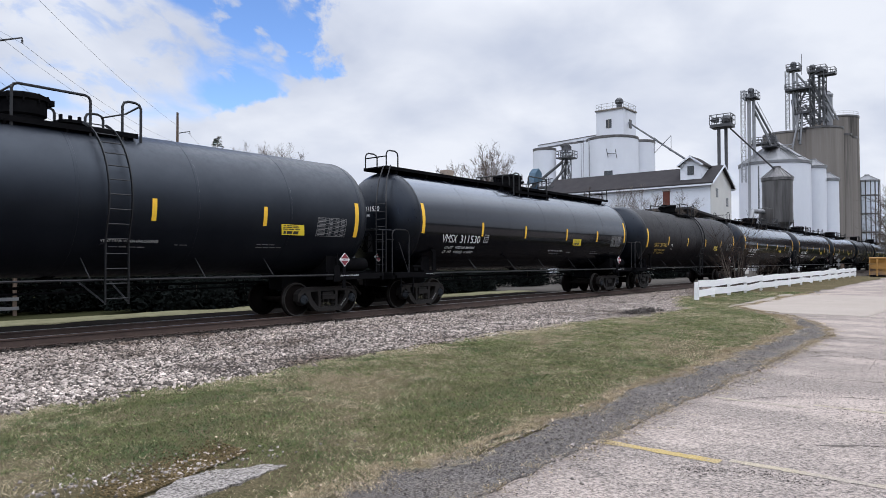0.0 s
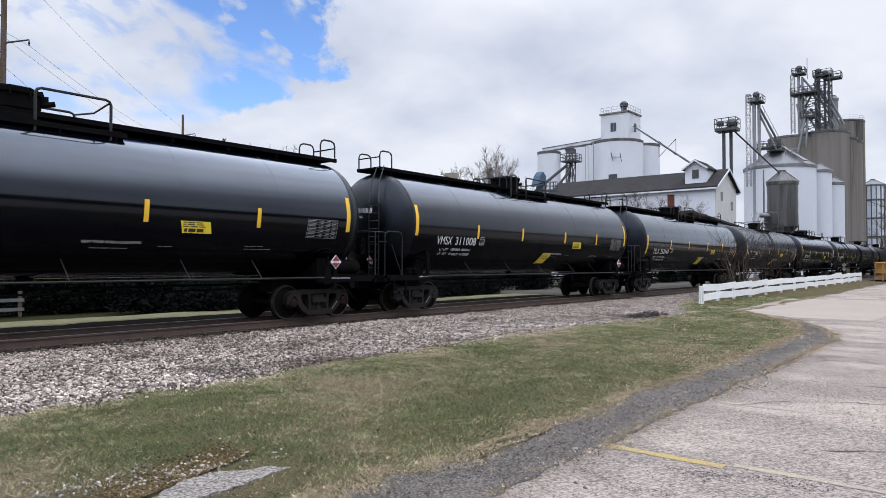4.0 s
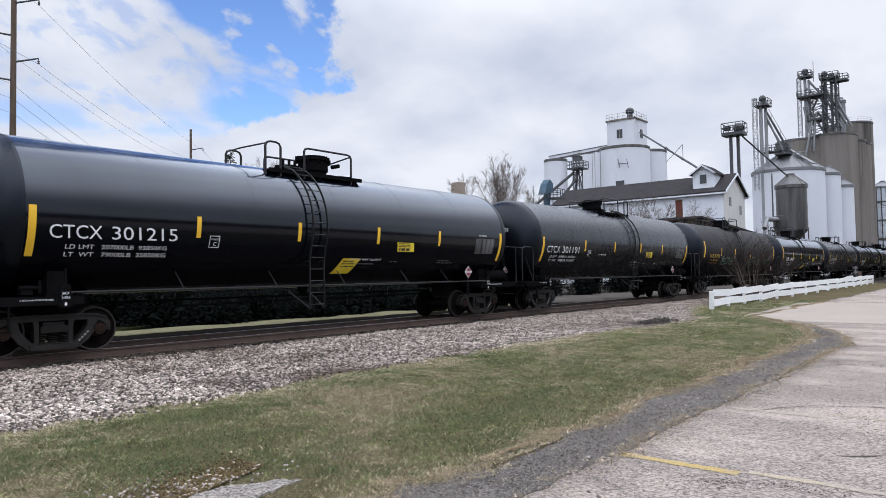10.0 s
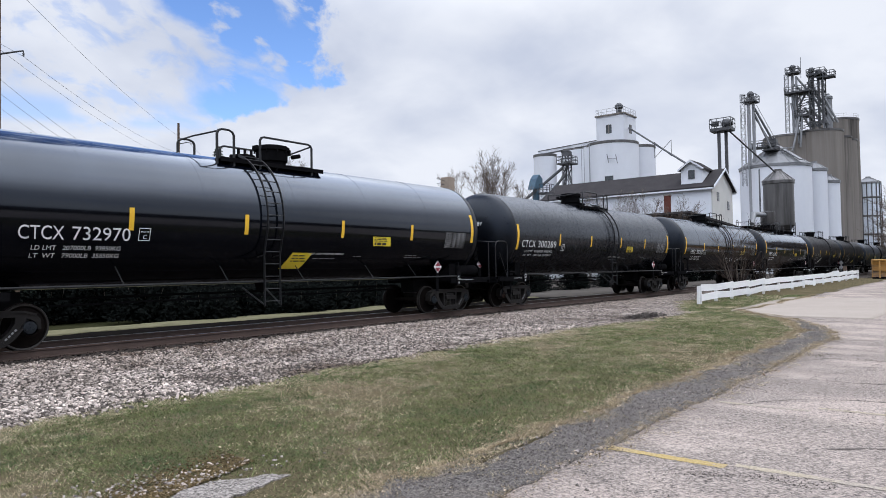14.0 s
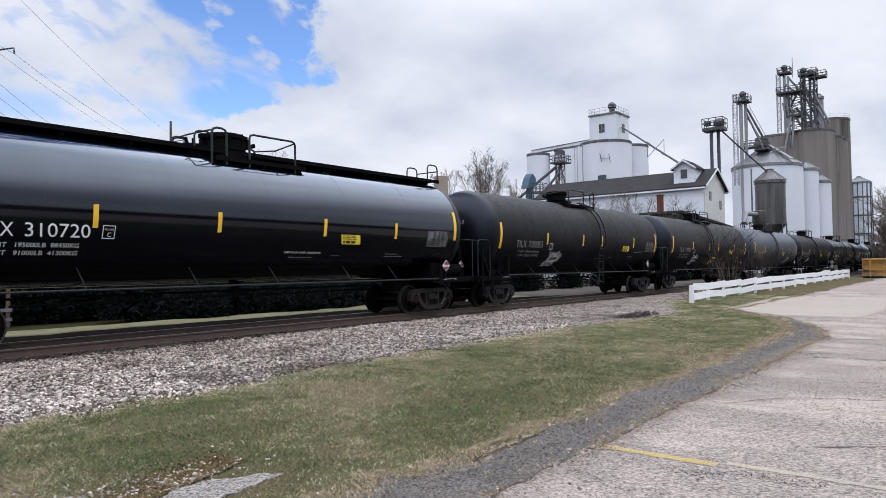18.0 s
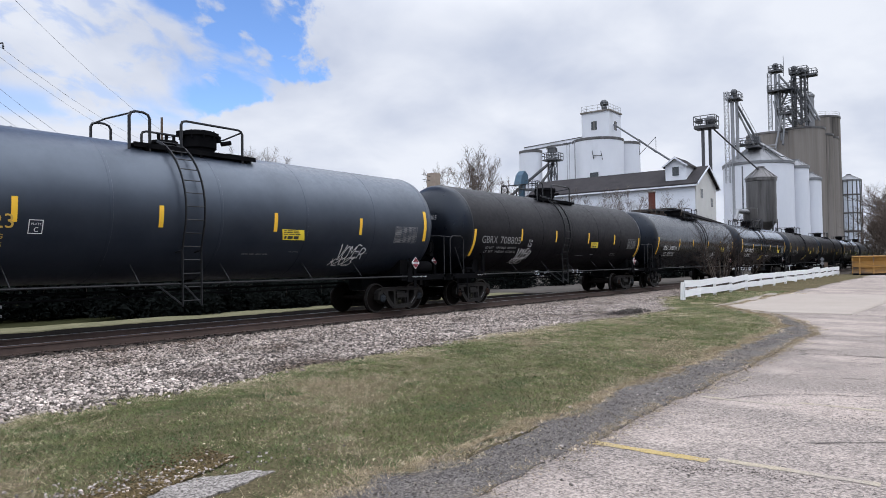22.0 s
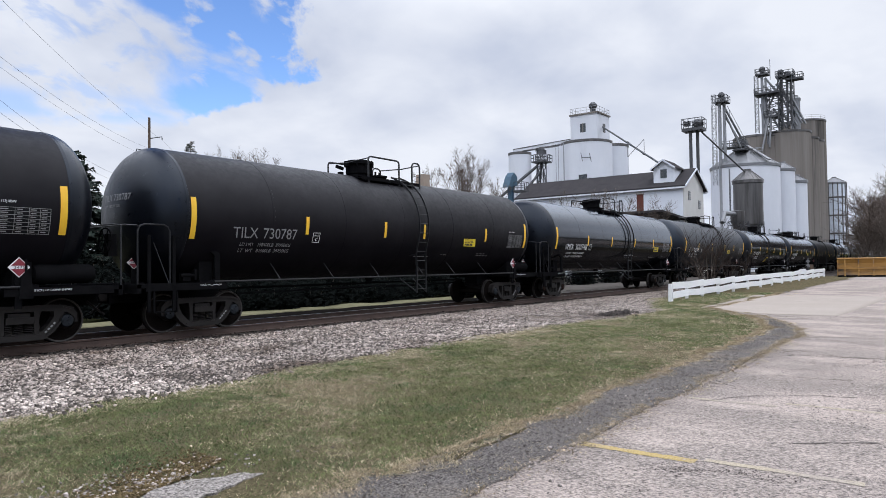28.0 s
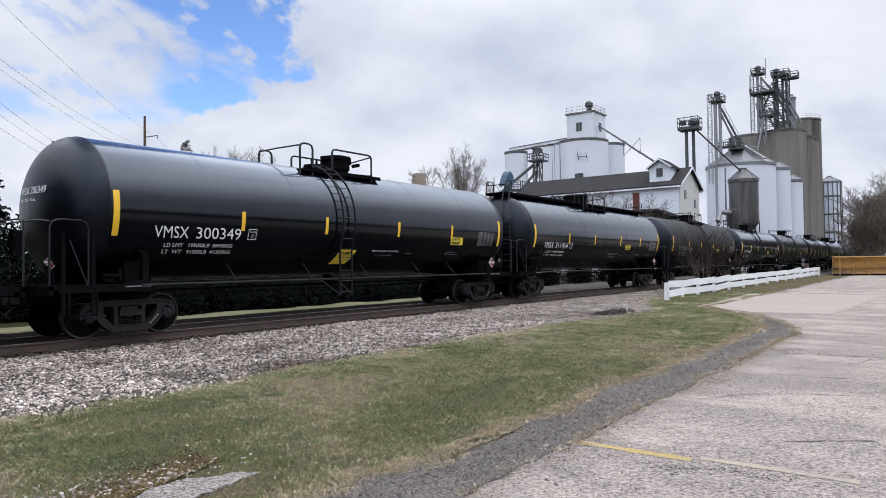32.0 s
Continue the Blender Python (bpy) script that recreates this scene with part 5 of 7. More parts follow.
def make_end_deck():
    g = Geo().box((0, 0, 1.12), (2.3, 2.96, 0.09)).box((-1.1, 0, 1.06), (0.09, 2.96, 0.2)).box((0.1, -1.46, 1.08), (2.1, 0.06, 0.16)).box((0.1, 1.46, 1.08), (2.1, 0.06, 0.16))
    return g


def make_coupler():
    return Geo().box((-0.32, 0, 0), (0.62, 0.16, 0.2)).prism([(-0.62, -0.14), (-0.95, -0.12), (-1.0, 0.0), (-0.95, 0.12), (-0.62, 0.14)], -0.2, 0.12).rod((-0.7, 0.25, -0.02), (-0.7, -1.3, 0.1), 0.018).rod((-0.55, 0.35, -0.1), (-0.95, 0.3, -0.42), 0.03)


def make_sideframe():
    """One cast truck side: a flat-topped beam over the bearings, raking lower arms, corner windows and a spring seat."""
    g = Geo()
    y0, y1 = -0.10, 0.10
    for s in (-1, 1):
        # half the beam: top chord and bearing jaw, raking lower arm, column
        g.prism([(0, 0.68), (0, 0.79), (s * 0.5, 0.80), (s * 0.82, 0.78), (s * 1.0, 0.72), (s * 1.09, 0.61), (s * 1.10, 0.42), (s * 1.02, 0.42), (s * 0.99, 0.55), (s * 0.90, 0.63), (s * 0.62, 0.67)], y0, y1)
        g.prism([(s * 0.84, 0.66), (s * 0.77, 0.42), (s * 0.64, 0.27), (s * 0.45, 0.12), (s * 0.29, 0.12), (s * 0.30, 0.23), (s * 0.41, 0.27), (s * 0.55, 0.42), (s * 0.63, 0.55), (s * 0.64, 0.68)], y0, y1)
        g.prism([(s * 0.39, 0.70), (s * 0.27, 0.70), (s * 0.27, 0.14), (s * 0.36, 0.14), (s * 0.355, 0.40), (s * 0.36, 0.58)], y0 + 0.012, y1 - 0.012)
        g.lathe([(0.15, -0.12), (0.17, -0.03), (0.17, 0.06), (0.12, 0.1)], 16, "y", (s * 0.889, 0, 0.457))
        # ribs standing proud of the web
        g.prism([(s * 0.0, 0.795), (s * 0.5, 0.805), (s * 0.82, 0.785), (s * 1.02, 0.725), (s * 1.0, 0.69), (s * 0.80, 0.75), (s * 0.5, 0.765), (s * 0.0, 0.76)], y0 - 0.03, y0)
        g.prism([(s * 0.775, 0.44), (s * 0.645, 0.265), (s * 0.45, 0.115), (s * 0.43, 0.15), (s * 0.61, 0.29), (s * 0.73, 0.45)], y0 - 0.03, y0)
    g.prism([(-0.46, 0.20), (-0.42, 0.11), (0.42, 0.11), (0.46, 0.20), (0.34, 0.22), (-0.34, 0.22)], y0 - 0.035, y1 + 0.035)
    return g


def make_frame_writing():
    """Chalked foundry marks down the raking arm, too small to read."""
    g = Geo()
    for i in range(4):
        a, b = 0.12 + 0.2 * i, 0.24 + 0.2 * i
        g.bar((0.69 - 0.27 * a, -0.106, 0.47 - 0.27 * a), (0.69 - 0.27 * b, -0.106, 0.47 - 0.27 * b), 0.006, 0.035)
    return g


def make_springs():
    g = Geo()
    for x in (-0.2, 0, 0.2):
        for i in range(6):
            z = 0.24 + i * 0.035
            g.lathe([(0.085, z), (0.1, z + 0.012), (0.085, z + 0.024)], 12, "z", (x, 0, 0))
    g.box((0, 0, 0.235), (0.56, 0.24, 0.02)).box((0, 0, 0.51), (0.50, 0.26, 0.13))
    return g


def make_wheel():
    r = WHEEL_R
    return Geo().lathe([(0.10, -0.11), (0.14, -0.1), (0.15, -0.05), (0.25, -0.02), (r - 0.07, -0.035), (r - 0.05, -0.065), (r - 0.006, -0.07), (r + 0.0, -0.06),
                        (r + 0.004, 0.02), (r + 0.026, 0.035), (r + 0.026, 0.055), (r - 0.05, 0.062), (r - 0.07, 0.02), (0.2, 0.05), (0.15, 0.1), (0.1, 0.11)], 36, "y")


def make_tread():
    r = WHEEL_R
    return Geo().lathe([(r - 0.035, -0.068), (r - 0.004, -0.075), (r + 0.003, -0.06), (r + 0.006, 0.018)], 36, "y")


def make_cap():
    g = Geo().lathe([(0.13, 0.10), (0.135, -0.02), (0.12, -0.06), (0.07, -0.075), (0.01, -0.078)], 18, "y")
    for i in range(3):
        t = 2 * math.pi * i / 3
        g.lathe([(0.026, -0.05), (0.026, -0.095), (0.002, -0.097)], 6, "y", (0.075 * math.cos(t), 0, 0.075 * math.sin(t)))
    return g


def make_ladder(x, top=True):
    """Two bent stringers from the platform over the flank to below the sill, with rungs."""
    g = Geo()
    pts = []
    for a in range(72, -41, -7):
        t = radians(a)
        pts.append((-(R + 0.14) * math.cos(t), ZC + (R + 0.14) * math.sin(t)))
    yb = -1.62
    pts = [p for p in pts if p[1] > 2.1] + [(yb, 1.9), (yb - 0.01, 0.62)]
    for s in (-0.24, 0.24):
        for a, b in zip(pts, pts[1:]):
            g.bar((x + s, *a), (x + s, *b), 0.02, 0.06)
    step, last = 0.0, None
    for a, b in zip(pts, pts[1:]):
        seg = math.dist(a, b)
        while step < seg:
            q = [a[i] + (b[i] - a[i]) * step / seg for i in (0, 1)]
            g.rod((x - 0.24, *q), (x + 0.24, *q), 0.013, 5)
            step += 0.31
        step -= seg
    g.rod((x - 0.24, yb, 0.66), (x - 0.6, -1.2, 1.1), 0.02, 5).rod((x + 0.24, yb, 0.66), (x + 0.05, -1.2, 1.1), 0.02, 5)
    g.rod((x - 0.24, yb, 1.9), (x - 0.24, -1.3, 1.85), 0.02, 5).rod((x + 0.24, yb, 1.9), (x + 0.24, -1.3, 1.85), 0.02, 5)
    return g


def arch(g, a, b, top, r=0.022, bend=0.14):
    """A hoop of pipe between two feet."""
    a, b = Vector(a), Vector(b)
    d = (b - a)
    h = d.normalized() * bend
    pts = [a, Vector((a.x, a.y, top - bend)), Vector((a.x, a.y, top)) + h * 0.3 - Vector((0, 0, bend * 0.3)), Vector((a.x, a.y, top)) + h,
           Vector((b.x, b.y, top)) - h, Vector((b.x, b.y, top)) - h * 0.3 - Vector((0, 0, bend * 0.3)), Vector((b.x, b.y, top - bend)), b]
    return g.pipe(pts, r, 6)


def make_grating():
    """One side walk of the top platform on its brackets."""
    g = Geo().box((-0.25, 0, 4.32), (2.6, 0.34, 0.04)).box((-0.25, -0.17, 4.31), (2.6, 0.03, 0.11))
    for x in (-1.3, -0.2, 0.85):
        g.bar((x, -0.17, 4.3), (x, -0.02, 4.02), 0.06, 0.05)
    return g


def make_end_walk():
    return Geo().box((0.8, 0, 4.40), (0.45, 1.5, 0.04)).box((1.03, 0, 4.39), (0.03, 1.5, 0.1))


def make_short_hoop():
    return arch(Geo(), (-1.5, -0.92, 4.05), (-1.12, -0.92, 4.05), 5.06, 0.029, 0.12)


def make_long_hoop():
    return arch(Geo(), (-0.5, -0.92, 4.05), (0.86, -0.92, 4.05), 5.03, 0.029, 0.1)


def make_cross_rails():
    """A rail across the tank at the end of the platform."""
    return Geo().pipe([(-1.48, -0.92, 5.0), (-1.6, 0, 4.98), (-1.48, 0.92, 5.0)], 0.022, 6)


def make_low_cross_rail():
    return Geo().pipe([(0.84, -0.92, 4.98), (0.9, 0, 4.9), (0.84, 0.92, 4.98)], 0.022, 6)


def make_manway(r=0.44):
    return Geo().lathe([(r + 0.06, 4.3), (r + 0.06, 4.5), (r - 0.05, 4.53), (r - 0.05, 4.6), (r, 4.64), (r, 4.92), (r + 0.05, 4.94), (r + 0.05, 5.03), (r - 0.06, 5.08), (0.01, 5.11)], 28)


def make_bolts(r=0.47):
    g = Geo()
    for i in range(10):
        t = 2 * math.pi * i / 10
        g.rod((r * math.cos(t), r * math.sin(t), 4.86), (r * math.cos(t), r * math.sin(t), 5.06), 0.025, 5)
    return g


def make_relief():
    g = Geo().lathe([(0.34, 4.3), (0.34, 4.5), (0.26, 4.52), (0.25, 4.6), (0.33, 4.62), (0.33, 4.68), (0.1, 4.72), (0.01, 4.73)], 16, at=(-1.02, -0.1, 0))
    for q in (-0.2, 0.0, 0.2):
        g.rod((-1.02 + q, -0.2, 4.66), (-1.02 + q, -0.2, 4.84), 0.04, 6)
    return g.rod((-1.4, -0.1, 4.62), (-0.65, -0.1, 4.62), 0.06, 8)


def make_vent():
    return Geo().lathe([(0.28, 4.4), (0.28, 4.47), (0.1, 4.5), (0.1, 4.6), (0.01, 4.62)], 12, at=(0.95, 0.1, 0))


def make_running_board():
    g = Geo().box((0, 0, 4.60), (16.4, 1.0, 0.05))
    for y in (-0.5, 0.5):
        g.box((0, y, 4.58), (16.4, 0.04, 0.11))
    for i in range(11):
        x = -7.6 + 15.2 * i / 10
        g.box((x, 0, 4.5), (0.09, 0.9, 0.14))
    return g


def make_end_ladder():
    """Ladder up the tank head at the car's end."""
    g = Geo()
    x = -HALF - HEAD - 0.1
    for y in (-1.05, -0.62):
        g.pipe([(x, y, 1.15), (x, y, 3.4), (x + 0.25, y * 0.8, 4.1), (x + 0.55, y * 0.7, 4.62)], 0.022, 6)
    for i in range(9):
        z = 1.4 + 0.24 * i
        g.rod((x, -1.05, z), (x, -0.62, z), 0.014, 5)
    for y in (-1.05, -0.62):
        g.rod((x, y, 2.2), (x + 0.35, y, 2.2), 0.02, 5)
    return g


def make_end_rails():
    """Handrail across the end platform and its corner posts."""
    g = Geo()
    x = -HALF - 0.55
    arch(g, (x + 0.22, -1.44, 1.12), (x - 0.55, -1.44, 1.12), 2.5, 0.022, 0.16)
    g.pipe([(x - 0.55, -1.44, 2.46), (x - 0.6, -1.0, 2.5), (x - 0.6, 1.0, 2.5), (x - 0.55, 1.44, 2.46), (x - 0.55, 1.44, 1.12)], 0.02, 6)
    g.rod((x - 0.1, -1.3, 2.1), (x + 0.2, -1.44, 1.15), 0.015, 5)
    return g


def make_corner_post():
    return Geo().box((0, -1.47, 1.4), (0.07, 0.05, 1.72)).box((0, -1.44, 1.12), (0.12, 0.06, 0.12))


def make_step():
    g = Geo()
    x = -HALF - 0.45
    for s in (-0.28, 0.28):
        g.box((x + s, -1.47, 0.82), (0.04, 0.03, 0.62))
    for z in (0.53, 0.78):
        g.rod((x - 0.28, -1.47, z), (x + 0.28, -1.47, z), 0.015, 5)
    return g


def make_side_pipe():
    return Geo().pipe([(-7.0, -1.5, 1.13), (7.0, -1.5, 1.13)], 0.025, 8)


def make_strut():
    return Geo().rod((-0.03, -1.1, 1.59), (0.0, -1.5, 1.13), 0.014, 5)


def make_outlet():
    return Geo().lathe([(0.36, 1.31), (0.34, 1.2), (0.16, 1.17), (0.10, 1.02), (0.13, 1.0), (0.13, 0.95), (0.01, 0.94)], 16).rod((0, 0, 1.0), (0.4, -0.5, 0.98), 0.025)


def make_reservoir():
    return Geo().lathe([(0.02, -0.62), (0.17, -0.58), (0.2, -0.5), (0.2, 0.5), (0.17, 0.58), (0.02, 0.62)], 16, "x")


def make_brake_rig():
    g = Geo().rod((-5.8, 0.25, 0.95), (5.8, 0.25, 0.95), 0.03).rod((-5.5, -0.3, 0.82), (1.0, -0.35, 0.86), 0.025).rod((1.0, 0.1, 0.8), (5.6, 0.2, 0.84), 0.025)
    return g


def make_valve_box():
    return Geo().box((-0.05, 0, -0.06), (0.2, 0.16, 0.18)).rod((-0.2, -0.06, -0.02), (0.2, -0.08, -0.02), 0.04, 8).box((0.16, -0.1, 0.0), (0.05, 0.03, 0.26))


def make_handwheel():
    n = 18
    return Geo().pipe([(0, 0.28 * math.cos(2 * math.pi * i / n), 0.28 * math.sin(2 * math.pi * i / n)) for i in range(n + 1)], 0.018, 5)


# Each car: running-board type or not, paint, mark, letter paint, where the leaf sign and the panel sit, scrawl
CARS = {
    -5: ("plain", "charcoal", "", "white_mark"), -4: ("board", "black_gloss", "VMSX 311530", "white_mark"),
    -3: ("plain", "black_matte", "NATX 301961", "yellow_mark"), -2: ("board", "black_shiny", "VMSX 311427", "white_mark"),
    -1: ("board", "black_gloss", "VMSX 311008", "white_mark"), 0: ("board", "black_shiny", "TILX 352444", "white_mark"),
    1: ("plain", "black_satin", "CTCX 731969", "white_mark"), 2: ("board", "black_gloss", "VMSX 311246", "white_mark"),
    3: ("plain", "black_gloss", "CTCX 301215", "white_mark"), 4: ("plain", "black_satin", "CTCX 301191", "white_mark"),
    5: ("plain", "black_matte", "NATX 303986", "yellow_mark"), 6: ("plain", "black_shiny", "CTCX 732970", "white_mark"),
    7: ("plain", "black_satin", "CTCX 300289", "white_mark"), 8: ("plain", "black_gloss", "VMSX 300925", "white_mark"),
    9: ("board", "black_shiny", "VMSX 310720", "white_mark"), 10: ("plain", "black_matte", "TILX 730953", "grey_mark"),
    11: ("plain", "black_matte", "TILX 730562", "grey_mark"), 12: ("plain", "grey_paint", "UTLX 212023", "yellow_mark"),
    13: ("plain", "black_matte", "GBRX 708805", "grey_mark"), 14: ("plain", "black_satin", "VMSX 300718", "white_mark"),
    15: ("plain", "black_gloss", "VMSX 300606", "white_mark"), 16: ("plain", "black_matte", "TILX 199014", "grey_mark"),
    17: ("plain", "black_matte", "TILX 730787", "grey_mark"), 18: ("plain", "black_gloss", "VMSX 300748", "white_mark"),
    19: ("plain", "charcoal", "CTCX 302919", "white_mark"), 20: ("plain", "black_gloss", "VMSX 300349", "white_mark"),
    21: ("board", "black_gloss", "VMSX 311454", "white_mark"), 22: ("plain", "black_matte", "TILX 730782", "grey_mark"),
    23: ("plain", "black_gloss", "VMSX 300451", "white_mark"), 24: ("plain", "black_satin", "", "white_mark"),
}
LAST_CAR = 37
# centre of each car at 6 s, along the track
CENTRE = {-5: -77.62, -4: -59.39, -3: -41.12, -2: -22.76, -1: -4.55, 0: 13.6, 1: 31.79, 2: 49.95, 3: 68.15, 4: 86.39, 5: 104.75, 6: 123.06, 7: 141.31,
          8: 159.56, 9: 177.81, 10: 195.95, 11: 214.04, 12: 232.19, 13: 250.35, 14: 268.63, 15: 286.76, 16: 304.83, 17: 323.0, 18: 341.15,
          19: 359.4, 20: 377.67, 21: 395.9}
for k in range(22, LAST_CAR + 1):
    CENTRE[k] = CENTRE[k - 1] + 18.2
# how far the train runs ahead of an even pace (seconds, metres)
DRIFT = ((0, -0.05), (1, 0.19), (2, -0.26), (3, 0.03), (6, -0.14), (7, -0.49), (8, 0.18), (9, -0.44), (10, 0.02), (11, 0.28), (12, -0.01), (13, 0.35), (14, -0.25), (17, 0.13), (18, 0.13), (19, -0.35),
         (20, 0.29), (21, -0.04), (22, 0.26), (23, 0.17), (24, -0.2), (25, 0.37), (28, 0.23), (29, 0.27), (30, 0.24), (31, -0.5), (32, -0.45))
# how far the long reflective strips stand above their usual height
STRIP_UP = {-4: 0.21, -2: 0.2, -1: 0.21, 2: 0.22, 9: 0.22, 6: 0.19, -3: 0.05, 5: 0.08, 12: 0.07, 0: -0.11, 1: -0.23, 3: -0.25, 4: -0.25, 13: -0.4, 14: -0.26}
# reporting marks: start, end and foot, by owner, then by car
MARKS = {"CTCX": (-7.34, -4.72, 2.31), "GBRX": (-7.17, -4.45, 2.28), "NATX": (-6.67, -4.87, 2.29), "TILX": (-6.52, -4.5, 2.26), "UTLX": (-6.64, -4.47, 2.29), "VMSX": (-6.74, -4.45, 2.19)}
MARK_OF = {-4: (-6.58, -4.47, 2.15), -2: (-6.58, -4.43, 2.17), -1: (-6.58, -4.46, 2.17), 2: (-6.59, -4.49, 2.21), 9: (-6.68, -4.47, 2.2), 0: (-6.69, -4.56, 2.11), 6: (-6.54, -4.39, 2.18), 19: (-6.83, -4.75, 2.27)}
PANEL = {-5: 5.0, -4: 2.4, -3: 3.4, -2: 2.6, -1: 2.5, 0: 2.5, 1: 2.2, 2: 2.5, 3: 2.3, 4: 2.2, 6: 2.8, 7: 2.3, 8: 3.7, 9: 2.4, 10: 3.4, 11: 3.6, 12: 1.8, 13: 1.9, 14: 4.75,
         15: 4.55, 16: 2.6, 17: 3.3, 18: 4.65, 19: 2.7, 20: 4.45, 21: 2.5}
STRIPS = {5: (-4.6, -1.85, 1.66, 4.85), -3: (-4.66, -1.56, 1.67, 4.8), 2: (-4.5, -1.74, 1.85, 4.72), 17: (-4.15, -0.95, 1.0, 4.72), 10: (-4.16, -0.94, 1.0, 4.7), 11: (-4.16, -0.94, 1.0, 4.7), 12: (-4.48, -1.55, 1.59, 4.68),
          1: (-4.3, -1.45, 1.45, 4.28), 3: (-4.21, -1.36, 1.5, 4.25), 4: (-4.21, -1.36, 1.5, 4.2), 14: (-4.09, -1.5, 1.6, 4.39), 19: (-4.8, -1.56, 1.84, 4.55)}
TURNED = (-5, -3, 4, 7, 8, 10, 14, 17, 18, 19)     # cars coupled the other way round
LEAF = {-1: 0.3, 0: 0.75, 1: 0.1, 3: 0.25, 6: -0.05, 11: 0.25, 15: -0.9, 16: 0.4, 20: -0.85}
WEIGHTS = {"CTCX": ("207000LB  93850KG", "79000LB  35850KG"), "TILX": ("198400LB  89950KG", "87600LB  39750KG"), "NATX": ("204800LB  92850KG", "81200LB  36830KG"),
           "VMSX": ("195000LB  88450KG", "91000LB  41300KG"), "GBRX": ("194500LB  88000KG", "91500LB  41500KG"), "UTLX": ("206500LB  93650KG", "79500LB  36050KG")}
PAINT_WORDS = {"black_gloss": "glossy black", "black_shiny": "shiny black", "black_matte": "dull black", "black_satin": "satin black", "grey_paint": "slate grey", "charcoal": "charcoal grey"}


def bars(g, x, z, rows, width, h, gap, off=0.012):
    """Small writing that cannot be read, as rows of bars."""
    for i in range(rows):
        xx = x
        while xx < x + width * (0.75 + 0.25 * ((i * 7) % 3) / 2) - 0.05:
            w = 0.06 + 0.13 * (0.5 + 0.5 * math.sin(xx * 31 + i * 5 + z * 9))
            decal(g, xx, min(xx + w, x + width), z - i * gap - h, z - i * gap, off=off, n=1)
            xx += w + 0.035
    return g


def build_truck(car, sx):
    """Two side frames, bolster, springs and two turning wheelsets at the car's end sx."""
    wheels = []
    side = shared("sideframe", make_sideframe, M["iron"])
    spring = shared("spring_nest", make_springs, M["iron"])
    for y in (-1.0, 1.0):
        frame_side = part("sideframe", side, None, car, m=pose(sx, y, 0))
        if y < 0:
            part("frame_writing", shared("frame_writing", make_frame_writing, M["grey_mark"]), None, frame_side)["kind"] = "stuff"
        part("spring_nest", spring, None, car, m=pose(sx, y, 0))
    part("truck_bolster", shared("truck_bolster", lambda: Geo().box((0, 0, 0.55), (0.40, 2.16, 0.2)), M["iron"]), None, car, m=pose(sx, 0, 0))
    for dx in (-0.889, 0.889):
        axle = shared("wheelset", lambda: Geo().rod((0, -0.98, 0), (0, 0.98, 0), 0.075, 14), M["wheel"], True)
        w = part("wheelset", axle, None, car, m=pose(sx + dx, 0, WHEEL_R))
        for y, rz in ((-0.755, 0), (0.755, 180)):
            part("wheel", shared("wheel", make_wheel, M["wheel"], True), None, w, m=pose(0, y, 0, 0, 0, rz))
        part("wheel_tread", shared("wheel_tread", make_tread, M["rim"], True), None, w, m=pose(0, -0.755, 0))
        part("bearing_cap", PARTS["cap_blue"] if (len(bpy.data.objects) // 50) % 3 else PARTS["cap_rusty"], None, w, m=pose(0, -1.06, 0))
        wheels.append(w)
    return wheels


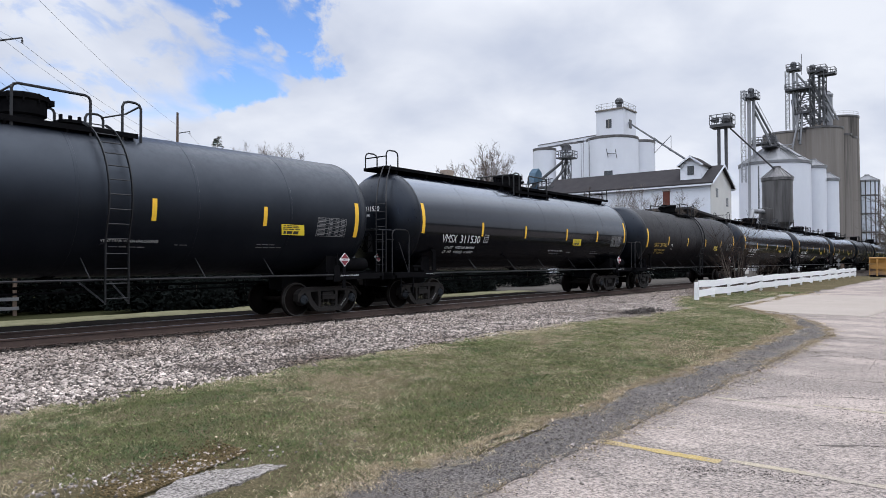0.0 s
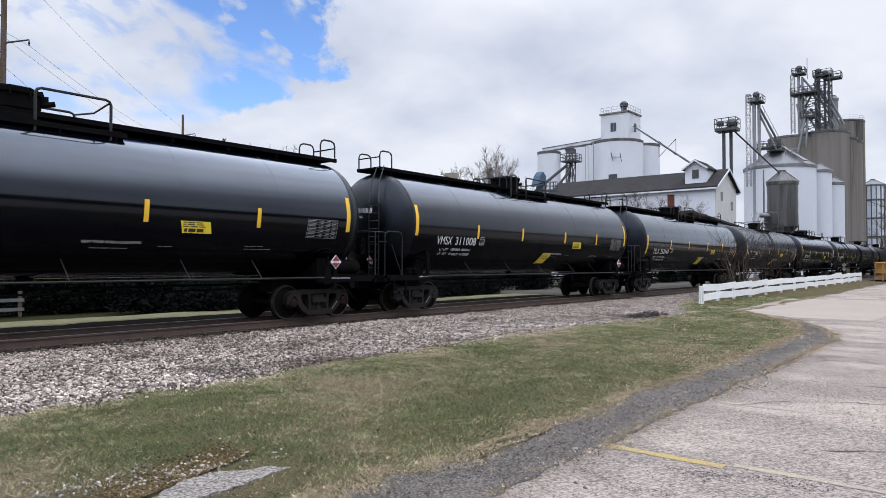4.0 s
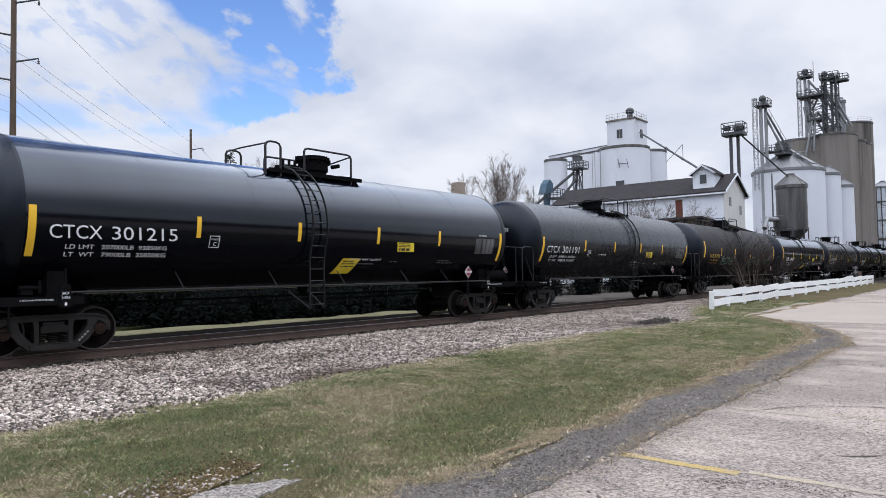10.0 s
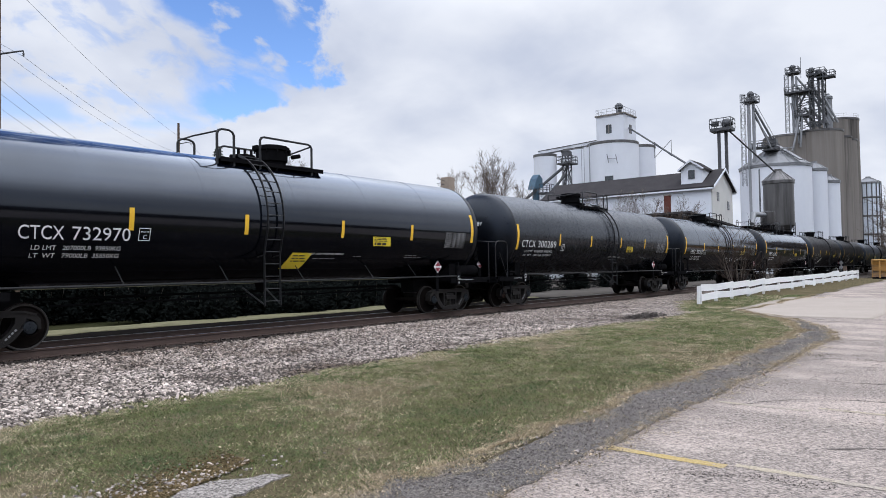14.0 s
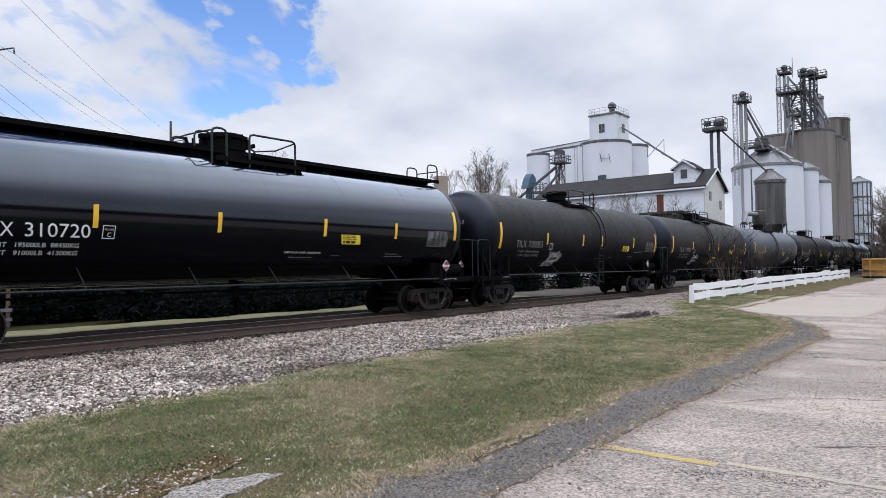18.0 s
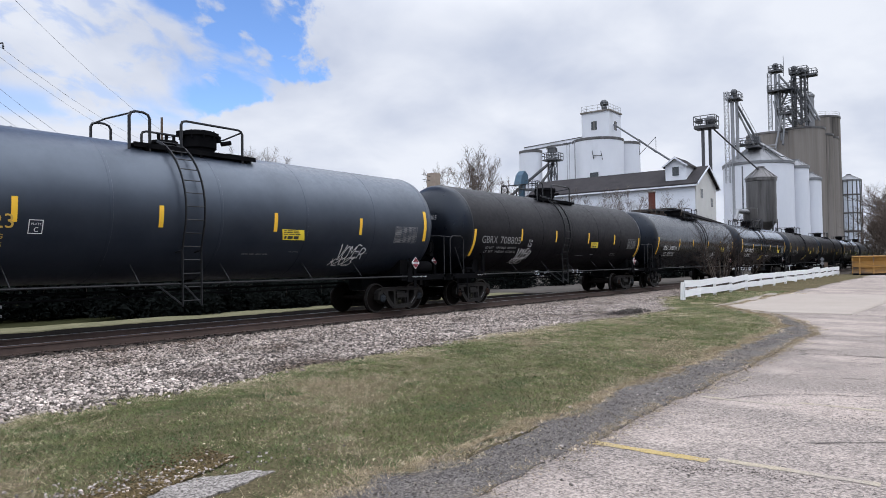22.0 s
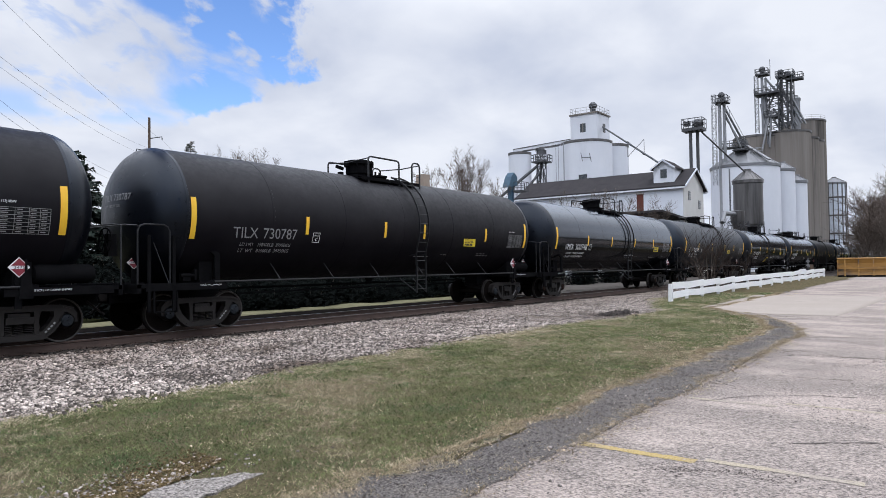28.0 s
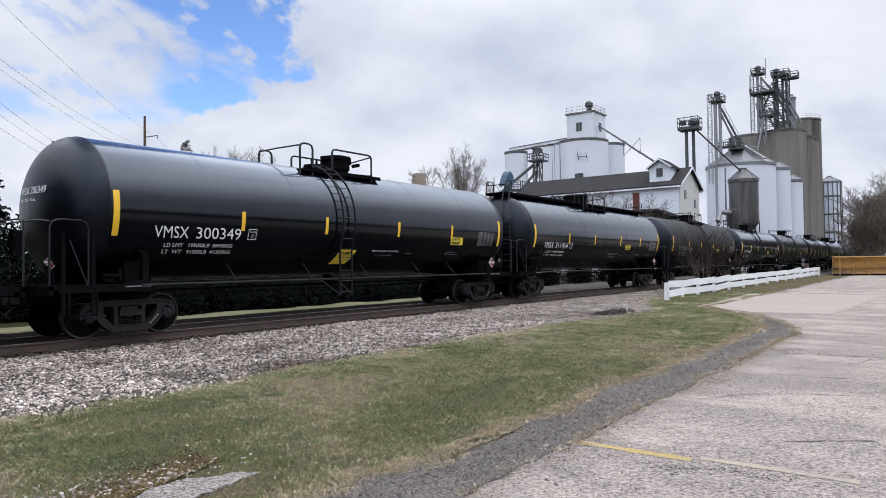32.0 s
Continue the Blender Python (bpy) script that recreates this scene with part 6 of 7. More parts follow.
def build_car(k):
    rng = random.Random(100 + k)
    style, paint, mark, ink = CARS.get(k, (rng.choice(["plain", "plain", "board"]), rng.choice(["black_gloss", "black_matte", "black_satin"]), "", "white_mark"))
    words = PAINT_WORDS[paint]
    car = new("tank_car")
    tagged(car, words + (" tank car with a full-length top running board" if style == "board" else " railway tank car with central ladder and platform"), "tank car", "train of tank cars")
    if k == 5:
        car["label"] = "dull black tank car scrawled with green graffiti"
    if k in (10, 11, 13):
        car["label"] = "dull black tank car with a white graffiti scrawl"
    F = M["frame_black"]
    body = M[paint]
    part("tank", shared("tank_" + paint, make_tank, body, True), None, car)
    dull = body if paint in ("grey_paint", "charcoal") else M["head_black"]
    for rz in (0, 180):
        part("tank_head", shared("tank_head_" + dull.name, make_head, dull, True), None, car, m=pose(0, 0, 0, 0, 0, rz))
    for s, rz in ((-1, 0), (1, 180)):
        part("stub_sill", shared("stub_sill", make_stub_sill, F), None, car, m=pose(s * 7.5, 0, 0))
        web = s < 0 and not mark.startswith("CTCX")
        part("saddle", shared("saddle" if web else "saddle_plain", lambda: make_saddle(web), F), None, car, m=pose(s * TRUCK, 0, 0))
        part("end_deck", shared("end_deck", make_end_deck, F), None, car, m=pose(s * (HALF - 0.02), 0, 0, 0, 0, rz))
        part("coupler", shared("coupler", make_coupler, M["iron"]), None, car, m=pose(s * 8.15, 0, 0.9, 0, 0, rz))
        part("end_handrail", shared("end_handrail", make_end_rails, M["pipe"]), None, car, m=pose(0, 0, 0, 0, 0, rz))
        part("sill_step", shared("sill_step", make_step, F), None, car, m=pose(0, 0, 0, 0, 0, rz))
    if mark.startswith("VMSX 300") or mark.startswith("TILX 73"):
        for x in (-HALF - 0.85, -HALF - 0.25):
            part("corner_post", shared("corner_post", make_corner_post, F), None, car, m=pose(x, 0, 0))
    if "jack_word" not in PARTS:
        PARTS["jack_word"] = lettering("JACK", 0.055, -0.075, 1.2, M["white_mark"], 0.15, 0, False)
        PARTS["here_word"] = lettering("HERE", 0.055, -0.075, 1.11, M["white_mark"], 0.15, 0, False)
    jack_mesh = shared("jack_plate", lambda: Geo().prism([(-0.13, 0.95), (0.13, 0.95), (0.09, 1.4), (0.03, 1.4), (0.015, 1.72), (-0.015, 1.72), (-0.03, 1.4), (-0.09, 1.4)], -1.53, -1.50), F)
    for x in (-7.0, 7.0) if mark.startswith("CTCX") else (7.0,):
        jack = part("jack_plate", jack_mesh, None, car, m=pose(x, 0, 0))
        if not mark.startswith("CTCX"):
            continue
        part("jack_word", PARTS["jack_word"], None, jack, m=pose(0, -1.534, 0))
        part("here_word", PARTS["here_word"], None, jack, m=pose(0, -1.534, 0))
        part("jack_arrow", shared("jack_arrow", lambda: Geo().prism([(-0.012, 1.05), (0.012, 1.05), (0.012, 1.02), (0.035, 1.02), (0, 0.97), (-0.035, 1.02), (-0.012, 1.02)], -1.536, -1.532), M["white_mark"]), None, jack)
    pipe_up = {"CTCX": 0.11, "TILX": 0.05}.get(mark[:4], 0.0)
    part("side_pipe", shared("side_pipe", make_side_pipe, M["pipe"]), None, car, m=pose(0, 0, pipe_up))
    for x in (-4.99, -3.06, -1.12, 1.1, 2.9, 4.9) if mark.startswith("TILX") else (-4.5, -1.97, 0.32, 2.92, 4.86):
        part("pipe_strut", shared("pipe_strut", make_strut, M["pipe"]), None, car, m=pose(x, 0, pipe_up))
    part("bottom_outlet", shared("bottom_outlet", make_outlet, F, True), None, car)
    part("brake_rigging", shared("brake_rigging", make_brake_rig, F), None, car)
    part("air_reservoir", shared("air_reservoir", make_reservoir, F, True), None, car, m=pose(7.85, -1.12, 1.42))
    part("brake_valve", shared("brake_valve", make_valve_box, F), None, car, m=pose(-7.55, -1.2, 1.36))
    hw = part("handwheel", shared("handwheel", make_handwheel, F), None, car, m=pose(8.95, -0.65, 2.15))
    for i in range(3):
        part("spoke", shared("spoke", lambda: Geo().rod((0, -0.28, 0), (0, 0.28, 0), 0.012, 5), F), None, hw, m=pose(0, 0, 0, 60 * i, 0, 0))
    part("brake_gear_box", shared("brake_gear_box", lambda: Geo().box((0.12, 0, -0.1), (0.2, 0.2, 0.5), taper=0.9), F), None, car, m=pose(8.95, -0.65, 2.15))
    turned = k in TURNED
    rz = 180 if turned else 0
    way = -1 if turned else 1
    plain = style == "plain"
    top = pose(way * (0.42 if plain else -0.3), 0, -0.06 if plain else 0.02, 0, 0, rz)
    kind_ = "" if plain else "wide_"
    part("manway", shared(kind_ + "manway", lambda: make_manway(0.44 if plain else 0.56), F, True), None, car, m=top)
    part("manway_bolts", shared(kind_ + "manway_bolts", lambda: make_bolts(0.47 if plain else 0.59), F), None, car, m=top)["kind"] = "stuff"
    reach = 0.5 if plain else 0.62
    part("lid_lug", shared("lid_lug", lambda: Geo().box((0, 0, 4.98), (0.16, 0.2, 0.12)), F), None, car, m=top @ pose(-reach, 0, 0))
    part("hinge_lug", shared("hinge_lug", lambda: Geo().box((0, -0.05, 4.95), (0.14, 0.16, 0.16)), F), None, car, m=top @ pose(reach, 0, 0))
    part("relief_valve", shared("relief_valve", make_relief, F), None, car, m=top)
    part("vent_valve", shared("vent_valve", make_vent, F), None, car, m=top)
    part("hinge_arm", shared("hinge_arm", lambda: Geo().rod((0.5, -0.25, 4.8), (0.75, -0.3, 4.86), 0.06, 8), F), None, car, m=top)
    wide = 1.1 if not plain or turned else 1.27
    shift = 0.0 if plain else 0.4
    for s in (-1, 1):
        flip = Matrix.Diagonal((way * wide, -s, 1, 1))
        part("grating", shared("grating", make_grating, F), None, car, m=pose(shift, 0, 0) @ flip @ pose(0.12, -0.78, 0))
        part("short_hoop", shared("short_hoop", make_short_hoop, M["pipe"]), None, car, m=pose(shift, 0, 0) @ flip)
        part("long_hoop", shared("long_hoop", make_long_hoop, M["pipe"]), None, car, m=pose(shift, 0, 0) @ flip)
    part("end_walk", shared("end_walk", make_end_walk, F), None, car, m=pose(shift + way * 0.22, 0, 0, 0, 0, rz))
    part("cross_rail", shared("cross_rail", make_cross_rails, M["pipe"]), None, car, m=pose(shift - way * 1.5 * (wide - 1), 0, 0, 0, 0, rz))
    part("cross_rail", shared("low_cross_rail", make_low_cross_rail, M["pipe"]), None, car, m=pose(shift + way * 0.86 * (wide - 1), 0, 0, 0, 0, rz))
    if style == "plain":
        part("ladder", shared("ladder_turned" if turned else "ladder", lambda: make_ladder(0.8 if turned else -0.8), M["pipe"]), None, car)
    else:
        part("running_board", shared("running_board", make_running_board, F), None, car)
        for sx in (-1, 1):
            for y in (-0.48, 0.48):
                part("end_hoop", shared("end_hoop", lambda: arch(Geo(), (-0.275, 0, 4.6), (0.275, 0, 4.6), 5.15, 0.026), M["pipe"]), None, car, m=pose(sx * 7.875, y, 0))
            part("end_bar", shared("end_bar", lambda: Geo().rod((0, -0.48, 4.95), (0, 0.48, 4.95), 0.02), F), None, car, m=pose(sx * 8.15, 0, 0))
        for y in (-0.55, 0.55):
            part("grab_hoop", shared("grab_hoop", lambda: arch(Geo(), (-0.25, 0, 4.6), (0.25, 0, 4.6), 5.0, 0.024), M["pipe"]), None, car, m=pose(-1.25, y, 0))
        part("end_ladder", shared("end_ladder", make_end_ladder, M["pipe"]), None, car)
    # reflective strips
    up, half = STRIP_UP.get(k, 0.0), 7.64
    long = shared("long_strip_%g" % up, lambda: decal(Geo(), -0.07, 0.07, 2.2 + up, 3.17 + up), M["yellow"])
    short = shared("short_strip", lambda: decal(Geo(), -0.055, 0.055, 2.4, 2.88), M["yellow"])
    for x in (-half, half):
        part("reflective_strip", long, None, car, m=pose(x, 0, 0))
    for x in STRIPS.get(k, (-4.4, -1.55, 1.6, 4.5) if style == "plain" else (-4.38, -1.5, 1.8, 4.67)):
        part("reflective_strip", short, None, car, m=pose(x, 0, 0))
    # writing
    paint_ink = M[ink]
    if mark:
        a, b = mark.split()
        x0, x1, foot = MARK_OF.get(k, MARKS[a])
        w = x1 - x0
        tall = 0.215 if a == "NATX" else 0.265
        part("reporting_mark", lettering(a, tall, x0, foot, paint_ink, w * 0.385, -0.1), None, car)
        part("car_number", lettering(b, tall, x0 + w * 0.45, foot, paint_ink, w * 0.55, -0.1), None, car)
        for i, (word, value) in enumerate(zip(("LD LMT", "LT  WT"), WEIGHTS[a])):
            part("load_limit" if i == 0 else "light_weight", lettering(word + "   " + value, 0.085, x0 + w * 0.12, foot - 0.2 - 0.15 * i, paint_ink, w * 0.8, 0.0), None, car)["kind"] = "stuff"
        part("head_mark", head_lettering(mark, 0.16, 0.55, 3.12, paint_ink, 1.15), None, car)
        part("head_capacity", head_lettering("CAPY 30000 US GAL", 0.07, 0.5, 2.96, paint_ink, 0.75), None, car)
    box = part("plate_panel", shared("plate_panel", lambda: decal(decal(decal(decal(Geo(), -4.22, -3.96, 2.445, 2.46), -4.22, -3.96, 2.19, 2.205), -4.22, -4.205, 2.19, 2.46), -3.975, -3.96, 2.19, 2.46), paint_ink), None, car, m=pose(0.42 if k == 13 else 0.3 if k in (1, 3, 4) or mark.startswith("TILX 73") else 0.0, 0, 0))
    if "plate_letter" not in PARTS:
        PARTS["plate_letter"] = lettering("C", 0.09, -4.125, 2.23, M["white_mark"])
        PARTS["plate_word"] = lettering("PLATE", 0.04, -4.18, 2.36, M["white_mark"], 0.18)
    part("plate_letter", PARTS["plate_letter"], None, box)
    part("plate_word", PARTS["plate_word"], None, box)
    if "vent_note" not in PARTS:
        PARTS["vent_note"] = lettering("VENT TANK WHEN UNLOADING", 0.055, 0.55, 1.93, M["white_mark"], 1.25)
    if paint not in ("black_matte", "grey_paint"):
        part("vent_note", PARTS["vent_note"], None, car)["kind"] = "stuff"
    if k == 10:
        part("rating_mark", lettering("AAR ST-470", 0.10, 5.0, 2.12, M["grey_mark"], 0.95, 0.15), None, car)["kind"] = "stuff"
    if k == 4:
        part("load_note", lettering("50% EMPTY LOAD", 0.05, 3.55, 1.86, M["white_mark"], 0.5), None, car)["kind"] = "stuff"
        part("lining_mark", lettering("0.5 IN CERAMIC FIBER", 0.045, -2.9, 2.25, M["white_mark"], 0.75), None, car)
    def table():
        g = Geo()
        for i in range(8):
            decal(g, 6.2, 7.25, 2.2 + i * 0.07, 2.209 + i * 0.07, n=1)
        for x in (6.2, 6.6, 6.85, 7.05, 7.238):
            decal(g, x, x + 0.009, 2.2, 2.7)
        for i in range(7):
            for x in (6.24, 6.64, 6.88, 7.08):
                decal(g, x, x + (0.25 if x < 6.5 else 0.10), 2.232 + i * 0.07, 2.250 + i * 0.07, n=1)
        return g
    part("test_table", shared("test_table_" + ink, table, M["grey_mark"]), None, car, m=pose(0.15 if mark.startswith("TILX") else 0, 0, 0))
    if k in (3, 16, 17):
        part("tank_class", lettering("DOT 117R100W" if k == 3 else "DOT 117J100W", 0.05, 6.35, 2.78, M["white_mark"], 0.42), None, car)
    px = PANEL.get(k, 2.5)
    panel = None if k == 5 else part("warning_panel", shared("warning_panel", lambda: decal(Geo(), 0, 0.74, 2.20, 2.47, 0.075, 0.009), M["yellow_sign"]), None, car, m=pose(px, 0, 0))
    if panel:
        part("panel_writing", shared("panel_writing", lambda: bars(bars(Geo(), 0.07, 2.45, 3, 0.62, 0.022, 0.045, 0.016), 0.11, 2.305, 1, 0.6, 0.075, 0.05, 0.016), M["ink"]), None, panel)["kind"] = "stuff"
    if k in LEAF:
        lx = LEAF[k]
        leaf = part("slanted_sign", shared("slanted_sign", lambda: decal(Geo(), 0.05, 0.72, 1.56, 1.98, -0.2, 0.009), M["yellow_sign"]), None, car, "yellow slanting vinyl sign", m=pose(lx, 0, 0))
        part("sign_writing", shared("sign_writing", lambda: bars(Geo(), 0.08, 1.92, 3, 0.5, 0.03, 0.07, 0.016), M["ink"]), None, leaf)
    tiny = part("small_writing", shared("small_writing_" + ink, lambda: bars(bars(bars(Geo(), 0.75, 1.84, 1, 1.0, 0.016, 0.1), 4.4, 1.95, 2, 0.8, 0.015, 0.07), 2.2, 1.9, 1, 0.5, 0.012, 0.055), M["grey_mark"]), None, car)
    tiny["kind"] = "stuff"
    if "deck_writing" not in PARTS:
        PARTS["deck_writing"] = lettering("2 INCH HF COMP SHOES", 0.05, 0, 0, M["white_mark"], 0.95, 0, False)
    for x, size in ((-7.8 if mark.startswith("CTCX") else -7.38, 0.62), (7.1, 0.8)):
        part("deck_writing", PARTS["deck_writing"], None, car, m=pose(x, -1.496, 1.09) @ Matrix.Scale(size, 4))["kind"] = "stuff"
    # hazard placards, front and rear
    for x, y, z, rz, size in ((-HALF - 0.59, -0.35, 1.66, -20, 0.85), ({"CTCX": 5.9, "TILX": 6.88}.get(mark[:4], 7.3), -1.5, 1.56, 0, 1.05)):
        p = part("placard", shared("placard", lambda: Geo().prism([(-0.185, 0), (0, -0.185), (0.185, 0), (0, 0.185)], -0.01, 0.01), M["white_mark"]), None, car, "diamond hazard placard", m=pose(x, y, z, 0, 0, rz) @ Matrix.Scale(size, 4))
        for s, nm in ((1, "placard_top"), (-1, "placard_foot")):
            part(nm, shared(nm, lambda: Geo().prism([(-0.137, s * 0.03), (0.137, s * 0.03), (0, s * 0.166)], -0.016, -0.011), M["red_mark"]), None, p)
        if "placard_number" not in PARTS:
            PARTS["placard_number"] = lettering("3475", 0.05, -0.09, -0.025, M["ink"], 0.18, 0, False)
        part("placard_number", PARTS["placard_number"], None, p, m=pose(0, -0.014, 0))["kind"] = "stuff"
        part("placard_post", shared("placard_post", lambda: Geo().box((0, 0.03, -0.3), (0.12, 0.03, 0.7)), F), None, car, m=pose(x, y, z - 0.15, 0, 0, rz))
    return car, build_truck(car, -TRUCK) + build_truck(car, TRUCK)


# pen strokes of the spray-can letters: column and row on a grid three wide, five high
STROKES = {"V": "04 05 10 24 25", "O": "10 01 03 14 23 21 10", "M": "00 04 12 24 20", "E": "24 04 00 20|02 22", "R": "00 04 14 23 12 02|12 20", "S": "24 14 03 12 21 10 00", "C": "24 14 03 01 10 20",
           "A": "00 14 20|02 22", "P": "00 04 14 23 12 02", "D": "00 04 14 22 10 00", "Y": "04 12 24|12 10", "N": "00 04 20 24", "K": "00 04|24 02 20", "2": "03 14 23 00 20", "0": "10 01 03 14 23 21 10",
           "3": "04 24 12 21 10 00", "*": "00 24|04 20|02 22", "I": "10 14"}


def tag(car, text, x, z, w, h, mat, seed, th=0.012, lean=0.2):
    """Spray-can letters on the flank, one part a letter."""
    rng = random.Random(seed)
    for n, ch in enumerate(text):
        if ch == " ":
            continue
        g = Geo()
        k, dz = rng.uniform(0.85, 1.2), rng.uniform(-0.06, 0.06) * h
        for stroke in STROKES[ch].split("|"):
            pts = []
            for q in stroke.split():
                u, v = int(q[0]) / 2 + rng.uniform(-0.09, 0.09), int(q[1]) / 4 + rng.uniform(-0.06, 0.06)
                pts.append((x + n * w + u * w * 0.86 + lean * v * h, z + dz + v * h * k))
            path = []
            for a in range(len(pts) - 1):
                p0, p1, p2, p3 = pts[max(a - 1, 0)], pts[a], pts[a + 1], pts[min(a + 2, len(pts) - 1)]
                for s in range(5):
                    t = s / 5
                    path.append(tuple(0.5 * (2 * p1[i] + (p2[i] - p0[i]) * t + (2 * p0[i] - 5 * p1[i] + 4 * p2[i] - p3[i]) * t * t + (3 * p1[i] - p0[i] - 3 * p2[i] + p3[i]) * t ** 3) for i in (0, 1)))
            path.append(pts[-1])
            vs = []
            for i, a in enumerate(path):
                b, c = path[max(i - 1, 0)], path[min(i + 1, len(path) - 1)]
                d = Vector((c[0] - b[0], c[1] - b[1]))
                d = d.normalized() if d.length > 1e-5 else Vector((1, 0))
                r = th * rng.uniform(0.85, 1.15)
                vs += [on_tank(a[0] - d.y * r, a[1] + d.x * r, 0.012), on_tank(a[0] + d.y * r, a[1] - d.x * r, 0.012)]
            g.add(vs, [(2 * i, 2 * i + 1, 2 * i + 3, 2 * i + 2) for i in range(len(path) - 1)])
        part("graffiti_letter", g, mat, car)


def double_tag(car, x, seed):
    """A two-row white tag."""
    tag(car, "VOMER", x, 1.72, 0.21, 0.32, M["white_mark"], seed, 0.016, 0.2)
    tag(car, "*2023", x - 0.12, 1.53, 0.18, 0.19, M["white_mark"], seed + 1, 0.014, 0.2)


TRAIN = []


def build_train():
    PARTS["cap_blue"] = make_cap().mesh("bearing_cap", M["cap"], True)
    PARTS["cap_rusty"] = make_cap().mesh("bearing_cap", M["cap_rust"], True)
    for k in range(-5, LAST_CAR + 1):
        car, wheels = build_car(k)
        TRAIN.append((k, car, wheels))
        if k == 5:
            tag(car, "EONE", -4.2, 1.9, 0.62, 0.38, M["green_mark"], 3, 0.034)
            tag(car, "SADES", 1.1, 1.9, 0.40, 0.40, M["green_mark"], 4, 0.032)
            tag(car, "YERD NYNK", 3.3, 1.88, 0.33, 0.38, M["green_mark"], 5, 0.022, 0.3)
        if k in (10, 11, 13):
            double_tag(car, -3.75 if k < 13 else -4.49, 8)
        if k in (12, 14):
            double_tag(car, 2.75 if k == 14 else 4.0, 8)
        if k == 8:
            tag(car, "RAMEN", 1.3, 1.66, 0.18, 0.26, M["white_mark"], 21, 0.014, 0.4)
            tag(car, "SCAPE", 2.75, 1.75, 0.28, 0.24, M["white_mark"], 22, 0.011, 0.3)


build_train()


# ---- trees and shrubs ----
def grow(g_limb, g_twig, rng, a, d, length, r, level, top, droop=0.0, kids=4, bend=0.35):
    """One branch and, from it, its side branches."""
    n = 3 if level < 2 else 2
    p, dirn = Vector(a), Vector(d).normalized()
    pts = [p.copy()]
    for i in range(n):
        dirn = (dirn + Vector((rng.uniform(-1, 1), rng.uniform(-1, 1), rng.uniform(-0.5, 0.8) - droop)) * bend * 0.5).normalized()
        p = p + dirn * length / n
        pts.append(p.copy())
    g = g_limb if level < 2 else g_twig
    for i in range(n):
        r0, r1 = r * (1 - 0.55 * i / n), r * (1 - 0.55 * (i + 1) / n)
        g.rod(pts[i], pts[i + 1], r0, (8, 6, 4, 3, 3)[level], r1)
    if level >= top:
        return
    for j in range(kids + (2 if level == 0 else 0)):
        t = rng.uniform(0.35 if level == 0 else 0.2, 1.0)
        i = min(n - 1, int(t * n))
        q = pts[i].lerp(pts[i + 1], t * n - i)
        side = Vector((rng.uniform(-1, 1), rng.uniform(-1, 1), rng.uniform(-0.15, 0.7)))
        nd = (dirn * 0.75 + side.normalized() * 0.85).normalized()
        grow(g_limb, g_twig, rng, q, nd, length * rng.uniform(0.5, 0.72), r * (0.56 if level else 0.45), level + 1, top, droop, kids, bend)


def bare_tree(name, at, height, label, seed, top=4, kids=5, group="", spread=1.0, rmin=0.010, category="tree"):
    rng = random.Random(seed)
    limb, twig = Geo(), Geo()
    th = height * 0.40
    grow(limb, twig, rng, (0, 0, -0.2), (0.04, 0.02, 1), th, height * 0.011, 0, top, 0.0, kids)
    grow(limb, twig, rng, (0.03, 0, th * 0.85), (rng.uniform(-0.3, 0.3), rng.uniform(-0.3, 0.3), 1), height * 0.34, height * 0.006, 1, top, 0.0, kids)
    t = thing(name, at, label, category, group)
    k = max(v[2] for v in limb.v + twig.v)
    s = height / k
    for g in (limb, twig):
        g.v = [(x * s * spread, y * s * spread, z * s) for x, y, z in g.v]
    part("trunk", limb.mesh("trunk", M["bark"], True, False), None, t)
    part("crown", twig.mesh("crown", M["twig"], False, False), None, t, "bare leafless twigs")
    return t


